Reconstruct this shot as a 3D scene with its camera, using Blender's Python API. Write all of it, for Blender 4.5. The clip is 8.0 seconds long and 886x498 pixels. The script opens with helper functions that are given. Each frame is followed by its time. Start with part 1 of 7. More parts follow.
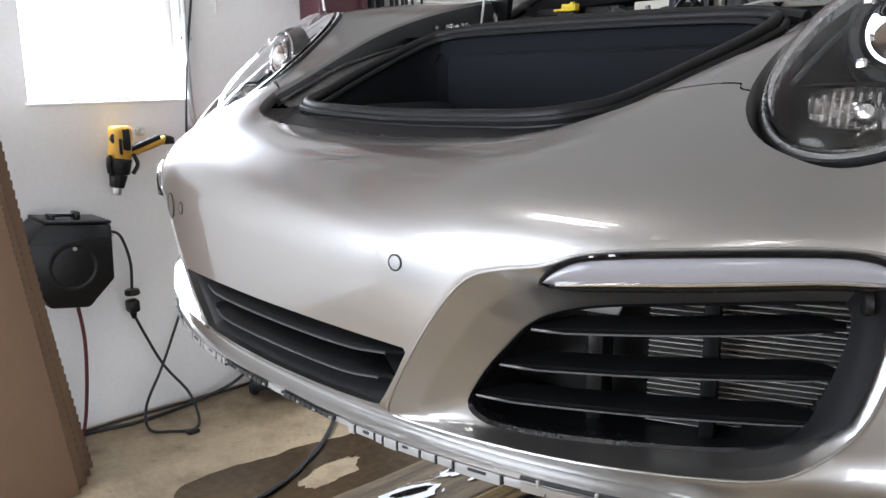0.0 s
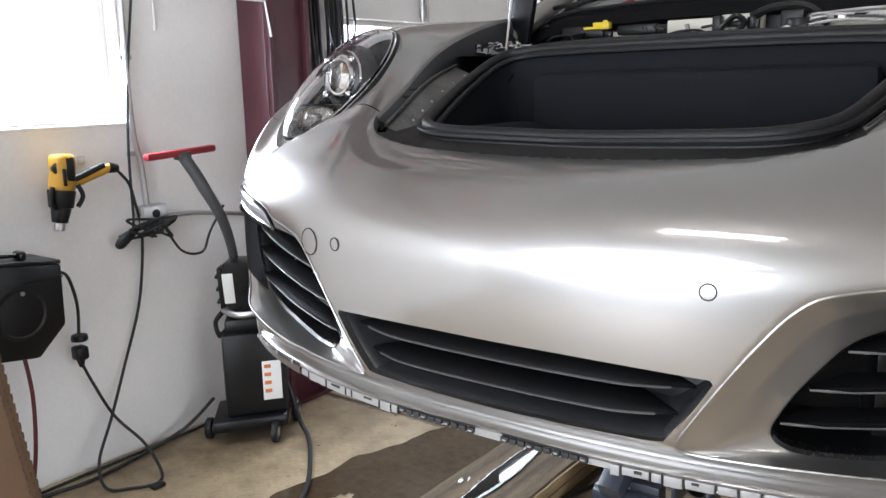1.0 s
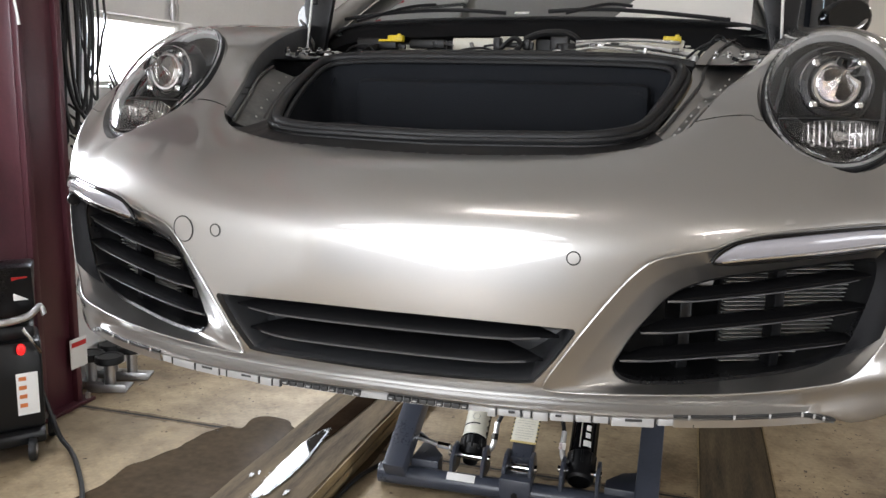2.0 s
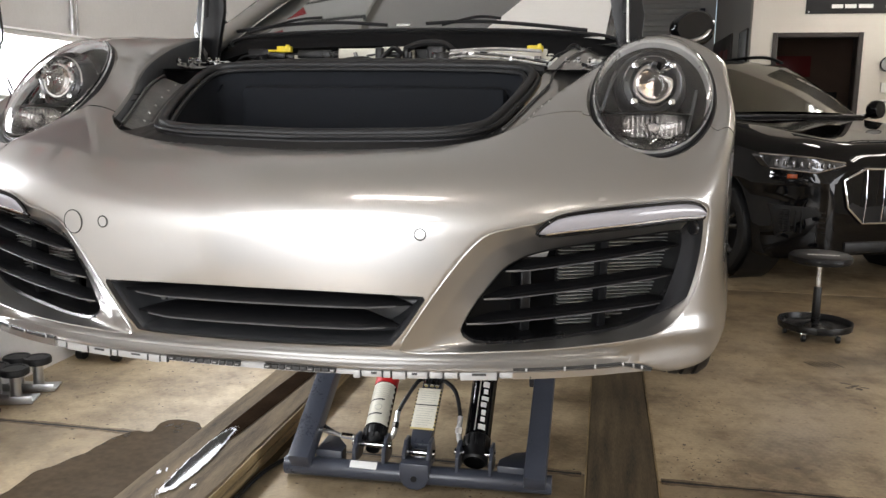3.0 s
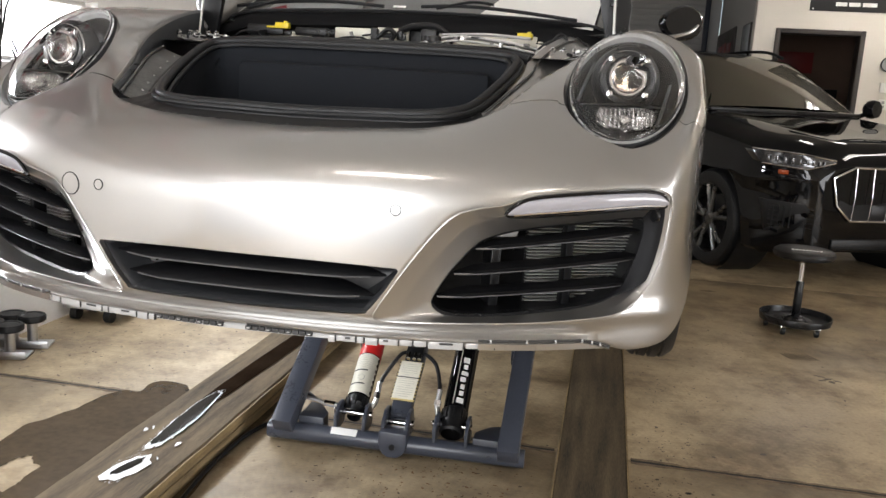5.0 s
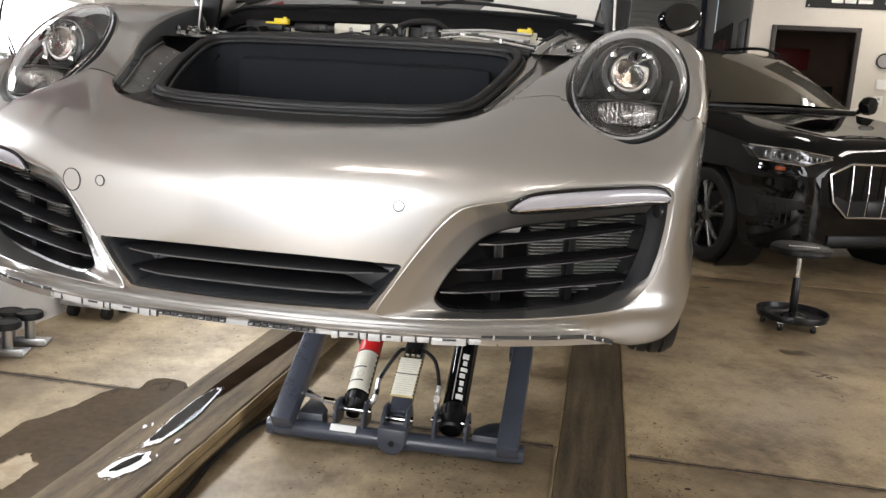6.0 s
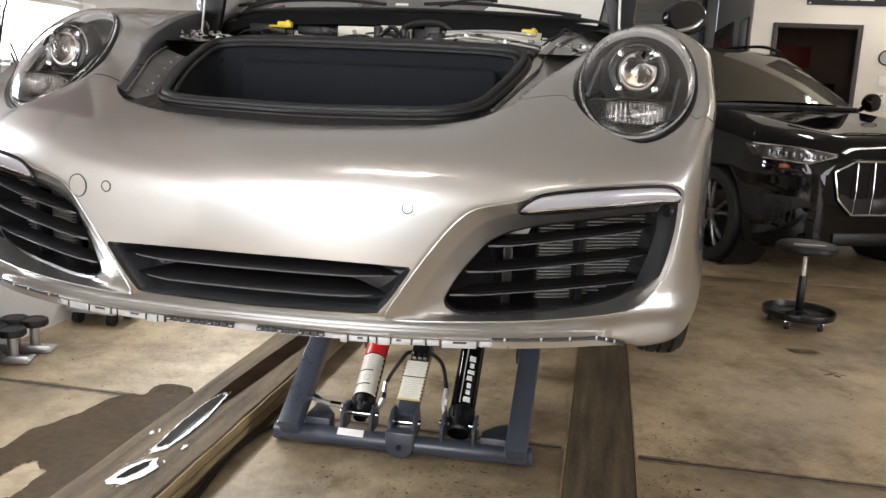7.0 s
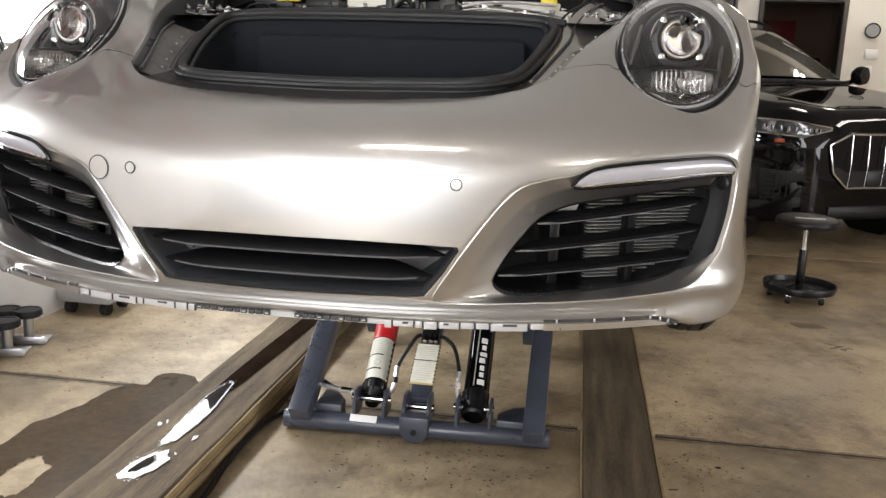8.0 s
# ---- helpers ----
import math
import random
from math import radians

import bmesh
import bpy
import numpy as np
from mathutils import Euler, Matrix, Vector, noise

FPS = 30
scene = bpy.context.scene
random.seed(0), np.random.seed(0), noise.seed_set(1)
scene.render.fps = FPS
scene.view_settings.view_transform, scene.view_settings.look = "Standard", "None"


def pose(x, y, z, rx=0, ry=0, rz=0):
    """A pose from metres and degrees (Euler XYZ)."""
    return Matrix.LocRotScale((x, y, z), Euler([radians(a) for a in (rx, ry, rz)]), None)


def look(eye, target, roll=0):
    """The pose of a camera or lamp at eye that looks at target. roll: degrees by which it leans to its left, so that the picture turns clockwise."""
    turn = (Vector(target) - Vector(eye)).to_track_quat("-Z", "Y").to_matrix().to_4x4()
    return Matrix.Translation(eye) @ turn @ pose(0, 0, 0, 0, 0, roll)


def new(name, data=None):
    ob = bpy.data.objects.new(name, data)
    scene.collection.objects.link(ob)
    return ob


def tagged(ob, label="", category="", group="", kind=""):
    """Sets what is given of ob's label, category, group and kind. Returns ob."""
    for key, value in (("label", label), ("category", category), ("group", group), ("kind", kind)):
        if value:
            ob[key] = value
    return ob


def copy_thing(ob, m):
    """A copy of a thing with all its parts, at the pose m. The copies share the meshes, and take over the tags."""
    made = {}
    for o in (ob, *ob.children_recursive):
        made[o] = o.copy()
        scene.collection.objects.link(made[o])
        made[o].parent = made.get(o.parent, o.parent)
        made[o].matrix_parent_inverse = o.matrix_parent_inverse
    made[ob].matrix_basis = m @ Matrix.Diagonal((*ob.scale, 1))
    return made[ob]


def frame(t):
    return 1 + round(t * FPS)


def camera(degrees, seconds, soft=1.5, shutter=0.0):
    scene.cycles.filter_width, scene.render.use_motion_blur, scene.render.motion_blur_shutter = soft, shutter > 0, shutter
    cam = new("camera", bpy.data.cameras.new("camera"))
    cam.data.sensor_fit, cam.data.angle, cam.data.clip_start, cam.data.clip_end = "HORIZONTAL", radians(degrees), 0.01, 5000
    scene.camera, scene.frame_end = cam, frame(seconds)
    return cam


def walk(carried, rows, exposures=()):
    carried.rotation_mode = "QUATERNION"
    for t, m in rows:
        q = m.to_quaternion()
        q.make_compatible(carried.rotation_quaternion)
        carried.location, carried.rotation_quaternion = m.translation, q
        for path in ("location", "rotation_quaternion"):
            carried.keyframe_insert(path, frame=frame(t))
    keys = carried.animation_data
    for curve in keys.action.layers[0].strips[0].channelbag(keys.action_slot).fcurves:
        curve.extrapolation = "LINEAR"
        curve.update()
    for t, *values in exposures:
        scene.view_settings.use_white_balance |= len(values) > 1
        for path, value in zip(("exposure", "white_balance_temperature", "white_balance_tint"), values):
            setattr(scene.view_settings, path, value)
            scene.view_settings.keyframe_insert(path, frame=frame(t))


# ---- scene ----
# Car axes: x to the car's left side, y from the nose to the tail, z up from the shop floor; metres.
cam = camera(56.3, 8.0)
PATH = [
    (0, (1.01, -0.577, 1.363), (-0.446, 0.727, 0.941), -0.8),
    (0.5, (0.807, -0.788, 1.376), (-0.47, 0.693, 0.956), -0.2),
    (1, (0.572, -0.879, 1.379), (-0.596, 0.697, 0.987), -1.4),
    (1.5, (0.454, -1.014, 1.379), (-0.343, 0.785, 1.02), 0.4),
    (2, (0.422, -1.13, 1.369), (-0.129, 0.756, 0.997), 1.4),
    (3.3, (0.595, -1.314, 1.347), (0.228, 0.623, 1.013), 0.5),
    (3.5, (0.597, -1.335, 1.346), (0.218, 0.599, 1.007), 0.3),
    (4, (0.6, -1.357, 1.342), (0.191, 0.567, 0.984), 0.9),
    (4.5, (0.619, -1.355, 1.357), (0.225, 0.569, 0.979), 2.3),
    (4.7, (0.625, -1.356, 1.36), (0.24, 0.569, 0.978), 2.9),
    (5.8, (0.62, -1.358, 1.36), (0.277, 0.57, 0.966), 3.5),
    (6, (0.612, -1.359, 1.357), (0.256, 0.57, 0.964), 3.3),
    (6.5, (0.596, -1.354, 1.357), (0.213, 0.57, 0.968), 3.3),
    (7, (0.598, -1.35, 1.354), (0.236, 0.578, 0.966), 2.6),
    (7.5, (0.554, -1.332, 1.351), (0.208, 0.596, 0.95), 2.6),
    (8, (0.472, -1.3, 1.331), (0.161, 0.629, 0.901), 1.8),
]
walk(cam, [(t, look(eye, target, roll)) for t, eye, target, roll in PATH],
     exposures=[(0, 0.09, 6050, 13), (1, 0.10, 6150, 13), (1.5, -0.05, 6330, 13), (2, -0.05, 6500, 13), (3.5, 0.28, 6720, 13), (5, 0.31, 6720, 13), (8, 0.32, 6720, 13)])

# ---- daylight: sky and sun outside, tubes under the ceiling ----
world = bpy.data.worlds.new("sky")
scene.world = world
world.use_nodes = True
_sky = world.node_tree.nodes.new("ShaderNodeTexSky")
_sky.sky_type, _sky.sun_disc = "NISHITA", False
_sky.sun_elevation, _sky.sun_rotation = radians(42), radians(215)
world.node_tree.links.new(_sky.outputs[0], world.node_tree.nodes["Background"].inputs[0])
world.node_tree.nodes["Background"].inputs[1].default_value = 0.12
scene.view_settings.exposure = 0.0


def area(name, m, sx, sy, watts, colour=(1, 1, 1)):
    data = bpy.data.lights.new(name, "AREA")
    data.shape, data.size, data.size_y, data.energy, data.color = "RECTANGLE", sx, sy, watts, colour
    ob = new(name, data)
    ob.matrix_world = m
    return ob


# daylight in the wide open shop door behind the camera and the windows of the west wall; the east lamp is an unseen
# fill
area("daylight_door", look((-0.52, -3.58, 1.75), (-0.52, 0, 0.85)), 3.05, 3.2, 196, (0.90, 0.95, 1.0)).data.shape = "ELLIPSE"
area("daylight_bay", look((7.30, -0.6, 1.25), (0, -0.6, 1.1)), 3.9, 2.3, 185, (0.94, 0.97, 1.0))
area("daylight_window", look((-2.19, 0.627, 1.6), (0, 0.627, 1.0)), 0.58, 0.62, 30, (0.86, 0.93, 1.0))
area("daylight_window", look((-2.19, 2.515, 1.53), (0, 2.515, 1.0)), 0.8, 0.3, 38, (0.86, 0.93, 1.0))
area("daylight_window", look((-2.19, 3.865, 1.53), (0, 3.865, 1.0)), 0.8, 0.3, 38, (0.86, 0.93, 1.0))
TUBES = [(0.11, -1.07), (2.6, -2.2), (2.6, 6.8), (4.9, 5.0), (4.9, 6.8), (3.6, 8.3)]

# ---- materials ----
def mat(name, colour, rough=0.5, metal=0.0, var=0.12, scale=6.0, fine=90.0, bump=0.08, coat=0.0, tint=None, stretch=(1, 1, 1), rough_var=0.1, emit=0.0, alpha_glass=False, streak=0.0):
    """A surface with variation at two scales, grain relief and uneven gloss."""
    m = bpy.data.materials.new(name)
    m.use_nodes = True
    t = m.node_tree
    n, link = t.nodes, t.links.new
    b = n["Principled BSDF"]
    co = n.new("ShaderNodeTexCoord")
    mp = n.new("ShaderNodeMapping")
    mp.inputs["Scale"].default_value = stretch
    link(co.outputs["Object"], mp.inputs[0])
    big, small = n.new("ShaderNodeTexNoise"), n.new("ShaderNodeTexNoise")
    big.inputs["Scale"].default_value, small.inputs["Scale"].default_value = scale, fine
    big.inputs["Detail"].default_value, small.inputs["Detail"].default_value = 6, 3
    for o in (big, small):
        link(mp.outputs[0], o.inputs["Vector"])
    mixf = n.new("ShaderNodeMath")
    mixf.operation = "MULTIPLY_ADD"
    mixf.inputs[1].default_value = 0.35
    link(small.outputs[0], mixf.inputs[0])
    add = n.new("ShaderNodeMath")
    add.operation = "MULTIPLY"
    add.inputs[1].default_value = 0.65
    link(big.outputs[0], add.inputs[0])
    link(add.outputs[0], mixf.inputs[2])
    ramp = n.new("ShaderNodeValToRGB")
    c = Vector(colour)
    d = Vector(tint) if tint else c
    ramp.color_ramp.elements[0].position, ramp.color_ramp.elements[1].position = 0.3, 0.7
    ramp.color_ramp.elements[0].color = (*(d * (1 - var)), 1)
    ramp.color_ramp.elements[1].color = (*[min(1, e) for e in c * (1 + var)], 1)
    link(mixf.outputs[0], ramp.inputs[0])
    link(ramp.outputs[0], b.inputs["Base Color"])
    r = n.new("ShaderNodeMapRange")
    r.inputs["To Min"].default_value, r.inputs["To Max"].default_value = max(0.02, rough - rough_var), min(1, rough + rough_var)
    r.inputs["From Min"].default_value, r.inputs["From Max"].default_value = 0.3, 0.7
    link(mixf.outputs[0], r.inputs[0])
    link(r.outputs[0], b.inputs["Roughness"])
    b.inputs["Metallic"].default_value = metal
    b.inputs["Coat Weight"].default_value = coat
    b.inputs["Coat Roughness"].default_value = 0.03
    if bump:
        bp = n.new("ShaderNodeBump")
        bp.inputs["Strength"].default_value, bp.inputs["Distance"].default_value = bump, 0.004
        link(small.outputs[0], bp.inputs["Height"])
        link(bp.outputs[0], b.inputs["Normal"])
    if emit:
        b.inputs["Emission Color"].default_value = (*colour, 1)
        b.inputs["Emission Strength"].default_value = emit
    return m


def clear(name, colour=(1, 1, 1), rough=0.0, ior=1.45):
    m = bpy.data.materials.new(name)
    m.use_nodes = True
    b = m.node_tree.nodes["Principled BSDF"]
    b.inputs["Base Color"].default_value = (*colour, 1)
    b.inputs["Transmission Weight"].default_value = 1.0
    b.inputs["Roughness"].default_value = rough
    b.inputs["IOR"].default_value = ior
    return m


def paint(name, colour, metal=0.9, rough=0.28, coat=1.0):
    """Metallic lacquer: fine flakes under a clear coat."""
    m = mat(name, colour, rough, metal, var=0.05, scale=1.5, fine=900, bump=0.0, coat=coat, rough_var=0.02)
    b = m.node_tree.nodes["Principled BSDF"]
    b.inputs["Coat Roughness"].default_value = 0.012
    b.inputs["Coat IOR"].default_value = 1.85
    return m


SILVER = paint("silver_lacquer", (0.362, 0.352, 0.338), metal=0.88, rough=0.33)
SILVER_RAW = mat("unpainted_grey_plastic", (0.33, 0.328, 0.322), 0.40, 0.15, var=0.08, bump=0.05)
BLACK_LACQUER = paint("black_lacquer", (0.003, 0.003, 0.0035), metal=0.0, rough=0.3)
BLACK_LACQUER.node_tree.nodes["Principled BSDF"].inputs["Specular IOR Level"].default_value = 0.0
BLACK_LACQUER.node_tree.nodes["Principled BSDF"].inputs["Coat Weight"].default_value = 0.7
BLACK_LACQUER.node_tree.nodes["Principled BSDF"].inputs["Coat IOR"].default_value = 1.5
BLACK_PLASTIC = mat("black_plastic", (0.006, 0.006, 0.0065), 0.40, var=0.2, fine=300, bump=0.06)
SATIN_BLACK = mat("satin_black_plastic", (0.007, 0.007, 0.0078), 0.32, var=0.15, fine=220, bump=0.03)
RUBBER = mat("black_rubber", (0.007, 0.0072, 0.008), 0.48, var=0.2, fine=160, bump=0.12)
CARPET = mat("black_boot_liner", (0.0080, 0.0094, 0.0120), 0.8, var=0.25, fine=400, bump=0.25)
CHROME = mat("chrome", (0.75, 0.75, 0.76), 0.08, 1.0, var=0.04, bump=0.0, rough_var=0.03)
ALU = mat("bare_aluminium", (0.55, 0.55, 0.55), 0.35, 1.0, var=0.1, fine=300, bump=0.05)
for _m in (SATIN_BLACK, BLACK_PLASTIC, RUBBER):
    _m.node_tree.nodes["Principled BSDF"].inputs["Specular IOR Level"].default_value = 0.36
CARPET.node_tree.nodes["Principled BSDF"].inputs["Specular IOR Level"].default_value = 0.15
GLOSS_FREE = mat("matt_black_plastic", (0.0045, 0.0045, 0.005), 0.5, var=0.15, fine=200, bump=0.04)
GLOSS_FREE.node_tree.nodes["Principled BSDF"].inputs["Specular IOR Level"].default_value = 0.10
FLAP_GREY = mat("matt_dark_grey_plastic", (0.009, 0.009, 0.010), 0.5, var=0.15, fine=200, bump=0.04)
FLAP_GREY.node_tree.nodes["Principled BSDF"].inputs["Specular IOR Level"].default_value = 0.09
TRAY_GREY = mat("dark_grey_tray_plastic", (0.032, 0.033, 0.035), 0.36, var=0.15, fine=200, bump=0.04)
JOINT = mat("dark_joint", (0.012, 0.009, 0.007), 0.8, var=0.3)
WALL = mat("white_wall_paint", (0.84, 0.83, 0.81), 0.55, var=0.06, scale=3.0, fine=60, bump=0.10)
WALL_WARM = mat("cream_wall_paint", (0.66, 0.62, 0.55), 0.6, var=0.05, scale=2.5, fine=60, bump=0.06)
WALL_GREY = mat("grey_wall_paint", (0.42, 0.41, 0.39), 0.6, var=0.06, scale=2.5, fine=60, bump=0.05)
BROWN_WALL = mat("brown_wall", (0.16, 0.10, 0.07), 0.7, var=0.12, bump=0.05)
CEIL = mat("ceiling_boards", (0.50, 0.48, 0.45), 0.7, var=0.06, scale=2.0, fine=50, bump=0.05)
RED_STEEL = mat("maroon_painted_steel", (0.075, 0.020, 0.028), 0.38, var=0.25, scale=5, fine=70, bump=0.06)
GREY_STEEL = mat("blue_grey_painted_steel", (0.044, 0.049, 0.064), 0.30, var=0.16, scale=9, fine=120, bump=0.02, rough_var=0.04)
WOOD = mat("wet_dark_timber", (0.165, 0.125, 0.080), 0.78, var=0.5, scale=3, fine=40, bump=0.2, tint=(0.10, 0.08, 0.06), stretch=(8, 0.7, 8))
WOOD_DARK = mat("dark_stained_board", (0.112, 0.084, 0.050), 0.75, var=0.5, scale=3, fine=40, bump=0.15, tint=(0.065, 0.052, 0.04), stretch=(8, 0.7, 8))
WOOD_RAW = mat("raw_sawn_timber", (0.30, 0.215, 0.105), 0.75, var=0.45, scale=4, fine=50, bump=0.2, tint=(0.13, 0.092, 0.05), stretch=(6, 1.2, 10))
for _m in (WOOD, WOOD_DARK):
    _m.node_tree.nodes["Principled BSDF"].inputs["Specular IOR Level"].default_value = 0.15
CARD = mat("brown_cardboard", (0.175, 0.106, 0.062), 0.75, var=0.12, scale=5, fine=120, bump=0.06)
GLASS = clear("clear_glass")
COVER = clear("coated_lamp_cover", ior=1.3)
LABEL = mat("cream_printed_label", (0.72, 0.69, 0.58), 0.55, var=0.10, scale=14, fine=160, bump=0.06)
PAPER = mat("white_paper", (0.78, 0.77, 0.74), 0.7, var=0.04, bump=0.05)
YELLOW = mat("yellow_plastic", (0.55, 0.30, 0.03), 0.4, var=0.12, bump=0.03)
LEMON = mat("lemon_yellow_plastic", (0.68, 0.52, 0.012), 0.4, var=0.1, bump=0.02)
RED = mat("red_plastic", (0.55, 0.02, 0.02), 0.35, var=0.15, bump=0.02)
DRL = mat("milky_lamp_lens", (0.27, 0.265, 0.29), 0.20, 0.0, var=0.05, bump=0.0, coat=1.0)
SKYGLOW = mat("bright_daylight_outside", (1.0, 1.0, 1.0), 1.0, var=0.0, bump=0.0, emit=3.5)
TUBE = mat("lit_fluorescent_tube", (1.0, 0.97, 0.92), 0.5, var=0.0, bump=0.0, emit=27.0)

# ---- building helpers ----
def empty(name, label, category, group="", at=(0, 0, 0)):
    ob = new(name)
    ob.empty_display_size = 0.1
    ob.location = at
    return tagged(ob, label, category, group)


def mesh_of(bm, name, material, smooth=True, sharp=40.0):
    bmesh.ops.recalc_face_normals(bm, faces=bm.faces)
    me = bpy.data.meshes.new(name)
    bm.to_mesh(me)
    bm.free()
    if smooth:
        me.shade_smooth()
        me.set_sharp_from_angle(angle=radians(sharp))
    for m in material if isinstance(material, (list, tuple)) else [material]:
        me.materials.append(m)
    return me


def part(name, bm, material, parent=None, label="", smooth=True, sharp=40.0):
    ob = new(name, mesh_of(bm, name, material, smooth, sharp))
    if parent:
        ob.parent = parent
        ob.matrix_parent_inverse = Matrix.Translation(-Vector(parent.location)) if parent.parent is None else Matrix()
    return tagged(ob, label) if label else ob


def thing(name, bm, material, label, category, group="", kind="", smooth=True, sharp=40.0):
    return tagged(new(name, mesh_of(bm, name, material, smooth, sharp)), label, category, group, kind)


def add_box(bm, centre, size, bevel=0.0, m=None, segments=2):
    r = bmesh.ops.create_cube(bm, size=1.0)
    t = Matrix.Translation(centre) @ (m if m else Matrix()) @ Matrix.Diagonal((*size, 1))
    bmesh.ops.transform(bm, matrix=t, verts=r["verts"])
    if bevel:
        es = list({e for v in r["verts"] for e in v.link_edges})
        bmesh.ops.bevel(bm, geom=es, offset=bevel, segments=segments, affect="EDGES", profile=0.5)
    return bm


def box(centre, size, bevel=0.0, m=None, segments=2):
    return add_box(bmesh.new(), centre, size, bevel, m, segments)


def add_cyl(bm, a, b, ra, rb=None, n=20, bevel=0.0):
    a, b = Vector(a), Vector(b)
    rb = ra if rb is None else rb
    m = Matrix.Translation((a + b) / 2) @ (b - a).to_track_quat("Z", "Y").to_matrix().to_4x4()
    r = bmesh.ops.create_cone(bm, cap_ends=True, segments=n, radius1=ra, radius2=rb, depth=(b - a).length, matrix=m)
    if bevel:
        es = [e for e in {e for v in r["verts"] for e in v.link_edges} if any(len(f.verts) > 4 for f in e.link_faces)]
        bmesh.ops.bevel(bm, geom=es, offset=bevel, segments=2, affect="EDGES", profile=0.5)
    return bm


def cyl(a, b, ra, rb=None, n=20, bevel=0.0):
    return add_cyl(bmesh.new(), a, b, ra, rb, n, bevel)


def bez(points, steps=8, closed=False):
    """A Catmull-Rom curve through the points."""
    p = [np.array(q, float) for q in points]
    k = len(p)
    out = []
    for i in range(k if closed else k - 1):
        a, b, c, d = (p[(i + j) % k] if closed else p[min(max(i + j, 0), k - 1)] for j in (-1, 0, 1, 2))
        for s in range(steps):
            t = s / steps
            out.append(0.5 * (2 * b + (c - a) * t + (2 * a - 5 * b + 4 * c - d) * t * t + (3 * b - a - 3 * c + d) * t ** 3))
    if not closed:
        out.append(p[-1])
    return np.array(out)


def add_tube(bm, points, radius, n=8, closed=False, caps=True):
    """A round tube along a row of points; radius may be a number or one for each point."""
    pts = [Vector(p) for p in points]
    k = len(pts)
    rings, up = [], None
    for i, p in enumerate(pts):
        if closed:
            d = (pts[(i + 1) % k] - pts[i - 1]).normalized()
        else:
            d = (pts[min(i + 1, k - 1)] - pts[max(i - 1, 0)]).normalized()
        if up is None:
            up = d.orthogonal().normalized()
        up = (up - d * up.dot(d)).normalized()
        side = d.cross(up)
        r = radius[i] if isinstance(radius, (list, tuple, np.ndarray)) else radius
        rings.append([bm.verts.new(p + r * (math.cos(a) * up + math.sin(a) * side)) for a in (2 * math.pi * j / n for j in range(n))])
    for i in range(k if closed else k - 1):
        a, b = rings[i], rings[(i + 1) % k]
        off = 0
        if closed and i == k - 1:
            off = min(range(n), key=lambda o: (a[0].co - b[o].co).length)
        for j in range(n):
            bm.faces.new((a[j], a[(j + 1) % n], b[(j + 1 + off) % n], b[(j + off) % n]))
    if caps and not closed:
        bm.faces.new(rings[0][::-1])
        bm.faces.new(rings[-1])
    return bm


def tube(points, radius, n=8, closed=False):
    return add_tube(bmesh.new(), points, radius, n, closed)


def add_loft(bm, rows, closed=False, cap=False):
    """Quads between rows of points, all of one length; closed: each row is a loop."""
    vs = [[bm.verts.new(Vector(p)) for p in r] for r in rows]
    n = len(vs[0])
    for a, b in zip(vs, vs[1:]):
        for j in range(n if closed else n - 1):
            bm.faces.new((a[j], a[(j + 1) % n], b[(j + 1) % n], b[j]))
    if cap:
        bm.faces.new(vs[0][::-1])
        bm.faces.new(vs[-1])
    return bm


def loft(rows, closed=False, cap=False):
    return add_loft(bmesh.new(), rows, closed, cap)


def add_prism(bm, outline, depth):
    """A slab: the outline's points, and the same moved by depth."""
    a = [bm.verts.new(Vector(p)) for p in outline]
    b = [bm.verts.new(Vector(p) + Vector(depth)) for p in outline]
    bm.faces.new(a)
    bm.faces.new(b[::-1])
    for i in range(len(a)):
        j = (i + 1) % len(a)
        bm.faces.new((a[j], a[i], b[i], b[j]))
    return bm


def prism(outline, depth, bevel=0.0):
    bm = add_prism(bmesh.new(), outline, depth)
    if bevel:
        bmesh.ops.bevel(bm, geom=list(bm.edges), offset=bevel, segments=2, affect="EDGES", profile=0.5)
    return bm


def spin(profile, centre, axis, n=32, start=None):
    """A turned shape: profile rows of (radius, height) round an axis."""
    z = Vector(axis).normalized()
    x = (Vector(start) - z * Vector(start).dot(z)).normalized() if start else z.orthogonal().normalized()
    y = z.cross(x)
    c = Vector(centre)
    return loft([[c + z * h + r * (math.cos(a) * x + math.sin(a) * y) for a in (2 * math.pi * j / n for j in range(n))] for r, h in profile], closed=True)


def inside(poly, pts):
    """Which of the points lie in the polygon."""
    poly, pts = np.asarray(poly), np.asarray(pts)
    x, y = pts[:, 0], pts[:, 1]
    out = np.zeros(len(pts), bool)
    j = len(poly) - 1
    for i in range(len(poly)):
        xi, yi, xj, yj = *poly[i], *poly[j]
        if yi != yj:
            out ^= ((yi > y) != (yj > y)) & (x < (xj - xi) * (y - yi) / (yj - yi) + xi)
        j = i
    return out


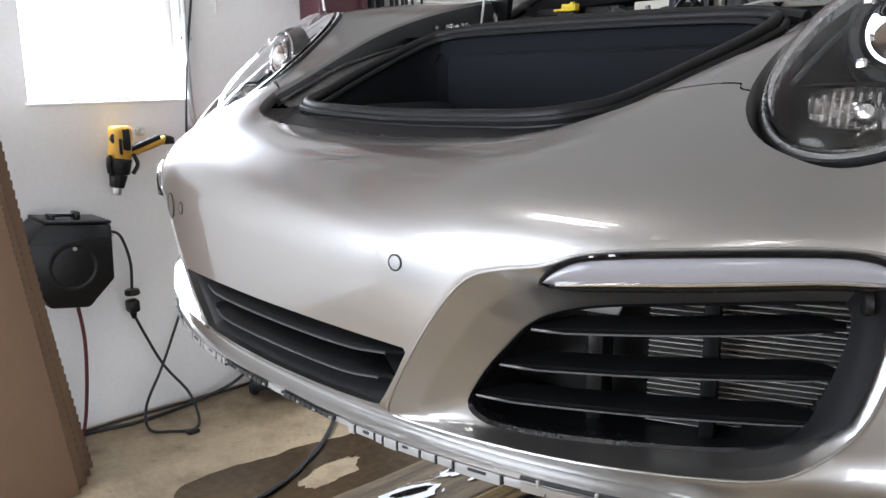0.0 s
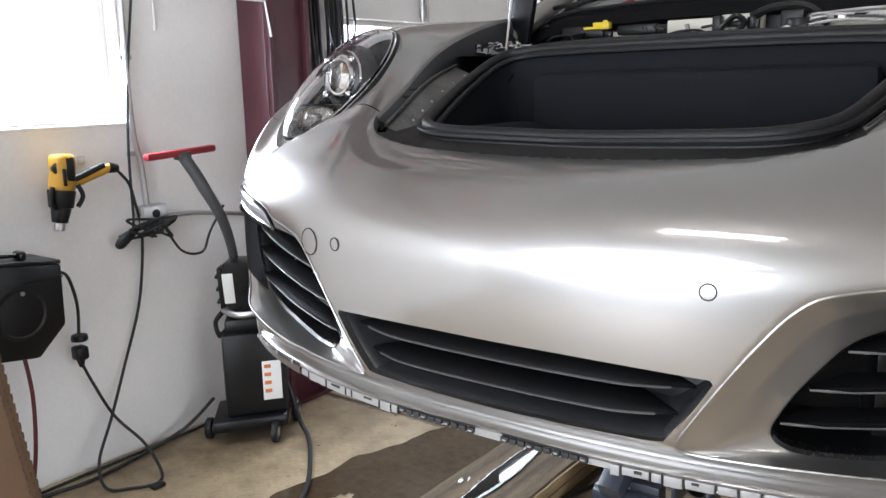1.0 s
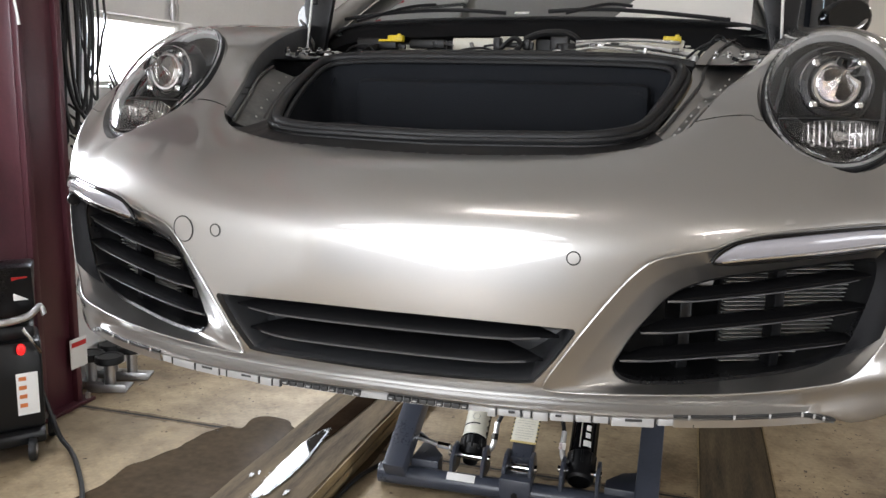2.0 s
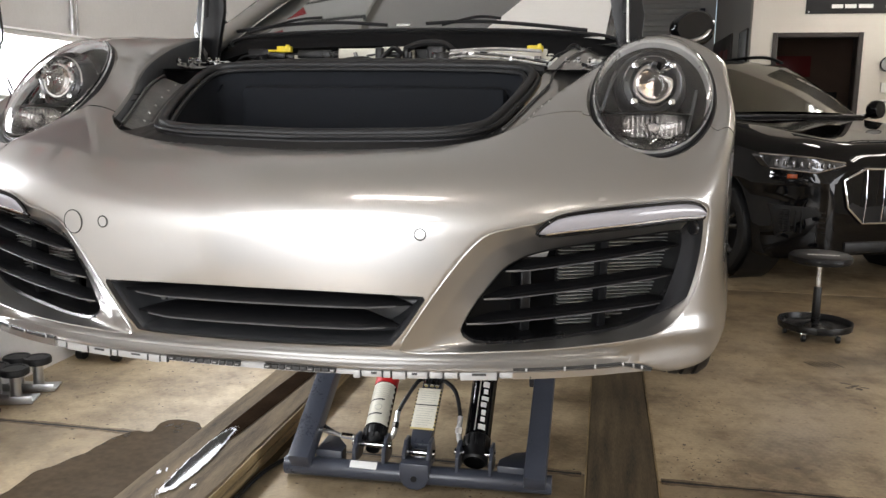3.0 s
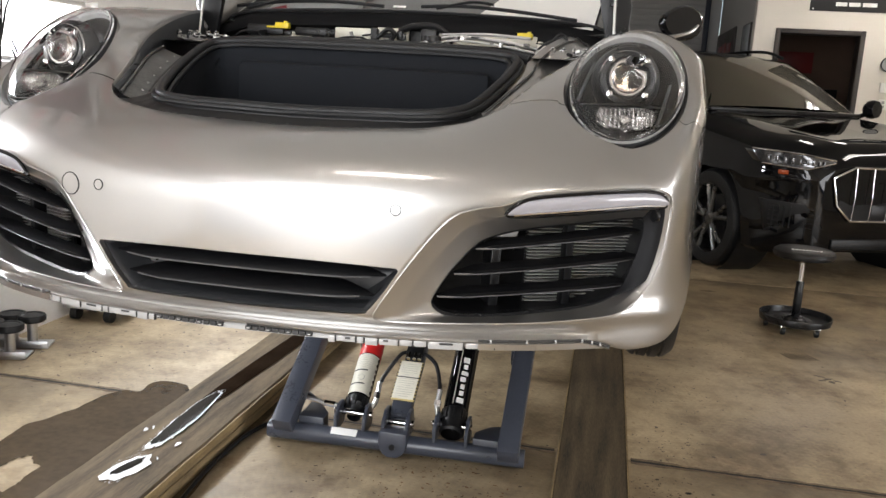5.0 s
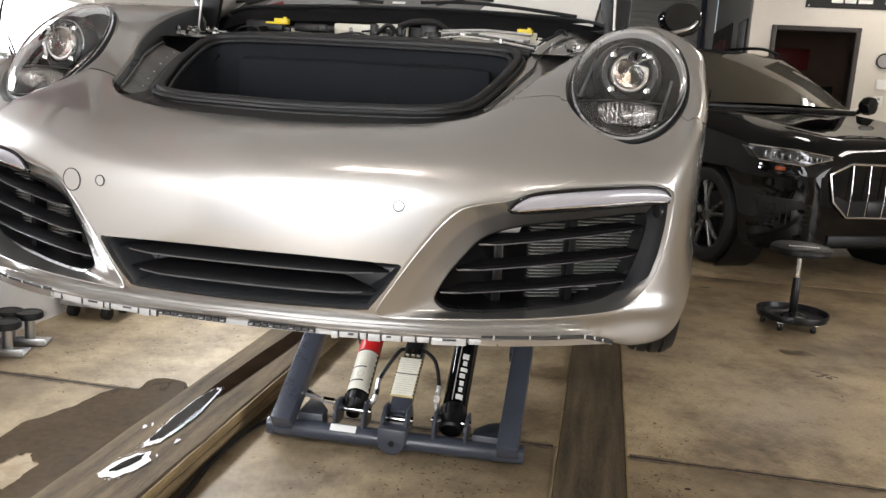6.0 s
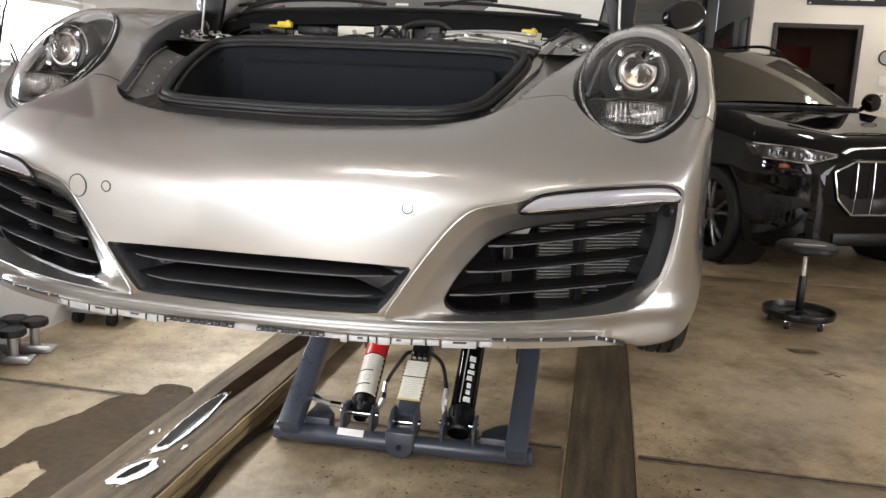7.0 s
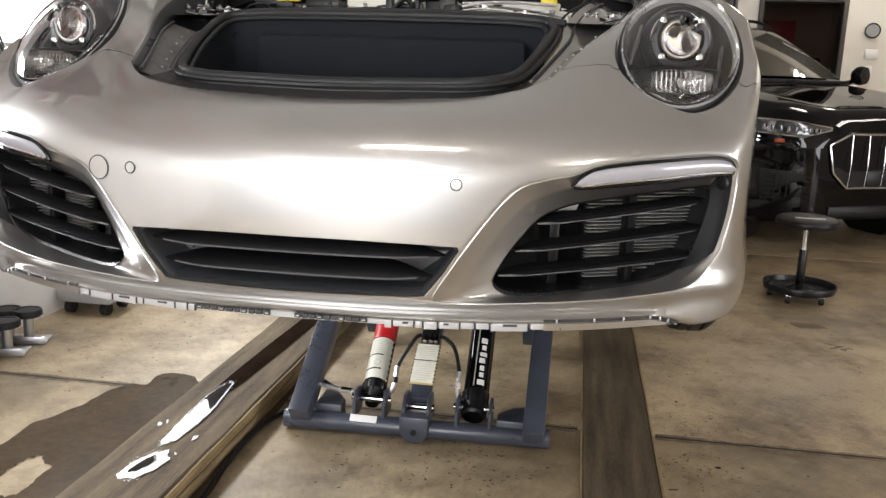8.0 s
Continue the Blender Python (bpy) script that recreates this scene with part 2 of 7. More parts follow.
def sheet(outline, holes, surface, step, extra=()):
    """A triangulated sheet of the surface inside an outline and outside the holes, all in the surface's own two coordinates."""
    from mathutils.geometry import delaunay_2d_cdt
    outline = np.asarray(outline)
    lo, hi = outline.min(0), outline.max(0)
    gx, gy = np.meshgrid(np.arange(lo[0] + step / 2, hi[0], step), np.arange(lo[1] + step / 2, hi[1], step))
    gx[1::2] += step / 2
    grid = np.stack([gx.ravel(), gy.ravel()], -1)
    keep = inside(outline, grid)
    for h in holes:
        keep &= ~inside(h, grid)
    loops = [outline, *[np.asarray(h) for h in holes], *[np.asarray(h) for h in extra]]
    edge = np.concatenate(loops)
    grid = grid[keep]
    near = np.ones(len(grid), bool)
    for p in edge:
        near &= ((grid - p) ** 2).sum(1) > (0.55 * step) ** 2
    grid = grid[near]
    verts = np.concatenate([edge, grid])
    edges, k = [], 0
    for loop in loops:
        edges += [(k + i, k + (i + 1) % len(loop)) for i in range(len(loop))]
        k += len(loop)
    vo, _, fo, *_ = delaunay_2d_cdt([Vector(v) for v in verts], edges, [], 0, 1e-6)
    vo = np.array([tuple(v) for v in vo])
    tri = np.array([f for f in fo if len(f) == 3])
    mid = vo[tri].mean(1)
    ok = inside(outline, mid)
    for h in holes:
        ok &= ~inside(h, mid)
    tri = tri[ok]
    pos = surface(vo[:, 0], vo[:, 1])
    bm = bmesh.new()
    used = np.unique(tri)
    vs = {int(i): bm.verts.new(pos[i]) for i in used}
    for f in tri:
        bm.faces.new([vs[int(i)] for i in f])
    return bm


def smooth_noise(x, y, s=1.0, seed=0.0):
    return noise.noise(Vector((x * s, y * s, seed)))
# ---- the sports car's outer skin: flow lines that rise from the lip, lean back over the nose and run along the wings ----
CAR_W, CAR_Y1, CAR_Y0, CAR_N, CAR_M = 0.895, 1.02, -0.018, 2.2, 4.15
_V = np.linspace(0, 1.4, 561)


def _smooth(a, b, x):
    t = np.clip((x - a) / (b - a), 0, 1)
    return t * t * (3 - 2 * t)


def _climb(end, bend):
    """Run and rise along a flow line that turns from upright to its slope within the bend."""
    top = np.radians(end - (end - 7) * _smooth(0.20, 0.56, _V))
    angle = top + (np.pi / 2 - top) * np.exp(-(_V / bend) ** 1.4)
    step = _V[1] - _V[0]
    mid = (angle[1:] + angle[:-1]) / 2
    return (np.concatenate([[0], np.cumsum(np.cos(mid) * step)]), np.concatenate([[0], np.cumsum(np.sin(mid) * step)]))


_LEN, _RISE = _climb(26, 0.066)
_LEN0, _RISE0 = _climb(-4, 0.125)
_LEN1, _RISE1 = _climb(31.1, 0.0954)


_CREST = bez([(0.05, 1.10), (0.2, 1.215), (0.3, 1.292), (0.45, 1.405), (0.6, 1.497), (0.75, 1.524), (1.0, 1.541), (1.4, 1.56), (2.0, 1.57)], 12)


def plan_angle(x):
    return np.sign(x) * np.arcsin(np.clip(np.abs(x) / CAR_W, 0, 1) ** (CAR_N / 2))


def skin(q, v):
    """A point of the skin: q, the angle round the nose (0 in the middle), v, the way up from the nose's bend."""
    q, v = np.asarray(q, float), np.asarray(v, float)
    s, c = np.abs(np.sin(q)), np.abs(np.cos(q))
    ax = CAR_W * s ** (2 / CAR_N)
    y = CAR_Y1 - (CAR_Y1 - CAR_Y0) * c ** (2 / CAR_M)
    side = _smooth(0.70, 0.895, ax)
    out = _smooth(0.26, 0.50, ax)
    mid = np.exp(-(ax / 0.653) ** 2)
    zk = (1.1448 - 0.0104 * mid) * (1 - out) + 1.153 * out + 0.1665 * side
    up = np.clip(v, 0, 1.4)
    run = (1 - out) * (mid * np.interp(up, _V, _LEN0) + (1 - mid) * np.interp(up, _V, _LEN1)) + out * np.interp(up, _V, _LEN)
    rise = (1 - out) * (mid * np.interp(up, _V, _RISE0) + (1 - mid) * np.interp(up, _V, _RISE1)) + out * np.interp(up, _V, _RISE)
    z = zk + rise * (1 - 0.2395 * side) + np.minimum(v, 0)
    low = np.clip(1.13 - z, 0, 1)
    y = y + (1 - 0.35 * side) * run + 0.5 * low ** 2 - 0.006 * _smooth(0.170, 0.224, low)
    # a hollow runs along above the lip
    y = y + 0.021 * _smooth(0.916, 0.925, z) * (1 - _smooth(0.926, 0.954, z)) * (1 - _smooth(0.55, 0.68, ax))
    # and a rounded crest turns round the lower corner
    y = y - 0.012 * np.exp(-((z - 0.962 + 0.10 * np.clip(ax - 0.7, 0, 1)) / 0.018) ** 2) * _smooth(0.56, 0.70, ax) * (1 - _smooth(0.80, 0.88, ax))
    ax = ax - 0.0511 * _smooth(0.74, 0.895, ax) * (1 - 0.487 * _smooth(0.55, 1.0, y))
    tuck = _smooth(0.05, 0.28, low) * side
    ax = ax - 0.0534 * side * (1 - np.exp(-run / 0.2664)) + 0.0289 * tuck
    ridge = 0.1141 * np.exp(-((ax - 0.65) / np.where(ax > 0.65, 0.1977, 0.1211)) ** 2) * _smooth(0.306, 0.51, v) * (1 - 0.12 * _smooth(0.5, 0.95, v))
    z = z + ridge
    # the wing closes over the ridge as one round shoulder
    u = np.clip((ax - 0.65) / 0.235, 0, 0.995)
    dome = np.interp(y, *_CREST.T) - 0.25 * (1 - (1 - u ** 2.2) ** (1 / 2.2))
    w = _smooth(0.62, 0.70, ax) * _smooth(0.06, 0.22, v)
    return np.stack([np.sign(q) * ax, y, z * (1 - w) + dome * w], -1)


_VS = np.linspace(-0.4, 1.3, 850)


def at_xz(x, z):
    """q and v of the skin's point that shows at x and height z from the front."""
    q = plan_angle(x)
    return float(q), float(np.interp(z, skin(np.full_like(_VS, q), _VS)[:, 2], _VS))


def at_xy(x, y):
    """q and v of the skin's point that lies at x and y, seen from above."""
    q = plan_angle(x)
    vs = _VS[_VS > 0]
    return float(q), float(np.interp(y, skin(np.full_like(vs, q), vs)[:, 1], vs))


_GQ, _GV = np.meshgrid(np.linspace(-1.57, 1.57, 241), np.linspace(-0.35, 1.2, 211), indexing="ij")
_GP = skin(_GQ, _GV)


def on_skin(eye, way):
    """q and v where a line meets the skin."""
    eye, way = np.asarray(eye, float), np.asarray(way, float)
    d = _GP - eye
    far = np.linalg.norm(d - (d @ way)[..., None] * way, axis=-1)
    i = np.unravel_index(far.argmin(), far.shape)
    q, v = _GQ[i], _GV[i]
    for _ in range(6):
        p = skin(q, v)
        m = np.stack([(skin(q + 1e-4, v) - p) / 1e-4, (skin(q, v + 1e-4) - p) / 1e-4, -way], 1)
        dq, dv, _k = np.linalg.solve(m, eye - p)
        q, v = q + np.clip(dq, -0.03, 0.03), v + np.clip(dv, -0.03, 0.03)
    return float(q), float(v)

# ---- the shop: floor, walls, ceiling ----
X0, X1, Y0, Y1, ZC = -2.215, 7.2, -3.4, 9.1, 3.2


def slab(name, lo, hi, material, label, category, bevel=0.0):
    c = [(a + b) / 2 for a, b in zip(lo, hi)]
    return thing(name, box(c, [b - a for a, b in zip(lo, hi)], bevel), material, label, category, kind="structure")


def floor_material():
    """Worn shop concrete: cloudy tone, fine grit, a wet patch that is darker and shinier."""
    m = mat("shop_concrete", (0.37, 0.286, 0.178), 0.5, var=0.24, scale=1.6, fine=60, bump=0.12, tint=(0.28, 0.208, 0.127), rough_var=0.12)
    t = m.node_tree
    n, link = t.nodes, t.links.new
    b = n["Principled BSDF"]
    co = n["Texture Coordinate"]
    spots = n.new("ShaderNodeTexNoise")
    spots.inputs["Scale"].default_value, spots.inputs["Detail"].default_value = 7.0, 8
    link(co.outputs["Object"], spots.inputs["Vector"])
    ramp = n.new("ShaderNodeValToRGB")
    ramp.color_ramp.elements[0].position, ramp.color_ramp.elements[1].position = 0.60, 0.74
    ramp.color_ramp.elements[0].color, ramp.color_ramp.elements[1].color = (1, 1, 1, 1), (0.64, 0.58, 0.51, 1)
    link(spots.outputs[0], ramp.inputs[0])
    mul = n.new("ShaderNodeMix")
    mul.data_type, mul.blend_type = "RGBA", "MULTIPLY"
    mul.inputs[0].default_value = 1.0
    link(b.inputs["Base Color"].links[0].from_socket, mul.inputs[6])
    link(ramp.outputs[0], mul.inputs[7])
    link(mul.outputs[2], b.inputs["Base Color"])
    cloud = n.new("ShaderNodeTexNoise")
    cloud.inputs["Scale"].default_value, cloud.inputs["Detail"].default_value, cloud.inputs["Roughness"].default_value = 1.9, 10, 0.72
    link(co.outputs["Object"], cloud.inputs["Vector"])
    tone = n.new("ShaderNodeValToRGB")
    tone.color_ramp.elements[0].position, tone.color_ramp.elements[1].position = 0.36, 0.56
    tone.color_ramp.elements[0].color, tone.color_ramp.elements[1].color = (0.44, 0.40, 0.365, 1), (1.15, 1.15, 1.13, 1)
    link(cloud.outputs[0], tone.inputs[0])
    speck = n.new("ShaderNodeTexNoise")
    speck.inputs["Scale"].default_value, speck.inputs["Detail"].default_value = 34.0, 8
    link(co.outputs["Object"], speck.inputs["Vector"])
    dots = n.new("ShaderNodeValToRGB")
    dots.color_ramp.elements[0].position, dots.color_ramp.elements[1].position = 0.63, 0.70
    dots.color_ramp.elements[0].color, dots.color_ramp.elements[1].color = (1, 1, 1, 1), (0.66, 0.60, 0.53, 1)
    link(speck.outputs[0], dots.inputs[0])
    last = mul.outputs[2]
    for extra in (tone, dots):
        step = n.new("ShaderNodeMix")
        step.data_type, step.blend_type = "RGBA", "MULTIPLY"
        step.inputs[0].default_value = 1.0
        link(last, step.inputs[6])
        link(extra.outputs[0], step.inputs[7])
        last = step.outputs[2]
    link(last, b.inputs["Base Color"])
    return m


FLOOR = floor_material()
# the floor is cast in bays with saw-cut joints between them
floor = tagged(new("floor"), "stained tan concrete shop floor with saw cut joints", "floor", kind="structure")
_cuts_x, _cuts_y = [X0 - 0.2, 4.2, X1 + 0.2], [Y0 - 0.2, -1.9, 1.68, 5.2, 7.6, Y1 + 0.2]
part("floor_joint", box(((X0 + X1) / 2, (Y0 + Y1) / 2, -0.11), (X1 - X0 + 0.4, Y1 - Y0 + 0.4, 0.2)), JOINT, floor, "dark dirt in the joints")
for _xa, _xb in zip(_cuts_x, _cuts_x[1:]):
    for _ya, _yb in zip(_cuts_y, _cuts_y[1:]):
        part("floor_bay", box(((_xa + _xb) / 2, (_ya + _yb) / 2, -0.05), (_xb - _xa - 0.016, _yb - _ya - 0.016, 0.1), 0.004), FLOOR, floor)

slab("ceiling", (X0 - 0.2, Y0 - 0.2, ZC), (X1 + 0.2, Y1 + 0.2, ZC + 0.15), CEIL, "off-white boarded shop ceiling", "ceiling")


def wall_with_holes(name, axis, at, thick, a0, a1, z1, holes, material, label):
    """A wall across the axis, with rectangular openings (a, b, low, high) through it."""
    bm = bmesh.new()

    def put(a, b, lo, hi):
        if b - a < 1e-4 or hi - lo < 1e-4:
            return
        c, s = ((a + b) / 2, (lo + hi) / 2), (b - a, hi - lo)
        if axis == "x":
            add_box(bm, (at, c[0], c[1]), (thick, s[0], s[1]))
        else:
            add_box(bm, (c[0], at, c[1]), (s[0], thick, s[1]))
    x = a0
    for a, b, lo, hi in sorted(holes):
        put(x, a, 0, z1)
        put(a, b, 0, lo)
        put(a, b, hi, z1)
        x = b
    put(x, a1, 0, z1)
    return thing(name, bm, material, label, "wall", kind="structure", smooth=False)


WIN = [(0.33, 0.925, 1.267, 1.95), (2.10, 2.93, 1.36, 1.70), (3.45, 4.28, 1.39, 1.70)]
wall_with_holes("wall_west", "x", X0 - 0.08, 0.16, Y0 - 0.2, Y1 + 3.7, ZC, WIN, WALL, "scuffed white painted shop wall with windows")
DOOR = (2.405, 3.371)
wall_with_holes("wall_north", "y", Y1 + 0.08, 0.16, 2.168, X1 + 0.2, ZC, [(DOOR[0], DOOR[1], 0.0, 2.234)], WALL_WARM, "cream painted back wall with a doorway")
slab("wall_passage", (2.168, Y1 + 0.16, 0), (2.30, Y1 + 3.5, ZC), WALL_GREY, "grey painted side wall of the passage", "wall")
slab("wall_far", (X0 - 0.2, Y1 + 3.5, 0), (2.16, Y1 + 3.66, ZC), WALL_GREY, "grey end wall behind the roller door", "wall")
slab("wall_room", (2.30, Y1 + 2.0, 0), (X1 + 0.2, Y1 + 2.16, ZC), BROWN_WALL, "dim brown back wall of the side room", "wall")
# the opening is unseen, added to let the east fill light in
wall_with_holes("wall_east", "x", X1 + 0.08, 0.16, Y0 - 0.2, Y1 + 3.6, ZC, [(-2.6, 1.4, 0.0, 2.4)], WALL_WARM, "cream painted side wall with an added unseen opening")
slab("floor_rooms", (X0 - 0.2, Y1 + 0.2, -0.1), (X1 + 0.2, Y1 + 3.7, -0.002), FLOOR, "concrete floor of the rooms behind", "floor")
slab("ceiling_rooms", (X0 - 0.2, Y1 + 0.2, ZC), (X1 + 0.2, Y1 + 3.7, ZC + 0.15), CEIL, "ceiling of the rooms behind", "ceiling")
wall_with_holes("wall_south", "y", Y0 - 0.08, 0.16, X0 - 0.2, X1 + 0.2, ZC, [(-2.1, 0.9, 0.0, 2.02)], WALL_WARM, "cream wall with the wide open shop door")
slab("ground", (-40, -40, -0.30), (40, 40, -0.21), mat("outdoor_concrete", (0.5, 0.48, 0.45), 0.8), "pale concrete yard outside the shop", "ground")


def window(y0, y1, z0, z1, number):
    """A plain framed window with a sill in the west wall."""
    ob = tagged(new("window_%d" % number), "bright daylit window with a thin white frame", "window", kind="structure")
    ym, zm = (y0 + y1) / 2, (z0 + z1) / 2
    for y in (y0 + 0.012, y1 - 0.012):
        part("window_frame", box((X0 - 0.10, y, zm), (0.05, 0.024, z1 - z0), 0.004), PAPER, ob)
    for z in (z0 + 0.012, z1 - 0.012):
        part("window_frame", box((X0 - 0.10, ym, z), (0.05, y1 - y0 - 0.05, 0.024), 0.004), PAPER, ob)
    pane = part("pane", box((X0 - 0.10, ym, zm), (0.005, y1 - y0 - 0.05, z1 - z0 - 0.05)), GLASS, ob, smooth=False)
    pane.visible_shadow = False
    part("window_sill", box((X0 - 0.04, ym, z0 - 0.006), (0.1, y1 - y0 + 0.02, 0.012), 0.003), WALL, ob)


for _i, _w in enumerate(WIN):
    window(*_w, _i + 1)
slab("backdrop_window", (X0 - 0.75, -0.6, 0.9), (X0 - 0.70, 5.6, 2.4), SKYGLOW, "hazy bright daylight outside the windows", "backdrop")
# tube lights under the ceiling
def ceiling_light(r=0.022, half=0.61, apart=0.065, tray=PAPER):
    ob = empty("ceiling_light", "twin tube ceiling light, switched on", "ceiling light", "ceiling lights", at=(0, 0, 3.1))
    part("frame", box((0, 0, 3.165), (2 * apart + 0.11, 2 * half + 0.08, 0.07), 0.01), tray, ob)
    for dx in (-apart, apart):
        part("tube", cyl((dx, -half, 3.112), (dx, half, 3.112), r), TUBE, ob)
    return ob


_light = ceiling_light()
for _tx, _ty in TUBES[2:]:
    copy_thing(_light, Matrix.Translation((_tx, _ty, 3.1)))
_light.location = (TUBES[1][0], TUBES[1][1], 3.1)
_light = ceiling_light(0.018, 0.38, 0.085, TRAY_GREY)
_light.location = (TUBES[0][0], TUBES[0][1], 3.1)
_light.rotation_euler = (0, 0, radians(76))

# faced insulation batts with red print over the upper west wall
BATT = mat("white_batt_facing", (0.66, 0.65, 0.62), 0.5, var=0.06, scale=4, fine=40, bump=0.2)
DARK_STUD = mat("dark_grey_steel_stud", (0.06, 0.06, 0.062), 0.45, var=0.15, bump=0.05)
RED_INK = mat("red_ink", (0.45, 0.04, 0.05), 0.6, var=0.15, bump=0.05)
random.seed(3)
for _k in range(21):
    _y = -3.15 + 0.40 * _k
    if abs(_y - 1.6) < 0.2:
        continue
    _ob = empty("insulation_batt", "white faced insulation batt with red printed bars", "insulation", "insulation batts", at=(X0, _y, 2.26))
    part("facing", box((X0 + 0.03, _y, 2.70), (0.06, 0.36, 0.88), 0.025), BATT, _ob)
    for _j in range(2):
        part("print_bar", box((X0 + 0.063, _y + random.uniform(-0.04, 0.04), 2.36 + 0.38 * _j), (0.003, 0.17, 0.09), 0.0, Matrix.Rotation(radians(25), 4, "X")), RED_INK, _ob)
    part("stud", box((X0 + 0.03, _y + 0.20, 2.70), (0.06, 0.035, 0.88), 0.003), DARK_STUD, _ob)
    _ob = empty("ceiling_batt", "white faced insulation batt over the rafters with red print", "insulation", "ceiling batts", at=(-1.5, _y, ZC - 0.06))
    part("facing", box((-1.50, _y, ZC - 0.035), (1.24, 0.36, 0.06), 0.02), BATT, _ob)
    for _j in range(2):
        part("print_bar", box((-1.92 + 0.52 * _j, _y + random.uniform(-0.04, 0.04), ZC - 0.067), (0.13, 0.17, 0.003), 0.0, Matrix.Rotation(radians(25), 4, "Z")), RED_INK, _ob)
    part("stud", box((-1.50, _y + 0.20, ZC - 0.035), (1.24, 0.035, 0.06), 0.003), DARK_STUD, _ob)
_g = empty("wall_girt", "long dark steel girt across the insulation batts", "girt", at=(X0, 0.8, 2.5))
part("rail", box((X0 + 0.075, 0.8, 2.54), (0.02, 8.2, 0.05), 0.004), DARK_STUD, _g)
part("flange", box((X0 + 0.10, 0.8, 2.562), (0.05, 8.2, 0.006), 0.001), DARK_STUD, _g)

# ---- along the west wall ----
def cord(name, points, radius, material, label, steps=8):
    return thing(name, tube(bez(points, steps), radius, 8), material, label, "cord", kind="")


BLACK_CORD = mat("black_cord", (0.012, 0.012, 0.012), 0.5, var=0.2, bump=0.05)
RED_HOSE = mat("dark_red_hose", (0.10, 0.015, 0.015), 0.5, var=0.2, bump=0.05)
CARD_EDGE = mat("corrugated_edge", (0.14, 0.088, 0.052), 0.85, var=0.35, fine=260, bump=0.4)

# cardboard sheets leaning by the wall
for _i, (_x, _y, _h, _lean) in enumerate([(-1.68, 0.20, 1.02, 0.11), (-1.735, 0.24, 1.36, 0.17), (-1.79, 0.27, 1.42, 0.16), (-1.85, 0.30, 1.40, 0.20)]):
    _t = 0.012
    _o = [(_x, -0.45, 0.002), (_x, _y, 0.002), (_x - 0.10, _y - _lean, _h), (_x - 0.10, -0.45, _h)]
    _ob = thing("cardboard_sheet", prism(_o, (-_t, 0, 0), 0.0015), CARD, "large brown corrugated cardboard sheet leaning upright", "cardboard", "cardboard sheets")
    _bm = bmesh.new()
    for _k in range(46):
        _f0, _f1 = _k / 46, (_k + 0.62) / 46
        _a = Vector(_o[1]).lerp(Vector(_o[2]), _f0)
        _b = Vector(_o[1]).lerp(Vector(_o[2]), _f1)
        add_box(_bm, (_a + _b) / 2 + Vector((-_t / 2, 0.0015, 0)), (_t * 0.8, 0.003, (_b - _a).length))
    part("fluted_edge", _bm, CARD_EDGE, _ob, "rough corrugated edge", smooth=False)


def hose_reel():
    ob = empty("hose_reel", "black plastic retractable hose reel box on the wall", "hose reel", at=(-2.2, 0.36, 0.53))
    pts = [(0.278, 0.862), (0.509, 0.832), (0.503, 0.628), (0.405, 0.536), (0.268, 0.556), (0.206, 0.665), (0.212, 0.80)]
    part("casing", prism([(-2.21, y, z) for y, z in pts], (0.20, 0, 0), 0.012), BLACK_PLASTIC, ob)
    part("top_plate", box((-2.11, 0.395, 0.852), (0.19, 0.232, 0.012), 0.004, Matrix.Rotation(radians(-7), 4, "X")), BLACK_PLASTIC, ob)
    for y in (0.315, 0.40):
        part("bracket", box((-2.06, y, 0.872), (0.05, 0.022, 0.03), 0.006), SATIN_BLACK, ob)
    part("crossbar", cyl((-2.06, 0.30, 0.884), (-2.06, 0.415, 0.872), 0.007), SATIN_BLACK, ob)
    part("outlet", cyl((-2.06, 0.373, 0.535), (-2.06, 0.372, 0.60), 0.012), RED, ob)
    part("screw", cyl((-2.012, 0.37, 0.76), (-2.006, 0.37, 0.76), 0.007), ALU, ob)
    part("lid_seam", tube([(-2.012, 0.215, 0.79), (-2.012, 0.507, 0.79)], 0.003, 6), SATIN_BLACK, ob)
    part("side_ring", spin([(0.085, 0.0), (0.084, 0.0025), (0.078, 0.003), (0.072, 0.0)], (-2.01, 0.36, 0.695), (1, 0, 0), 36), BLACK_PLASTIC, ob)
    part("hose", tube(bez([(-2.06, 0.372, 0.56), (-2.06, 0.386, 0.40), (-2.07, 0.376, 0.20), (-2.12, 0.365, 0.03), (-2.15, 0.34, 0.008)], 8), 0.007), RED_HOSE, ob, "dark red hose")


hose_reel()


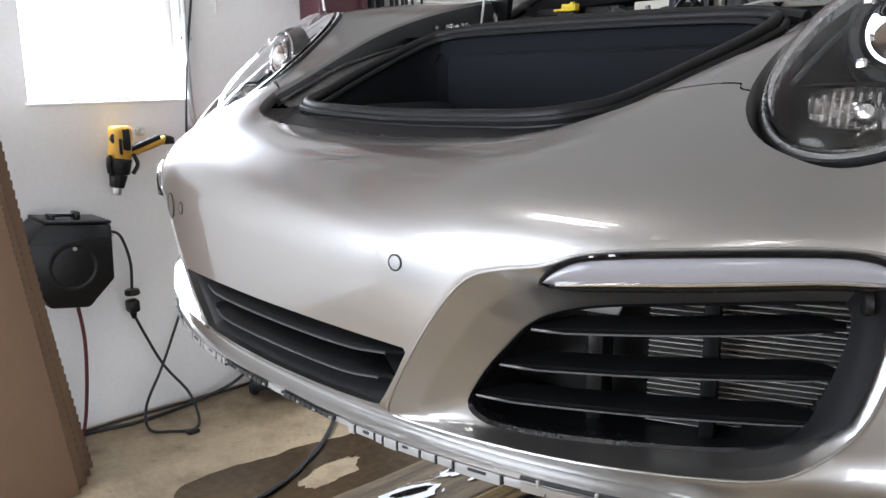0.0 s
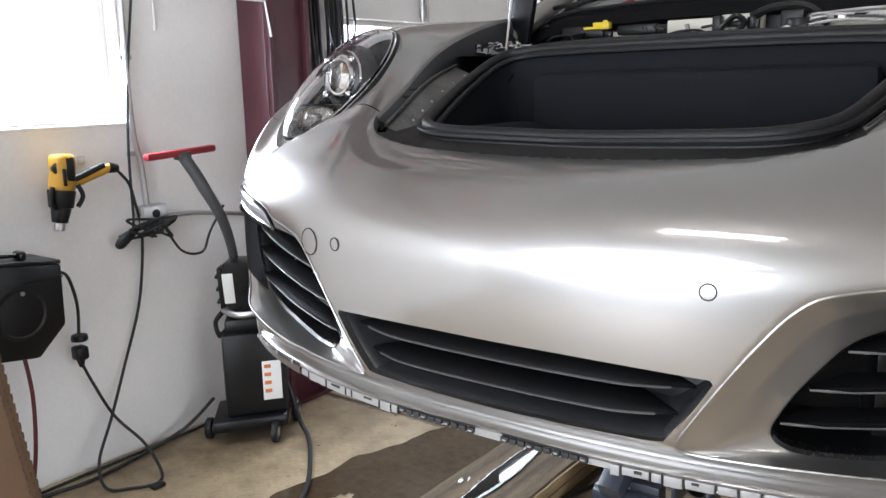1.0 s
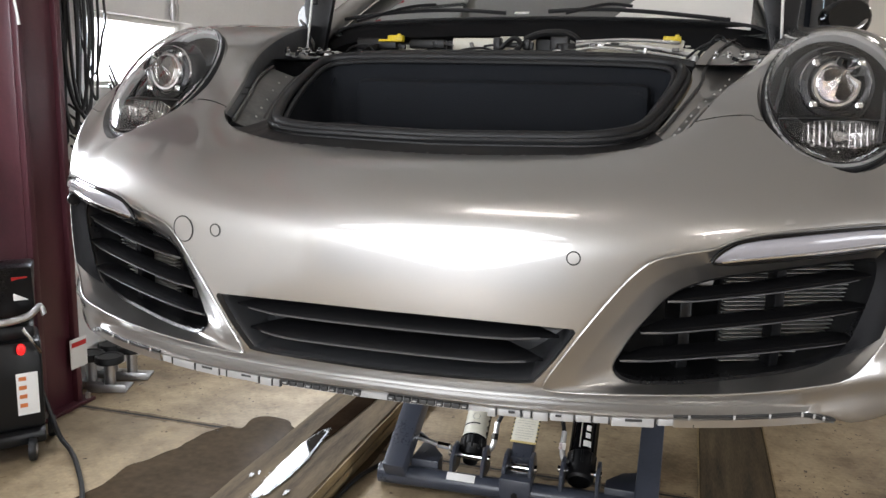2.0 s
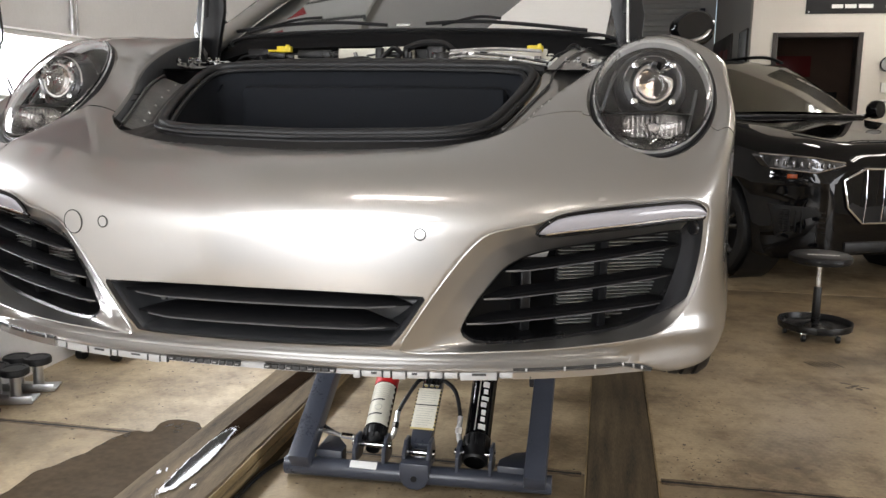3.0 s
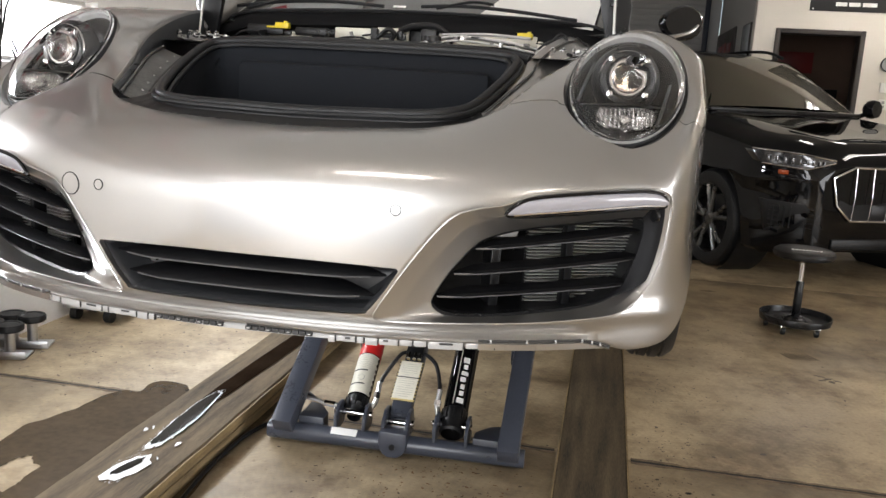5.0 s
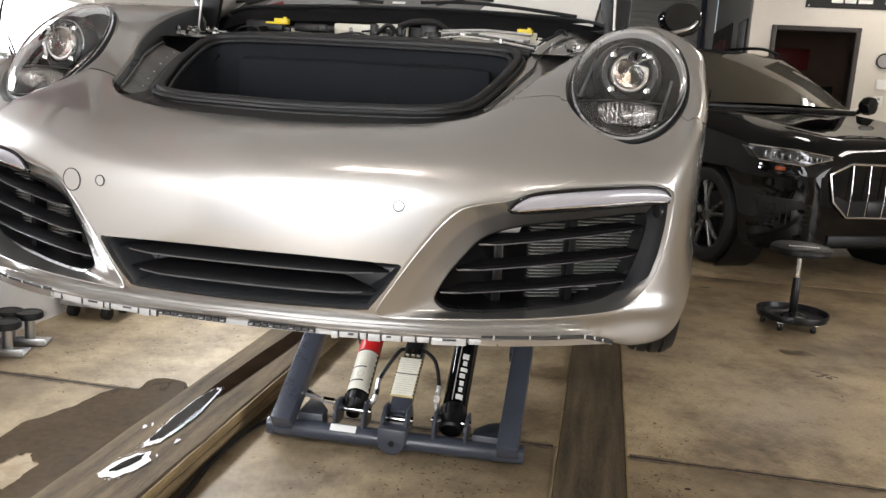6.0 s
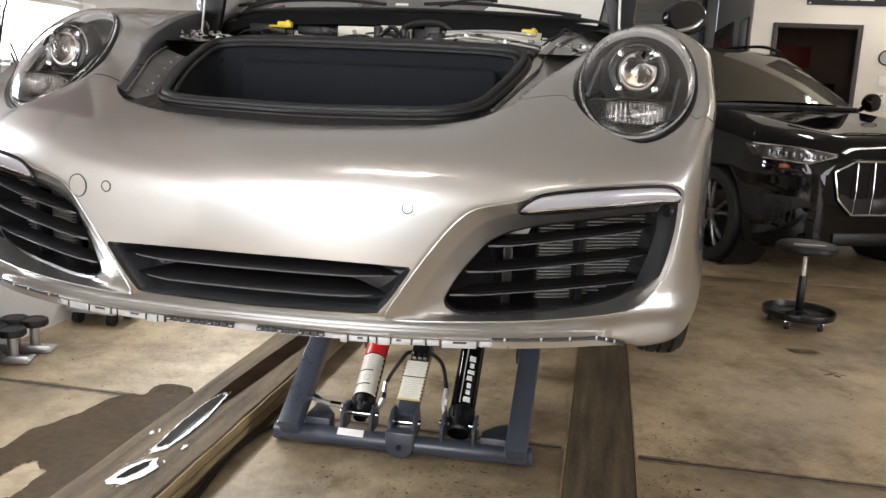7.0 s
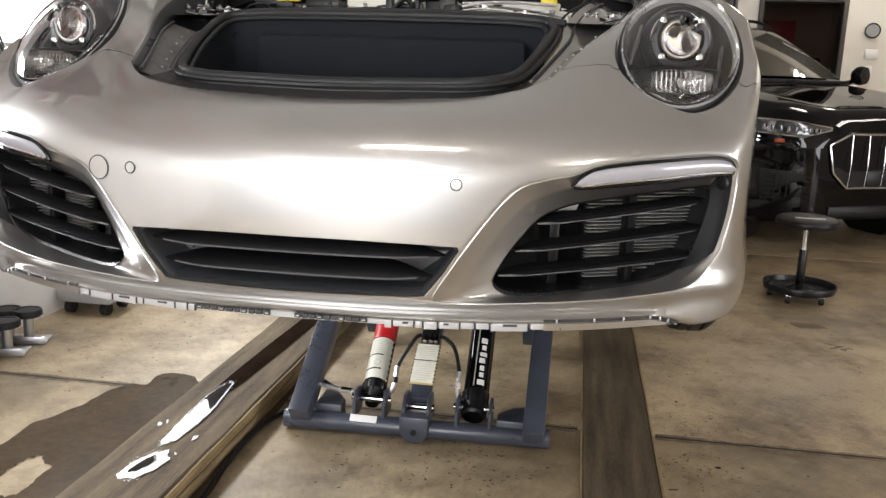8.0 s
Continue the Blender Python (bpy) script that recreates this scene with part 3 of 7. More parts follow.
def heat_gun():
    """A yellow and black hot air gun that hangs nose down."""
    ob = empty("heat_gun", "yellow and black heat gun hanging on the wall", "heat gun", at=(-2.2, 0.6, 1.05))
    x = -2.135
    part("body", tube(bez([(x, 0.618, 1.175), (x, 0.616, 1.12), (x, 0.605, 1.05)], 5), [0.034, 0.041, 0.043, 0.043, 0.043, 0.042, 0.042, 0.042, 0.042, 0.042, 0.04], 18), YELLOW, ob)
    part("motor_cap", cyl((x + 0.006, 0.603, 1.13), (x + 0.03, 0.594, 1.13), 0.03, 0.024, 18, 0.004), BLACK_PLASTIC, ob)
    part("collar", cyl((x, 0.606, 1.055), (x, 0.597, 0.995), 0.047, 0.040, 18, 0.004), BLACK_PLASTIC, ob)
    part("guard", tube(bez([(x + 0.03, 0.648, 1.07), (x + 0.035, 0.660, 1.03), (x + 0.03, 0.640, 0.995)], 6), 0.008), BLACK_PLASTIC, ob)
    part("barrel", cyl((x, 0.597, 0.995), (x, 0.586, 0.945), 0.034, 0.026, 18, 0.004), SATIN_BLACK, ob)
    part("nozzle", cyl((x, 0.586, 0.945), (x, 0.582, 0.918), 0.017, 0.017, 18, 0.002), ALU, ob)
    part("handle", tube(bez([(x, 0.635, 1.065), (x, 0.70, 1.088), (x, 0.79, 1.115)], 5), 0.017, 12), YELLOW, ob)
    part("grip", tube(bez([(x + 0.004, 0.645, 1.082), (x + 0.006, 0.70, 1.103), (x + 0.004, 0.765, 1.125)], 5), 0.013, 12), BLACK_PLASTIC, ob, "black rubber grip")
    part("end_cap", cyl((x, 0.785, 1.115), (x, 0.822, 1.108), 0.021, 0.014, 14, 0.003), BLACK_PLASTIC, ob)
    part("side_patch", box((x + 0.036, 0.622, 1.125), (0.014, 0.035, 0.085), 0.008), BLACK_PLASTIC, ob)
    part("side_stripe", box((x + 0.040, 0.600, 1.10), (0.010, 0.012, 0.06), 0.004), SATIN_BLACK, ob)
    part("collar_wing", tube(bez([(x + 0.02, 0.565, 1.07), (x + 0.025, 0.553, 1.03), (x + 0.02, 0.568, 0.995)], 6), 0.008), BLACK_PLASTIC, ob)
    part("vent_slot", box((x + 0.035, 0.625, 1.14), (0.012, 0.006, 0.05), 0.002), BLACK_PLASTIC, ob)
    part("hook", box((-2.205, 0.72, 1.145), (0.03, 0.03, 0.03), 0.005), ALU, ob)


heat_gun()
cord("gun_cord", [(-2.14, 0.82, 1.105), (-2.15, 0.87, 1.05), (-2.17, 0.90, 0.98), (-2.18, 0.925, 0.86), (-2.19, 0.915, 0.70), (-2.19, 0.88, 0.55), (-2.18, 0.80, 0.37), (-2.14, 0.70, 0.20), (-2.08, 0.60, 0.08), (-2.0, 0.57, 0.012), (-1.93, 0.63, 0.008), (-1.89, 0.70, 0.008), (-1.92, 0.74, 0.03), (-2.04, 0.76, 0.10), (-2.12, 0.70, 0.21), (-2.13, 0.635, 0.36), (-2.13, 0.60, 0.45)], 0.0055, BLACK_CORD, "black power cord looped down to the floor")
_p = empty("plug_adapter", "black plug and socket hanging on a cord", "plug", at=(-2.12, 0.6, 0.45))
part("plug", cyl((-2.12, 0.60, 0.525), (-2.12, 0.60, 0.548), 0.030, 0.027, 16, 0.005), BLACK_PLASTIC, _p)
part("socket", box((-2.12, 0.597, 0.482), (0.05, 0.045, 0.05), 0.01), BLACK_PLASTIC, _p)
part("strain_relief", cyl((-2.12, 0.597, 0.46), (-2.125, 0.60, 0.43), 0.016, 0.008), BLACK_PLASTIC, _p)
cord("reel_cord", [(-2.05, 0.505, 0.80), (-2.08, 0.56, 0.77), (-2.11, 0.60, 0.66), (-2.12, 0.60, 0.55)], 0.0055, BLACK_CORD, "black cord from the reel box")
thing("cord_end_clip", box((-1.875, 0.69, 0.008), (0.035, 0.05, 0.014), 0.005), BLACK_PLASTIC, "small dark rubber cord clip on the floor", "cord clip")
cord("power_cable", [(-2.15, 0.33, 0.008), (-2.13, 0.45, 0.008), (-2.11, 0.58, 0.008), (-2.14, 0.80, 0.008), (-2.13, 1.0, 0.05), (-2.06, 1.10, 0.16)], 0.007, BLACK_CORD, "black cable along the foot of the wall")
cord("power_cable", [(-2.16, 0.30, 0.008), (-2.17, 0.50, 0.008), (-2.17, 0.75, 0.008), (-2.17, 1.0, 0.008), (-2.18, 1.3, 0.008)], 0.006, BLACK_CORD, "black cable along the foot of the wall")

# conduit, outlet and cords below the window
_c = empty("conduit", "galvanised conduit with a metal outlet box on the wall", "conduit", at=(-2.2, 0.95, 0.9))
part("pipe", tube(bez([(-2.195, 0.945, 2.24), (-2.195, 0.938, 1.9), (-2.195, 0.935, 1.285), (-2.195, 0.958, 1.108), (-2.195, 0.968, 0.93)], 6), 0.011), ALU, _c)
part("outlet_box", box((-2.185, 0.975, 0.90), (0.055, 0.115, 0.105), 0.006), ALU, _c)
part("cover_plate", box((-2.155, 0.975, 0.90), (0.006, 0.105, 0.098), 0.002), ALU, _c)
for _z in (0.878, 0.922):
    part("socket", cyl((-2.155, 0.975, _z), (-2.148, 0.975, _z), 0.016), BLACK_PLASTIC, _c)
part("side_pipe", tube(bez([(-2.195, 1.03, 0.90), (-2.195, 1.2, 0.89), (-2.195, 1.46, 0.85), (-2.12, 1.6, 0.83), (-2.0, 1.78, 0.80)], 6), 0.009), ALU, _c)
for _z in (1.5, 1.15):
    part("strap", box((-2.203, 0.937, _z), (0.02, 0.05, 0.016), 0.003), ALU, _c)
random.seed(4)
for _i in range(4):
    _pts = [(-2.14, 0.975, 0.90)]
    for _k in range(5):
        _pts.append((-2.15 + random.uniform(-0.02, 0.03), 0.93 + random.uniform(-0.11, 0.16), 0.87 + random.uniform(-0.05, 0.05)))
    cord("tangled_cord", _pts, 0.005, BLACK_CORD, "tangled black cord round the outlet box")
cord("window_cord", [(-2.19, 0.985, 1.75), (-2.19, 0.93, 1.4), (-2.185, 0.905, 1.15), (-2.17, 0.89, 0.93), (-2.15, 0.87, 0.88)], 0.005, BLACK_CORD, "black cord down from the window")
cord("looped_cable", [(-2.15, 1.0, 0.88), (-2.16, 1.08, 0.76), (-2.15, 1.17, 0.74), (-2.13, 1.20, 0.82), (-2.11, 1.26, 0.92)], 0.005, BLACK_CORD, "thin black cord looped along the wall")
_h = empty("cable_winder", "black cord winder hanging from the outlet", "cord winder", at=(-2.15, 0.84, 0.86))
part("grip", tube(bez([(-2.15, 0.885, 0.875), (-2.15, 0.84, 0.85), (-2.15, 0.80, 0.82)], 4), [0.01, 0.013, 0.016, 0.018, 0.02, 0.02, 0.02, 0.017, 0.01], 12), BLACK_PLASTIC, _h)


def charger_cart():
    """A black battery charger on wheels with a bent handle and a red bar across the top."""
    ob = empty("battery_charger", "black wheeled battery charger with a red T-handle", "battery charger", at=(-1.84, 1.12, 0.0))
    tilt = Matrix.Rotation(radians(12), 4, "Z")
    part("case", box((-1.845, 1.12, 0.27), (0.33, 0.22, 0.34), 0.02, tilt), BLACK_PLASTIC, ob)
    part("shoulder", box((-1.85, 1.13, 0.465), (0.29, 0.19, 0.06), 0.02, tilt), BLACK_PLASTIC, ob)
    part("upper_case", box((-1.835, 1.135, 0.62), (0.28, 0.17, 0.20), 0.02, tilt), SATIN_BLACK, ob)
    part("cord_hook", box((-1.99, 1.09, 0.61), (0.03, 0.09, 0.17), 0.008, tilt), BLACK_PLASTIC, ob)
    for z in (0.56, 0.61, 0.66):
        part("hook_rib", box((-2.01, 1.085, z), (0.02, 0.10, 0.012), 0.004, tilt), BLACK_PLASTIC, ob)
    part("cable_wrap", tube(bez([(-1.99, 1.06, 0.525), (-1.88, 1.005, 0.515), (-1.72, 1.03, 0.53), (-1.66, 1.06, 0.56), (-1.64, 1.06, 0.53)], 8), 0.014, 10), ALU, ob, "silver cable end")
    part("lead", tube(bez([(-2.0, 1.07, 0.51), (-2.04, 1.07, 0.47), (-2.02, 1.06, 0.42), (-1.98, 1.05, 0.44)], 6), 0.012, 10), RUBBER, ob)
    # the knob's red is brightened by an added glow of its own
    part("knob", cyl((-1.75, 1.02, 0.415), (-1.748, 1.0, 0.415), 0.022, 0.02, 18, 0.004), mat("self_glowing_red_knob", (0.8, 0.02, 0.02), 0.3, var=0.05, bump=0, emit=0.7), ob, "red knob")
    part("handle_bar", tube(bez([(-1.66, 1.01, 0.40), (-1.69, 0.99, 0.45), (-1.73, 0.985, 0.50)], 5), 0.008), CHROME, ob)
    for cx, cz, w, h in ((-1.93, 0.62, 0.055, 0.12), (-1.74, 0.66, 0.07, 0.03), (-1.74, 0.615, 0.07, 0.055), (-1.735, 0.24, 0.10, 0.16)):
        part("label", box((cx, 1.033 + (cx + 1.84) * 0.21 - (0.025 if cz < 0.5 else 0.0) + (0.006 if cz > 0.5 else 0), cz), (w, 0.004, h), 0.001, tilt), PAPER, ob, "white label")
    for k in range(4):
        part("label_bar", box((-1.755, 1.004 + (-1.755 + 1.84) * 0.21, 0.30 - 0.034 * k), (0.035, 0.004, 0.014), 0.0, tilt), mat("orange_print", (0.6, 0.18, 0.05), 0.6, bump=0) if k == 0 else bpy.data.materials["orange_print"], ob)
    part("label_header", box((-1.74, 1.058, 0.668), (0.07, 0.006, 0.022), 0.0, tilt), RED, ob)
    part("base", box((-1.88, 1.10, 0.075), (0.40, 0.26, 0.05), 0.015, tilt), BLACK_PLASTIC, ob)
    for x, y in ((-2.10, 1.03), (-1.72, 0.98), (-1.66, 1.20), (-2.03, 1.25)):
        part("wheel", cyl((x - 0.018, y, 0.042), (x + 0.018, y, 0.042), 0.042, None, 20, 0.006), RUBBER, ob)
        part("hub", cyl((x - 0.021, y, 0.042), (x + 0.021, y, 0.042), 0.02, None, 16, 0.003), ALU, ob)
    pole = bez([(-1.93, 1.17, 0.55), (-1.945, 1.15, 0.75), (-1.965, 1.12, 0.90), (-2.01, 1.08, 1.04), (-2.05, 1.04, 1.14)], 6)
    part("pole", tube(pole, 0.023, 12), DARK_STUD, ob)
    part("t_handle", box((-2.05, 1.035, 1.150), (0.032, 0.34, 0.026), 0.008, Matrix.Rotation(radians(1.5), 4, "X") @ Matrix.Rotation(radians(8), 4, "Z")), mat("red_grip", (0.30, 0.02, 0.03), 0.45, bump=0.05), ob, "red cross handle")
    # the cart is narrow and stands a little back
    for o in ob.children:
        for v in o.data.vertices:
            k = min(1.0, max(0.0, (1.0 - v.co.z) / 0.35))
            x, y, a = 0.72 * (v.co.x + 2.10), v.co.y - 1.03, radians(36)
            x, y = math.cos(a) * x - math.sin(a) * y - 2.06, math.sin(a) * x + math.cos(a) * y + 1.07
            v.co.x += k * (x - v.co.x)
            v.co.y += k * (y - v.co.y)
    part("t_joint", box((-2.05, 1.04, 1.138), (0.04, 0.06, 0.03), 0.008), DARK_STUD, ob)


charger_cart()
cord("charger_lead", [(-1.90, 1.30, 0.34), (-1.87, 1.335, 0.16), (-1.81, 1.325, 0.04), (-1.73, 1.285, 0.012), (-1.62, 1.19, 0.012), (-1.455, 1.02, 0.012), (-1.345, 0.865, 0.012), (-1.26, 0.71, 0.012), (-1.22, 0.50, 0.012), (-1.30, 0.25, 0.012)], 0.009, BLACK_CORD, "thick black lead on the floor")

# maroon lift column
_p = empty("lift_column", "maroon painted steel lift column with a base plate", "lift column", at=(-2.1, 1.6, 0))
part("column", box((-2.13, 1.60, 1.46), (0.16, 0.24, 2.92), 0.008), RED_STEEL, _p)
part("flange", box((-2.04, 1.70, 1.46), (0.03, 0.03, 2.92), 0.004), RED_STEEL, _p)
part("flange", box((-2.04, 1.50, 1.46), (0.03, 0.03, 2.92), 0.004), RED_STEEL, _p)
part("base_plate", box((-2.105, 1.62, 0.008), (0.20, 0.30, 0.016), 0.003), RED_STEEL, _p)
for _x, _y in ((-2.02, 1.50), (-2.02, 1.74)):
    part("anchor_bolt", cyl((_x, _y, 0.012), (_x, _y, 0.04), 0.012, None, 6), ALU, _p)
part("label", box((-2.022, 1.70, 0.235), (0.004, 0.10, 0.13), 0.001), PAPER, _p, "white label")
part("label_bar", box((-2.018, 1.70, 0.275), (0.003, 0.085, 0.02)), RED, _p)
_b = empty("wire_bracket", "white bent wire bracket on the wall", "wire bracket", at=(-2.2, 1.35, 1.7))
part("wire", tube([(-2.205, 1.08, 1.60), (-2.205, 1.08, 1.74), (-2.14, 1.18, 1.737), (-2.03, 1.475, 1.72), (-2.02, 1.49, 1.58)], 0.006, 8), PAPER, _b)

# cables and hoses hung in loops behind the column
random.seed(11)
for _i in range(11):
    _y = 1.80 + 0.022 * _i + random.uniform(-0.02, 0.02)
    _x = -2.18 + random.uniform(0, 0.07)
    _low = 0.98 + random.uniform(0, 0.45)
    _w = random.uniform(0.02, 0.10)
    cord("hanging_cable", [(_x, _y - _w, 2.2), (_x + 0.02, _y - _w * 1.2, 1.75), (_x, _y - _w * 0.6, _low + 0.15), (_x + 0.02, _y, _low), (_x, _y + _w, _low + 0.18), (_x + 0.01, _y + _w * 1.1, 1.7), (_x, _y + _w * 0.5, 2.2)], random.choice([0.006, 0.008, 0.010]), BLACK_CORD, "bundle of black cable hung on the wall")
for _i in range(5):
    _z = 1.24 - 0.045 * _i
    cord("hanging_cable", [(-2.17, 1.90, _z + 0.04), (-2.15, 2.0, _z - 0.02), (-2.16, 2.12, _z + 0.01), (-2.18, 2.24, _z + 0.10), (-2.19, 2.20, _z + 0.22)], 0.006, BLACK_CORD, "black cable looped on the wall")
_k = empty("cable_hook", "small steel cable hook on the wall", "hook", at=(-2.2, 2.05, 1.28))
part("plate", box((-2.19, 2.06, 1.285), (0.05, 0.03, 0.03), 0.004), ALU, _k)
part("top_bar", box((-2.17, 2.0, 2.2), (0.09, 0.5, 0.04), 0.01), GREY_STEEL, _k)
for _y, _r in ((2.72, 0.012), (2.76, 0.006)):
    _c = empty("pipe_drop", "galvanised pipe drop above the window", "pipe", at=(-2.19, _y, 2.2))
    part("pipe", cyl((-2.19, _y, 1.70), (-2.19, _y, 2.25), _r), ALU, _c)
    part("fitting", cyl((-2.19, _y, 1.72), (-2.19, _y, 1.78), _r * 1.5), ALU, _c)

# stack pads on short posts, beside the column
def pad_stand(x, y, turn):
    ob = empty("lift_pad", "round black rubber lift pad on a short steel post and tray", "lift pad", "spare lift pads", at=(x, y, 0))
    t = Matrix.Translation((x, y, 0)) @ Matrix.Rotation(radians(turn), 4, "Z")
    for nm, bm, m in (("tray", add_box(box((0, 0, 0.008), (0.17, 0.12, 0.010), 0.002), (0, -0.057, 0.022), (0.17, 0.006, 0.035), 0.002), ALU),
                      ("post", cyl((0, 0, 0.012), (0, 0, 0.13), 0.024, None, 20), ALU),
                      ("collar", cyl((0, 0, 0.012), (0, 0, 0.022), 0.042, None, 20, 0.002), ALU),
                      ("pad", spin([(0.001, 0.125), (0.056, 0.125), (0.064, 0.131), (0.064, 0.152), (0.059, 0.159), (0.048, 0.159), (0.045, 0.156), (0.001, 0.156)], (0, 0, 0), (0, 0, 1), 28), RUBBER)):
        bmesh.ops.transform(bm, matrix=t, verts=bm.verts)
        part(nm, bm, m, ob)


for _x, _y, _t in ((-2.03, 1.90, 20), (-2.14, 2.06, 14), (-2.04, 2.07, 20), (-2.14, 1.91, 12)):
    pad_stand(_x, _y, _t)
_d = empty("floor_dolly", "pale grey low dolly on black castors by the wall", "dolly", at=(-2.05, 2.62, 0))
part("deck", box((-2.03, 2.62, 0.105), (0.30, 0.26, 0.07), 0.008), SILVER_RAW, _d)
for _x, _y in ((-2.13, 2.54), (-1.93, 2.54), (-2.13, 2.70), (-1.93, 2.70)):
    part("castor", cyl((_x - 0.02, _y, 0.036), (_x + 0.02, _y, 0.036), 0.036, None, 16, 0.004), RUBBER, _d)

# ---- boards, wet patches and the lift under the car ----
def grain_board(name, x0, x1, y0, y1, z1, label, material=None):
    """A worn timber with a rounded, slightly uneven upper face."""
    bm = bmesh.new()
    n = 40
    rows = []
    for i in range(n + 1):
        y = y0 + (y1 - y0) * i / n
        j = 0.004 * smooth_noise(y, x0, 3.0, 1)
        r = 0.008
        rows.append([(x0 + j, y, 0.0), (x0 + j, y, z1 - r), (x0 + r + j, y, z1 + 0.003 * smooth_noise(y, x0, 5, 2)), ((x0 + x1) / 2, y, z1 + 0.002 * smooth_noise(y, 0, 2, 3)), (x1 - r - j, y, z1 + 0.003 * smooth_noise(y, x1, 5, 4)), (x1 - j, y, z1 - r), (x1 - j, y, 0.0)])
    add_loft(bm, rows)
    for r in (rows[0], rows[-1]):
        bm.faces.new([bm.verts.new(p) for p in r])
    return thing(name, bm, material or WOOD, label, "timber board", "drive-on boards")


def side_strip(board, x, z0, z1, wide, material, seed):
    """A long sawn strip along a board's side, its edges a little uneven."""
    rows = []
    for i in range(109):
        y = -0.19 + 0.05 * i
        a, b = 0.003 * smooth_noise(y, x, 7.0, seed), 0.003 * smooth_noise(y, x, 9.0, seed + 1)
        rows.append([(x - wide, y, z0 + a), (x + wide, y, z0 + a), (x + wide, y, z1 + b), (x - wide, y, z1 + b)])
    part("side_strip", loft(rows, closed=True, cap=True), material, board, "raw yellowish sawn edge")


_board = grain_board("timber_board", -0.955, -0.655, -0.2, 5.2, 0.09, "thick wet weathered timber board on the floor")
side_strip(_board, -0.656, 0.050, 0.084, 0.006, WOOD_RAW, 3)
side_strip(_board, -0.656, 0.004, 0.042, 0.005, WOOD_RAW, 8)
_board = grain_board("timber_board", 0.545, 0.808, -0.2, 5.2, 0.012, "thin dark brown worn board flat on the floor", WOOD_DARK)
side_strip(_board, 0.546, 0.003, 0.0145, 0.0035, WOOD_RAW, 5)
side_strip(_board, 0.807, 0.003, 0.0145, 0.0030, WOOD_RAW, 6)


def blot(centre, rx, ry, turn, seed, n=80, rough=0.25):
    out = []
    for i in range(n):
        a = 2 * math.pi * i / n
        k = 1 + rough * (smooth_noise(math.cos(a) * 1.6, math.sin(a) * 1.6, 1.0, seed) + 0.6 * smooth_noise(math.cos(a) * 4, math.sin(a) * 4, 1.0, seed + 7) + 0.25 * smooth_noise(math.cos(a) * 12, math.sin(a) * 12, 1.0, seed + 9))
        x, y = rx * k * math.cos(a), ry * k * math.sin(a)
        c, s = math.cos(turn), math.sin(turn)
        out.append((centre[0] + c * x - s * y, centre[1] + s * x + c * y))
    return out


def film_of_water(name, outline, z, material, label, thick=0.0012, category="puddle", holes=()):
    bm = sheet(outline, holes, lambda x, y: np.stack([x, y, np.full_like(x, z + thick)], -1), 0.05)
    return thing(name, bm, material, label, category, kind="stuff")


WET = mat("wet_concrete", (0.078, 0.052, 0.029), 0.14, var=0.35, scale=2.5, fine=30, bump=0.0, tint=(0.050, 0.036, 0.022), rough_var=0.05)
WATER = mat("standing_water", (0.006, 0.0045, 0.0035), 0.035, var=0.3, scale=30, bump=0.0, rough_var=0.01)
for _m, _k in ((WET, 0.16), (WATER, 0.22)):
    _m.node_tree.nodes["Principled BSDF"].inputs["Specular IOR Level"].default_value = _k
_edge = bez([(-0.96, 1.72), (-1.04, 1.765), (-1.10, 1.83), (-1.20, 1.85), (-1.25, 1.80), (-1.245, 1.70), (-1.31, 1.69), (-1.36, 1.58), (-1.385, 1.42), (-1.45, 1.25), (-1.442, 1.10), (-1.478, 0.93), (-1.487, 0.78), (-1.515, 0.58), (-1.46, 0.42), (-1.28, 0.40), (-1.1, 0.38), (-0.96, 0.36)], 8).tolist()
_k = len(_edge)
_edge = [(x + 0.012 * smooth_noise(x, y, 14, 5), y + 0.012 * smooth_noise(x, y, 14, 6)) if 0 < i < _k - 1 else (x, y) for i, (x, y) in enumerate(_edge)]
film_of_water("wet_patch", _edge, 0.0015, WET, "dark brown wet stain spread over the concrete", holes=[blot((-1.235, 0.91), 0.06, 0.125, 0.25, 2.5, 60, 0.3)])
film_of_water("wet_patch", bez([(-0.65, 0.75), (-0.60, 0.9), (-0.63, 1.2), (-0.62, 1.6), (-0.65, 2.1), (-0.65, 2.2)], 8).tolist() + [(-0.654, 1.5), (-0.654, 0.75)], 0.0015, WET, "narrow wet stain along the board")
# puddles on the board: dark water inside a rim of dried white suds
SUDS = mat("dried_white_suds", (0.78, 0.79, 0.80), 0.35, var=0.10, scale=30, fine=220, bump=0.15)
for _c, _rx, _ry, _t, _s, _k in (((-0.815, 1.31), 0.036, 0.30, 0.03, 4.0, 0.82), ((-0.80, 0.885), 0.044, 0.105, -0.25, 9.0, 0.40)):
    film_of_water("suds_rim", blot(_c, _rx, _ry, _t, _s, 220, 0.20), 0.0940, SUDS, "dried white suds round a puddle on the board")
    film_of_water("board_puddle", blot((_c[0] - 0.002, _c[1] + 0.012), _rx * _k, _ry * (0.5 + 0.5 * _k), _t, _s, 110, 0.20), 0.0955, WATER, "small dark puddle on the timber board")
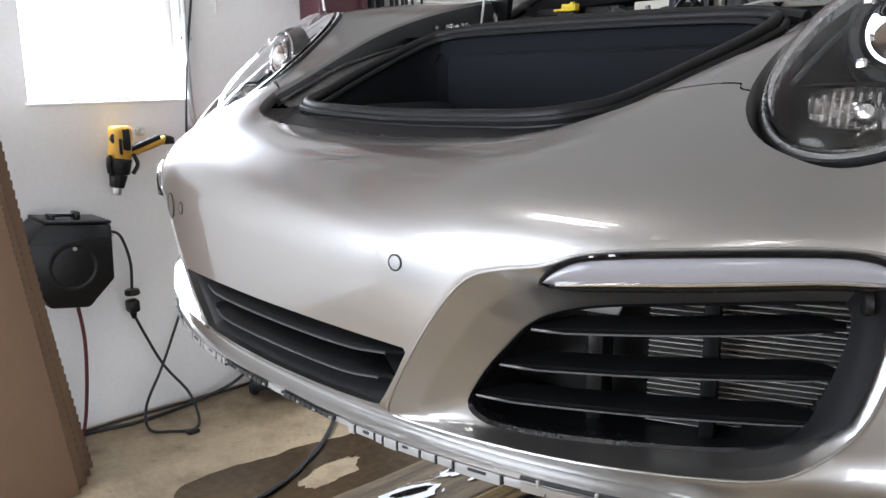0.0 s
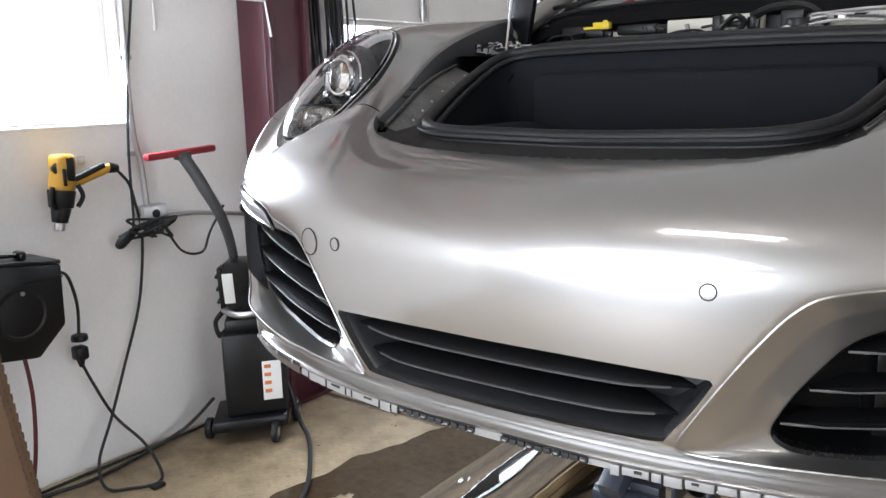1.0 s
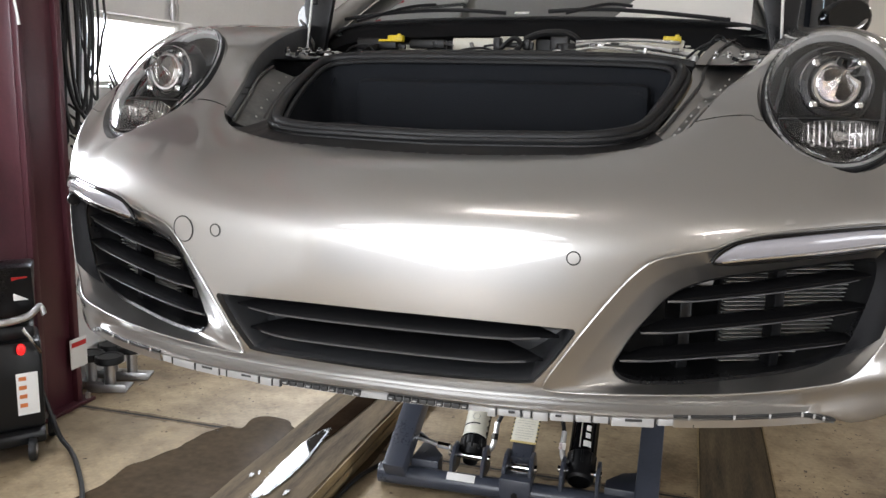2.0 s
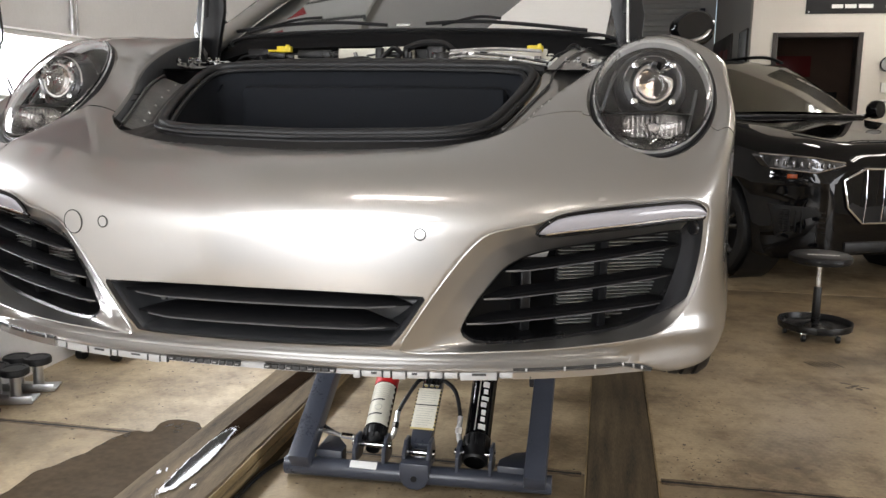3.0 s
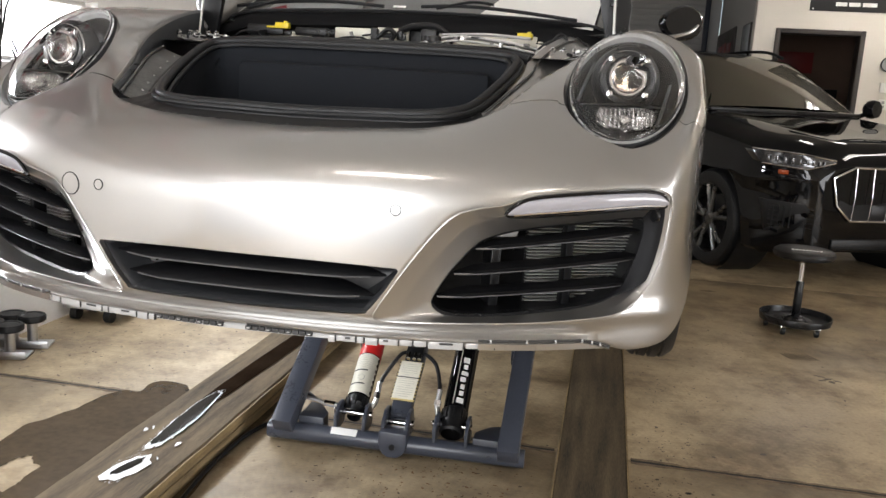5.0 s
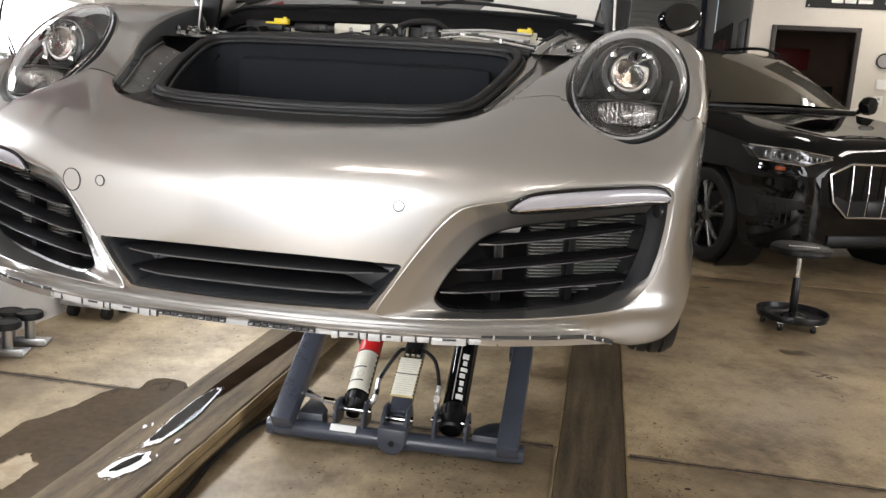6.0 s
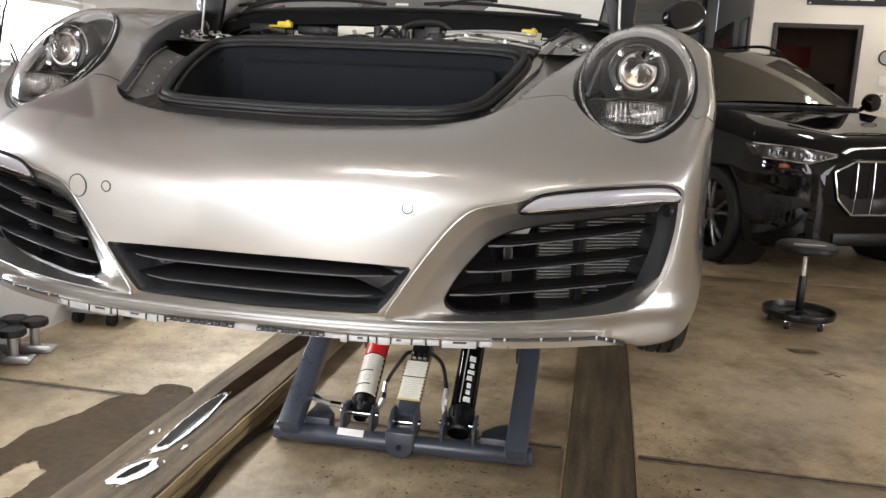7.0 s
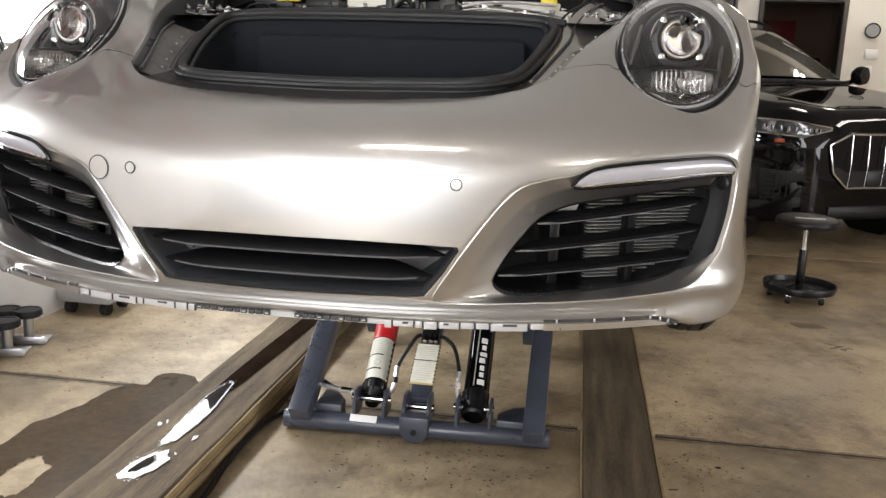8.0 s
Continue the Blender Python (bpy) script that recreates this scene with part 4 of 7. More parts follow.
# loose flecks of suds round the rims and over the dark water
random.seed(33)
for _c, _rx, _ry in (((-0.815, 1.31), 0.036, 0.30), ((-0.80, 0.885), 0.046, 0.105)):
    _flecks = bmesh.new()
    for _i in range(90):
        _a, _k = random.uniform(0, 2 * math.pi), random.gauss(0.97, 0.07)
        _r = random.uniform(0.0006, 0.0020)
        _x, _y = _c[0] + _rx * _k * math.cos(_a), _c[1] + _ry * _k * math.sin(_a)
        _flecks.faces.new([_flecks.verts.new((_x + _r * math.cos(b) * random.uniform(0.5, 1.2), _y + 1.6 * _r * math.sin(b) * random.uniform(0.5, 1.2), 0.0971 + 0.00001 * _i)) for b in np.linspace(0, 2 * math.pi, 8)[:-1]])
    thing("suds_flecks", _flecks, SUDS, "loose white suds flecks on the board", "suds", kind="stuff")
for _c, _r in (((-0.735, 1.10), 0.012), ((-0.90, 1.17), 0.010), ((-0.885, 1.20), 0.007), ((-0.742, 0.98), 0.006)):
    film_of_water("suds_spot", blot(_c, _r * 0.6, _r * 1.8, 0.9 - _r * 60, _r * 900, 30, 0.75), 0.0945, SUDS, "small white suds spot on the board")
STREAK = mat("wet_dark_streak", (0.022, 0.014, 0.009), 0.6, var=0.4, bump=0.05)
STREAK.node_tree.nodes["Principled BSDF"].inputs["Specular IOR Level"].default_value = 0.0
film_of_water("board_puddle", bez([(-0.85, 1.50), (-0.85, 1.9), (-0.83, 2.4), (-0.80, 3.2), (-0.73, 3.2), (-0.745, 2.3), (-0.765, 1.8), (-0.79, 1.50)], 6, True).tolist(), 0.0925, STREAK, "dark wet streak along the timber board")
# scuffs and drips on the concrete
GRIME = mat("old_oil_stain", (0.085, 0.060, 0.040), 0.6, var=0.3, scale=20, bump=0.05)
for _i in range(7):
    film_of_water("tyre_scuff", blot((1.697 + 0.0235 * _i, 3.325 + 0.004 * _i), 0.006, 0.062, 0.48, 11.0 + _i, 20, 0.3), 0.0012, GRIME, "short dark scuff on the concrete", category="floor stain")
for _x, _y, _rx, _ry, _turn in ((1.80, 3.02, 0.032, 0.010, -0.3), (1.83, 2.985, 0.030, 0.012, 0.5), (1.80, 2.955, 0.022, 0.012, 0.2), (1.845, 2.945, 0.014, 0.020, 0.4), (1.875, 2.97, 0.026, 0.008, -0.5), (1.442, 4.79, 0.055, 0.016, 0.2), (1.34, 1.905, 0.014, 0.010, 0.3), (0.846, 1.275, 0.020, 0.006, 0.2)):
    film_of_water("tyre_scuff", blot((_x, _y), _rx, _ry, _turn, _x * 31, 20, 0.5), 0.0012, GRIME, "short dark scuff on the concrete", category="floor stain")
film_of_water("oil_drip", blot((1.015, 1.469), 0.012, 0.009, 0.2, 4.0, 18, 0.3), 0.0013, JOINT, "small black oil drip on the concrete", category="floor stain")
TRODDEN = mat("trodden_brown_dirt", (0.19, 0.14, 0.092), 0.7, var=0.5, scale=20, fine=90, bump=0.05, tint=(0.11, 0.082, 0.054))
TRODDEN.node_tree.nodes["Principled BSDF"].inputs["Specular IOR Level"].default_value = 0.2
# dirt washed into the edges of the saw cut across the bay
for _x0, _x1 in ((-2.1, -0.97), (-0.64, 0.53), (0.82, 4.1)):
    _n = int((_x1 - _x0) / 0.02)
    _line = [(_x0 + (_x1 - _x0) * i / _n) for i in range(_n + 1)]
    for _half, _more, _z, _m, _label in ((0.0225, 0.011, 0.0001, TRODDEN, "brown dirt trodden along the saw cut joint"), (0.0068, 0.003, 0.0004, JOINT, "dark dirt along the saw cut joint")):
        _rims = [[(x, 1.68 + _side * (_half + _more * max(-0.9, smooth_noise(x, 4.0, 5.0, 8 + _side) + smooth_noise(x, 2.0, 23.0, 2 + _side)))) for x in _line] for _side in (1, -1)]
        film_of_water("joint_dirt", _rims[0] + _rims[1][::-1], _z, _m, _label, category="floor stain")
random.seed(17)
for _i in range(30):
    _c = (random.uniform(0.85, 2.6), random.uniform(1.1, 3.4)) if _i > 12 else (random.uniform(0.9, 1.3), random.uniform(1.2, 2.1))
    _r = random.choice([0.002, 0.003, 0.004, 0.006])
    film_of_water("oil_drip", blot(_c, _r * 1.5, _r, random.uniform(0, 3), _i * 1.7, 16, 0.45), 0.0012, GRIME, "small old oil drip on the concrete", category="floor stain")


def dirt_specks(name, label, spots, seed, material):
    """Many small flat flecks of dirt, strewn round the given spots (x, y, spread, count, size)."""
    random.seed(seed)
    bm = bmesh.new()
    k = 0
    for cx, cy, spread, count, size in spots:
        for _ in range(count):
            x, y = random.gauss(cx, spread), random.gauss(cy, spread)
            if -0.97 < x < -0.64 or 0.53 < x < 0.82:
                continue
            r, turn = size * random.uniform(0.35, 1.3), random.uniform(0, 3.1)
            pts = []
            for a in np.linspace(0, 2 * math.pi, 8)[:-1]:
                u, v = r * random.uniform(0.6, 1.3) * math.cos(a) * 1.8, r * random.uniform(0.6, 1.3) * math.sin(a)
                pts.append(bm.verts.new((x + u * math.cos(turn) - v * math.sin(turn), y + u * math.sin(turn) + v * math.cos(turn), 0.0010 + 0.000001 * (k % 300))))
            bm.faces.new(pts)
            k += 1
    thing(name, bm, material, label, "floor dirt", kind="stuff")


dirt_specks("floor_dirt", "dark flecks of dirt strewn over the concrete", [(0.98, 1.9, 0.10, 70, 0.0030), (1.04, 2.5, 0.13, 70, 0.0032), (0.93, 1.45, 0.07, 90, 0.0028), (2.0, 2.6, 0.6, 40, 0.003), (0.1, 1.25, 0.3, 90, 0.0035), (-0.2, 2.2, 0.4, 60, 0.004), (-1.6, 2.2, 0.35, 120, 0.004), (-1.4, 2.9, 0.4, 90, 0.005), (2.6, 3.4, 0.5, 30, 0.005), (1.3, 3.4, 0.25, 40, 0.004)], 71, GRIME)
RUST = mat("rusty_dust", (0.17, 0.085, 0.035), 0.8, var=0.3, bump=0.05)
dirt_specks("rust_dust", "rust-brown flecks on the floor by the lift", [(0.15, 1.33, 0.10, 70, 0.0035), (0.3, 1.28, 0.14, 60, 0.0025), (-0.1, 1.30, 0.14, 40, 0.0025)], 72, RUST)
PALE_YELLOW = mat("faded_yellow_plate", (0.62, 0.50, 0.22), 0.5, var=0.2, bump=0.03)


def vehicle_lift():
    ob = empty("scissor_lift", "blue-grey steel scissor lift raised under the car", "car lift", at=(-0.06, 1.9, 0))
    part("cross_tube", cyl((-0.545, 1.447, 0.040), (0.432, 1.482, 0.040), 0.034, None, 28, 0.003), GREY_STEEL, ob, "round front cross tube")
    for x0, x1 in ((-0.515, -0.437), (0.338, 0.414)):
        part("lift_arm", box(((x0 + x1) / 2, 1.93, 0.415), (x1 - x0, 1.26, 0.07), 0.006, Matrix.Rotation(radians(33), 4, "X")), GREY_STEEL, ob)
    part("cross_tube", cyl((-0.5, 3.42, 0.052), (0.4, 3.42, 0.052), 0.045, None, 28, 0.003), GREY_STEEL, ob)
    for s, x in ((1, -0.437), (-1, 0.338)):
        part("gusset", prism([(x, 1.47, 0.012), (x + s * 0.10, 1.47, 0.012), (x + s * 0.10, 1.53, 0.012), (x + s * 0.05, 1.60, 0.012), (x, 1.62, 0.012)], (0, 0, 0.085), 0.003), GREY_STEEL, ob)
    part("centre_lug", prism([(-0.105, 1.413, 0.045), (-0.105, 1.413, 0.10), (0.0, 1.413, 0.10), (0.0, 1.413, 0.045), (-0.012, 1.413, 0.018), (-0.035, 1.413, 0.003), (-0.07, 1.413, 0.003), (-0.093, 1.413, 0.018)], (0, 0.075, 0), 0.004), GREY_STEEL, ob)
    part("tube_label", box((-0.245, 1.4385, 0.068), (0.10, 0.004, 0.028), 0.001, Matrix.Rotation(radians(-50), 4, "X")), PAPER, ob, "white label")
    part("lug_hole", cyl((-0.052, 1.408, 0.045), (-0.052, 1.414, 0.045), 0.011), BLACK_PLASTIC, ob)
    for x in (-0.285, -0.175, -0.10, -0.01, 0.095, 0.215):
        part("lug", prism([(x - 0.006, 1.45, 0.06), (x - 0.006, 1.45, 0.12), (x - 0.006, 1.49, 0.155), (x - 0.006, 1.54, 0.155), (x - 0.006, 1.57, 0.10), (x - 0.006, 1.55, 0.06)], (0.012, 0, 0), 0.002), GREY_STEEL, ob)
    up = Vector((-0.01, 0.80, 0.50)).normalized()

    def ram(x, lean, r, body, straight=False):
        d = (up + Vector((lean, 0, 0))).normalized()
        a = Vector((x, 1.530, 0.100))
        e = a + d * 0.95
        shell = part("ram", cyl(a + d * 0.05, e, r, None, 28, 0.004), body, ob)
        part("ram_foot", spin([(r * 0.80, -0.030), (r * 0.98, -0.022), (r, 0.03), (r * 1.04, 0.036), (r * 1.04, 0.068), (r, 0.072)] if straight else [(0.026, -0.012), (0.030, 0.012), (r * 0.92, 0.03), (r * 1.04, 0.036), (r * 1.04, 0.068), (r, 0.072)], a, d, 28), BLACK_PLASTIC, shell)
        for k in range(10):
            w = d.orthogonal().normalized()
            q = Matrix.Rotation(2 * math.pi * k / 10, 3, d) @ w
            part("foot_rib", box(a + d * 0.045 + q * r * 1.02, (0.008, 0.008, 0.05), 0.002, d.to_track_quat("Z", "Y").to_matrix().to_4x4()), BLACK_PLASTIC, shell)
        part("pin", cyl((x - 0.075, 1.52, 0.115), (x + 0.075, 1.52, 0.115), 0.012, None, 14, 0.002), CHROME, shell)
        return shell, a, d

    # left ram with a red cap and a long white warning label
    s, a, d = ram(-0.235, -0.035, 0.044, BLACK_LACQUER)

    def wrap(name, parent, a, d, r, t0, t1, arc0, arc1, m, label="", wavy=0.0):
        """A label bent round a ram; the arc's zero faces up and to the front."""
        side = d.cross(Vector((1, 0, 0))).normalized()
        if side.y > 0:
            side = -side
        flat = d.cross(side)
        rows = []
        for i in range(25):
            t = t0 + (t1 - t0) * i / 24
            w = wavy * math.sin(i * 1.9)
            rows.append([a + d * t + r * (math.cos(b) * side + math.sin(b) * flat) for b in np.linspace(arc0 - w, arc1 + w, 13)])
        bm = loft(rows)
        part(name, bm, m, parent, label)
    wrap("warning_label", s, a, d, 0.0455, 0.078, 0.272, -1.2, 1.2, LABEL, "white warning label with torn edges", 0.12)
    for t in (0.118, 0.185):
        wrap("label_gap", s, a, d, 0.0462, t, t + 0.006, -1.1, 0.4, BLACK_PLASTIC)
    for k in range(7):
        wrap("label_line", s, a, d, 0.0462, 0.200 + 0.0095 * k, 0.2015 + 0.0095 * k, -0.7, 0.75, mat("grey_print", (0.42, 0.40, 0.35), 0.6, bump=0) if k == 0 else bpy.data.materials["grey_print"])
    part("label_sign", spin([(0.012, 0.0), (0.014, 0.001), (0.014, 0.0)], a + d * 0.15 + (d.cross(Vector((1, 0, 0))).normalized()) * 0.0470 * (-1 if d.cross(Vector((1, 0, 0))).y > 0 else 1), d.cross(Vector((1, 0, 0))), 24), bpy.data.materials["grey_print"], s)
    wrap("red_cap", s, a, d, 0.047, 0.275, 0.42, -3.14, 3.14, RED, "red sleeve")
    # middle strut with a yellow-edged label
    m0, md = Vector((-0.055, 1.53, 0.115)), up
    st = part("centre_strut", box(m0 + md * 0.46, (0.075, 0.05, 0.92), 0.006, md.to_track_quat("Z", "Y").to_matrix().to_4x4()), GREY_STEEL, ob)
    nrm = md.cross(Vector((1, 0, 0))).normalized()
    nrm = -nrm if nrm.y > 0 else nrm
    mq = Matrix((Vector((1, 0, 0)), -nrm, md)).transposed().to_4x4()
    part("warning_label", box(m0 + md * 0.150 + nrm * 0.0395, (0.084, 0.003, 0.182), 0.001, mq), LABEL, st, "white warning label with yellow striped edges")
    part("label_plate", box(m0 + md * 0.150 + nrm * 0.034, (0.092, 0.008, 0.190), 0.002, mq), PALE_YELLOW, st)
    for k in range(11):
        for sx in (-0.0440, 0.0440):
            part("hazard_stripe", box(m0 + md * (0.066 + 0.0168 * k) + nrm * 0.0365 + Vector((sx, 0, 0)), (0.006, 0.004, 0.007), 0.0, mq), BLACK_PLASTIC, st)
    for k in range(16):
        part("label_line", box(m0 + md * (0.070 + 0.0105 * k) + nrm * 0.0405, (0.062 if k % 5 else 0.04, 0.002, 0.0014), 0.0, mq), bpy.data.materials["grey_print"], st)
    part("pin", cyl((-0.115, 1.52, 0.10), (0.005, 1.52, 0.10), 0.014, None, 16, 0.003), CHROME, ob)
    part("label_gap", box(m0 + md * 0.162 + nrm * 0.0405, (0.086, 0.002, 0.004), 0.0, mq), BLACK_PLASTIC, st)
    part("strut_clevis", box(m0 + md * 0.315 + nrm * 0.02, (0.07, 0.05, 0.075), 0.006, mq), BLACK_PLASTIC, st)
    for sx in (-0.018, 0.006, 0.026):
        part("hose_fitting", cyl(m0 + md * 0.285 + nrm * 0.04 + Vector((sx, 0, 0)), m0 + md * 0.252 + nrm * 0.045 + Vector((sx, 0, 0)), 0.008), CHROME, st)
    # right ram with pale lettering shapes along it
    s, a, d = ram(0.150, -0.018, 0.048, BLACK_LACQUER, True)
    for k, (t, h) in enumerate(((0.085, 0.030), (0.120, 0.024), (0.150, 0.030), (0.186, 0.026), (0.218, 0.024), (0.248, 0.026), (0.280, 0.034))):
        wrap("logo_mark", s, a, d, 0.0492, t, t + h * (0.9 if k % 2 else 0.8), (0.05, 0.16, 0.16, 0.05, 0.05, 0.16, 0.05)[k], (0.62, 0.50, 0.50, 0.50, 0.62, 0.50, 0.56)[k], PAPER, "pale printed mark")
    wrap("logo_line", s, a, d, 0.0492, 0.08, 0.42, -0.22, -0.13, bpy.data.materials["grey_print"])
    # hoses between the strut and the rams
    for x, lean in ((-0.16, -1), (0.08, 1)):
        part("hose", tube(bez([(-0.055 + lean * 0.02, 1.765, 0.290), (-0.055 + lean * 0.05, 1.755, 0.295), (x - lean * 0.035, 1.70, 0.275), (x - lean * 0.003, 1.62, 0.215), (x, 1.575, 0.16)], 8), 0.008), RUBBER, ob, "black hydraulic hose")
        part("hose_end", tube(bez([(x, 1.61, 0.215), (x, 1.575, 0.165), (x + lean * 0.01, 1.555, 0.135), (x + lean * 0.035, 1.545, 0.13)], 5), 0.010), ALU, ob)
        part("hose_nut", cyl((x, 1.585, 0.18), (x, 1.572, 0.162), 0.014, None, 6), CHROME, ob)
    part("supply_pipe", tube(bez([(-0.31, 1.545, 0.125), (-0.36, 1.55, 0.125), (-0.40, 1.56, 0.13), (-0.47, 1.57, 0.13)], 5), 0.008), ALU, ob)
    part("supply_nut", cyl((-0.315, 1.545, 0.125), (-0.36, 1.55, 0.125), 0.013, None, 6), CHROME, ob)
    part("supply_hose", tube(bez([(-0.40, 1.56, 0.13), (-0.47, 1.62, 0.13), (-0.53, 1.66, 0.06), (-0.58, 1.58, 0.012), (-0.625, 1.40, 0.012), (-0.63, 1.1, 0.012), (-0.60, 0.8, 0.012), (-0.58, 0.5, 0.012)], 8), 0.008), RUBBER, ob, "black supply hose on the floor")
    # rear legs and the upper frame that carries the car
    for x in (-0.46, 0.30):
        part("lift_arm", box((x, 3.0, 0.415), (0.08, 1.26, 0.07), 0.006, Matrix.Rotation(radians(33), 4, "X")), GREY_STEEL, ob)
        part("top_rail", box((x, 2.9, 0.735), (0.09, 1.3, 0.05), 0.005), GREY_STEEL, ob)
    part("top_frame", box((-0.06, 2.42, 0.735), (0.80, 0.10, 0.05), 0.005), GREY_STEEL, ob)
    for y in (2.35, 3.45):
        for x in (-0.46, 0.30):
            part("support_pad", cyl((x, y, 0.735), (x, y, 0.767), 0.06, None, 24, 0.004), RUBBER, ob)


vehicle_lift()


def shop_stool(x, y):
    ob = empty("rolling_stool", "black round mechanic's stool on castors with a tool tray", "stool", at=(x, y, 0))

    def at(bm):
        bmesh.ops.translate(bm, verts=bm.verts, vec=(x, y, 0))
        return bm
    part("seat", at(spin([(0.001, 0.455), (0.15, 0.455), (0.172, 0.463), (0.178, 0.48), (0.176, 0.50), (0.16, 0.512), (0.001, 0.514)], (0, 0, 0), (0, 0, 1), 40)), RUBBER, ob, "black padded vinyl seat")
    part("seat_band", at(spin([(0.179, 0.474), (0.1805, 0.478), (0.1805, 0.484), (0.179, 0.488)], (0, 0, 0), (0, 0, 1), 40)), SATIN_BLACK, ob)
    for k in range(9):
        part("seat_mark", at(box((-0.08 + 0.02 * k, -0.06, 0.514), (0.013, 0.016, 0.003))), PAPER, ob)
    part("gas_rod", at(cyl((0, 0, 0.30), (0, 0, 0.455), 0.014, None, 20)), CHROME, ob)
    part("cylinder", at(cyl((0, 0, 0.085), (0, 0, 0.31), 0.026, 0.023, 24, 0.003)), SATIN_BLACK, ob)
    part("foot_plate", at(spin([(0.001, 0.09), (0.04, 0.088), (0.06, 0.075), (0.10, 0.07)], (0, 0, 0), (0, 0, 1), 24)), SATIN_BLACK, ob)
    part("tray", at(spin([(0.001, 0.062), (0.19, 0.062), (0.200, 0.068), (0.206, 0.10), (0.212, 0.102), (0.214, 0.098), (0.208, 0.062), (0.19, 0.054), (0.001, 0.054)], (0, 0, 0), (0, 0, 1), 44)), SATIN_BLACK, ob, "round black tool tray")
    part("tray_label", at(box((0.15, -0.09, 0.072), (0.07, 0.035, 0.004), 0.001, Matrix.Rotation(radians(12), 4, "Z"))), PAPER, ob)
    for k in range(5):
        a = radians(72 * k + 20)
        cx, cy = 0.165 * math.cos(a), 0.165 * math.sin(a)
        w = part("castor", at(cyl((cx - 0.012, cy, 0.026), (cx + 0.012, cy, 0.026), 0.026, None, 18, 0.004)), RUBBER, ob)
        part("castor_fork", at(box((cx, cy, 0.043), (0.034, 0.03, 0.03), 0.006)), CHROME, w)


shop_stool(1.855, 3.93)

# ---- the silver sports car on the lift ----
car = empty("sports_car", "silver metallic sports car on a lift, bonnet open, lower lip removed", "car", at=(0, 0.9, 0.6))
SEAM = [(0.427, 1.331), (0.474, 1.341), (0.516, 1.343), (0.536, 1.335), (0.65, 1.33), (0.755, 1.325), (0.80, 1.314), (0.85, 1.304), (0.892, 1.298)]
HOOD_EDGE = [(0.0, 0.200), (0.1, 0.196), (0.2, 0.190), (0.3, 0.190), (0.36, 0.202), (0.40, 0.235), (0.427, 0.275)]
HOOD_SIDE = [(0.427, 0.275), (0.445, 0.34), (0.475, 0.43), (0.54, 0.6), (0.59, 0.8), (0.64, 1.05), (0.665, 1.25)]
LIP_LINE = [(0.0, 0.918), (0.2, 0.916), (0.4, 0.914), (0.5, 0.916), (0.58, 0.917), (0.63, 0.915), (0.665, 0.902), (0.70, 0.891), (0.75, 0.893), (0.79, 0.912), (0.83, 0.95), (0.865, 1.0), (0.892, 1.07)]
VENT_SKIN = [(0.245, 0.952), (0.272, 1.0), (0.300, 1.043), (0.330, 1.086), (0.360, 1.124), (0.388, 1.147), (0.425, 1.158), (0.465, 1.166), (0.51, 1.183), (0.60, 1.193), (0.69, 1.197), (0.738, 1.19), (0.752, 1.165), (0.748, 1.10), (0.733, 1.035), (0.712, 0.998), (0.675, 0.968), (0.61, 0.957), (0.52, 0.951), (0.42, 0.947), (0.33, 0.944), (0.265, 0.943)]
VENT_INNER = [(0.339, 0.061, 0.977), (0.349, 0.065, 1.001), (0.366, 0.073, 1.03), (0.386, 0.082, 1.056), (0.403, 0.09, 1.077), (0.424, 0.1, 1.093), (0.453, 0.113, 1.105), (0.488, 0.129, 1.113), (0.523, 0.145, 1.118), (0.6, 0.181, 1.128), (0.679, 0.217, 1.138), (0.706, 0.229, 1.138), (0.712, 0.232, 1.119), (0.706, 0.229, 1.082), (0.692, 0.223, 1.035), (0.679, 0.217, 1.006), (0.651, 0.204, 0.981), (0.6, 0.181, 0.964), (0.524, 0.146, 0.955), (0.436, 0.105, 0.949), (0.374, 0.077, 0.951), (0.348, 0.064, 0.961)]
GRILLE = [(0.0, 1.049), (0.1, 1.049), (0.2, 1.047), (0.285, 1.044), (0.288, 1.038), (0.262, 0.997), (0.236, 0.963), (0.222, 0.955), (0.15, 0.953), (0.0, 0.951)]
SEAL = [(0.0, 0.25, 1.296), (0.15, 0.25, 1.299), (0.25, 0.256, 1.302), (0.31, 0.277, 1.309), (0.345, 0.335, 1.322), (0.375, 0.45, 1.362), (0.395, 0.57, 1.402), (0.395, 0.64, 1.427), (0.365, 0.672, 1.44), (0.25, 0.672, 1.445), (0.0, 0.665, 1.446)]
LAMP_C, LAMP_N = Vector((0.654, 0.431, 1.383)), Vector((0.169, -0.566, 0.807)).normalized()
LAMP_R, LAMP_U = Vector((0.972, -0.042, -0.233)).normalized(), Vector((0.166, 0.823, 0.543)).normalized()
LAMP_A, LAMP_B = 0.115, 0.204


def flip(points):
    """The mirror image, in the other order."""
    return [(-p[0], *p[1:]) for p in points[::-1]]


def lamp_ring(k=1.0, lift=0.0, n=64, side=1):
    out = []
    for i in range(n):
        a = 2 * math.pi * i / n
        p = LAMP_C + LAMP_R * (LAMP_A * k * math.cos(a)) + LAMP_U * (LAMP_B * k * math.sin(a)) + LAMP_N * lift
        out.append(Vector((side * p.x, p.y, p.z)))
    return out


# how far the skin dips towards the lamp: most below it, not at all above
LAMP_DIP = [float(_smooth(-0.5, 0.6, -math.sin(2 * math.pi * i / 64))) for i in range(64)]


def whole(half):
    """A symmetric closed loop from its right half, which starts and ends in the middle."""
    return list(half) + flip(half)[1:-1]


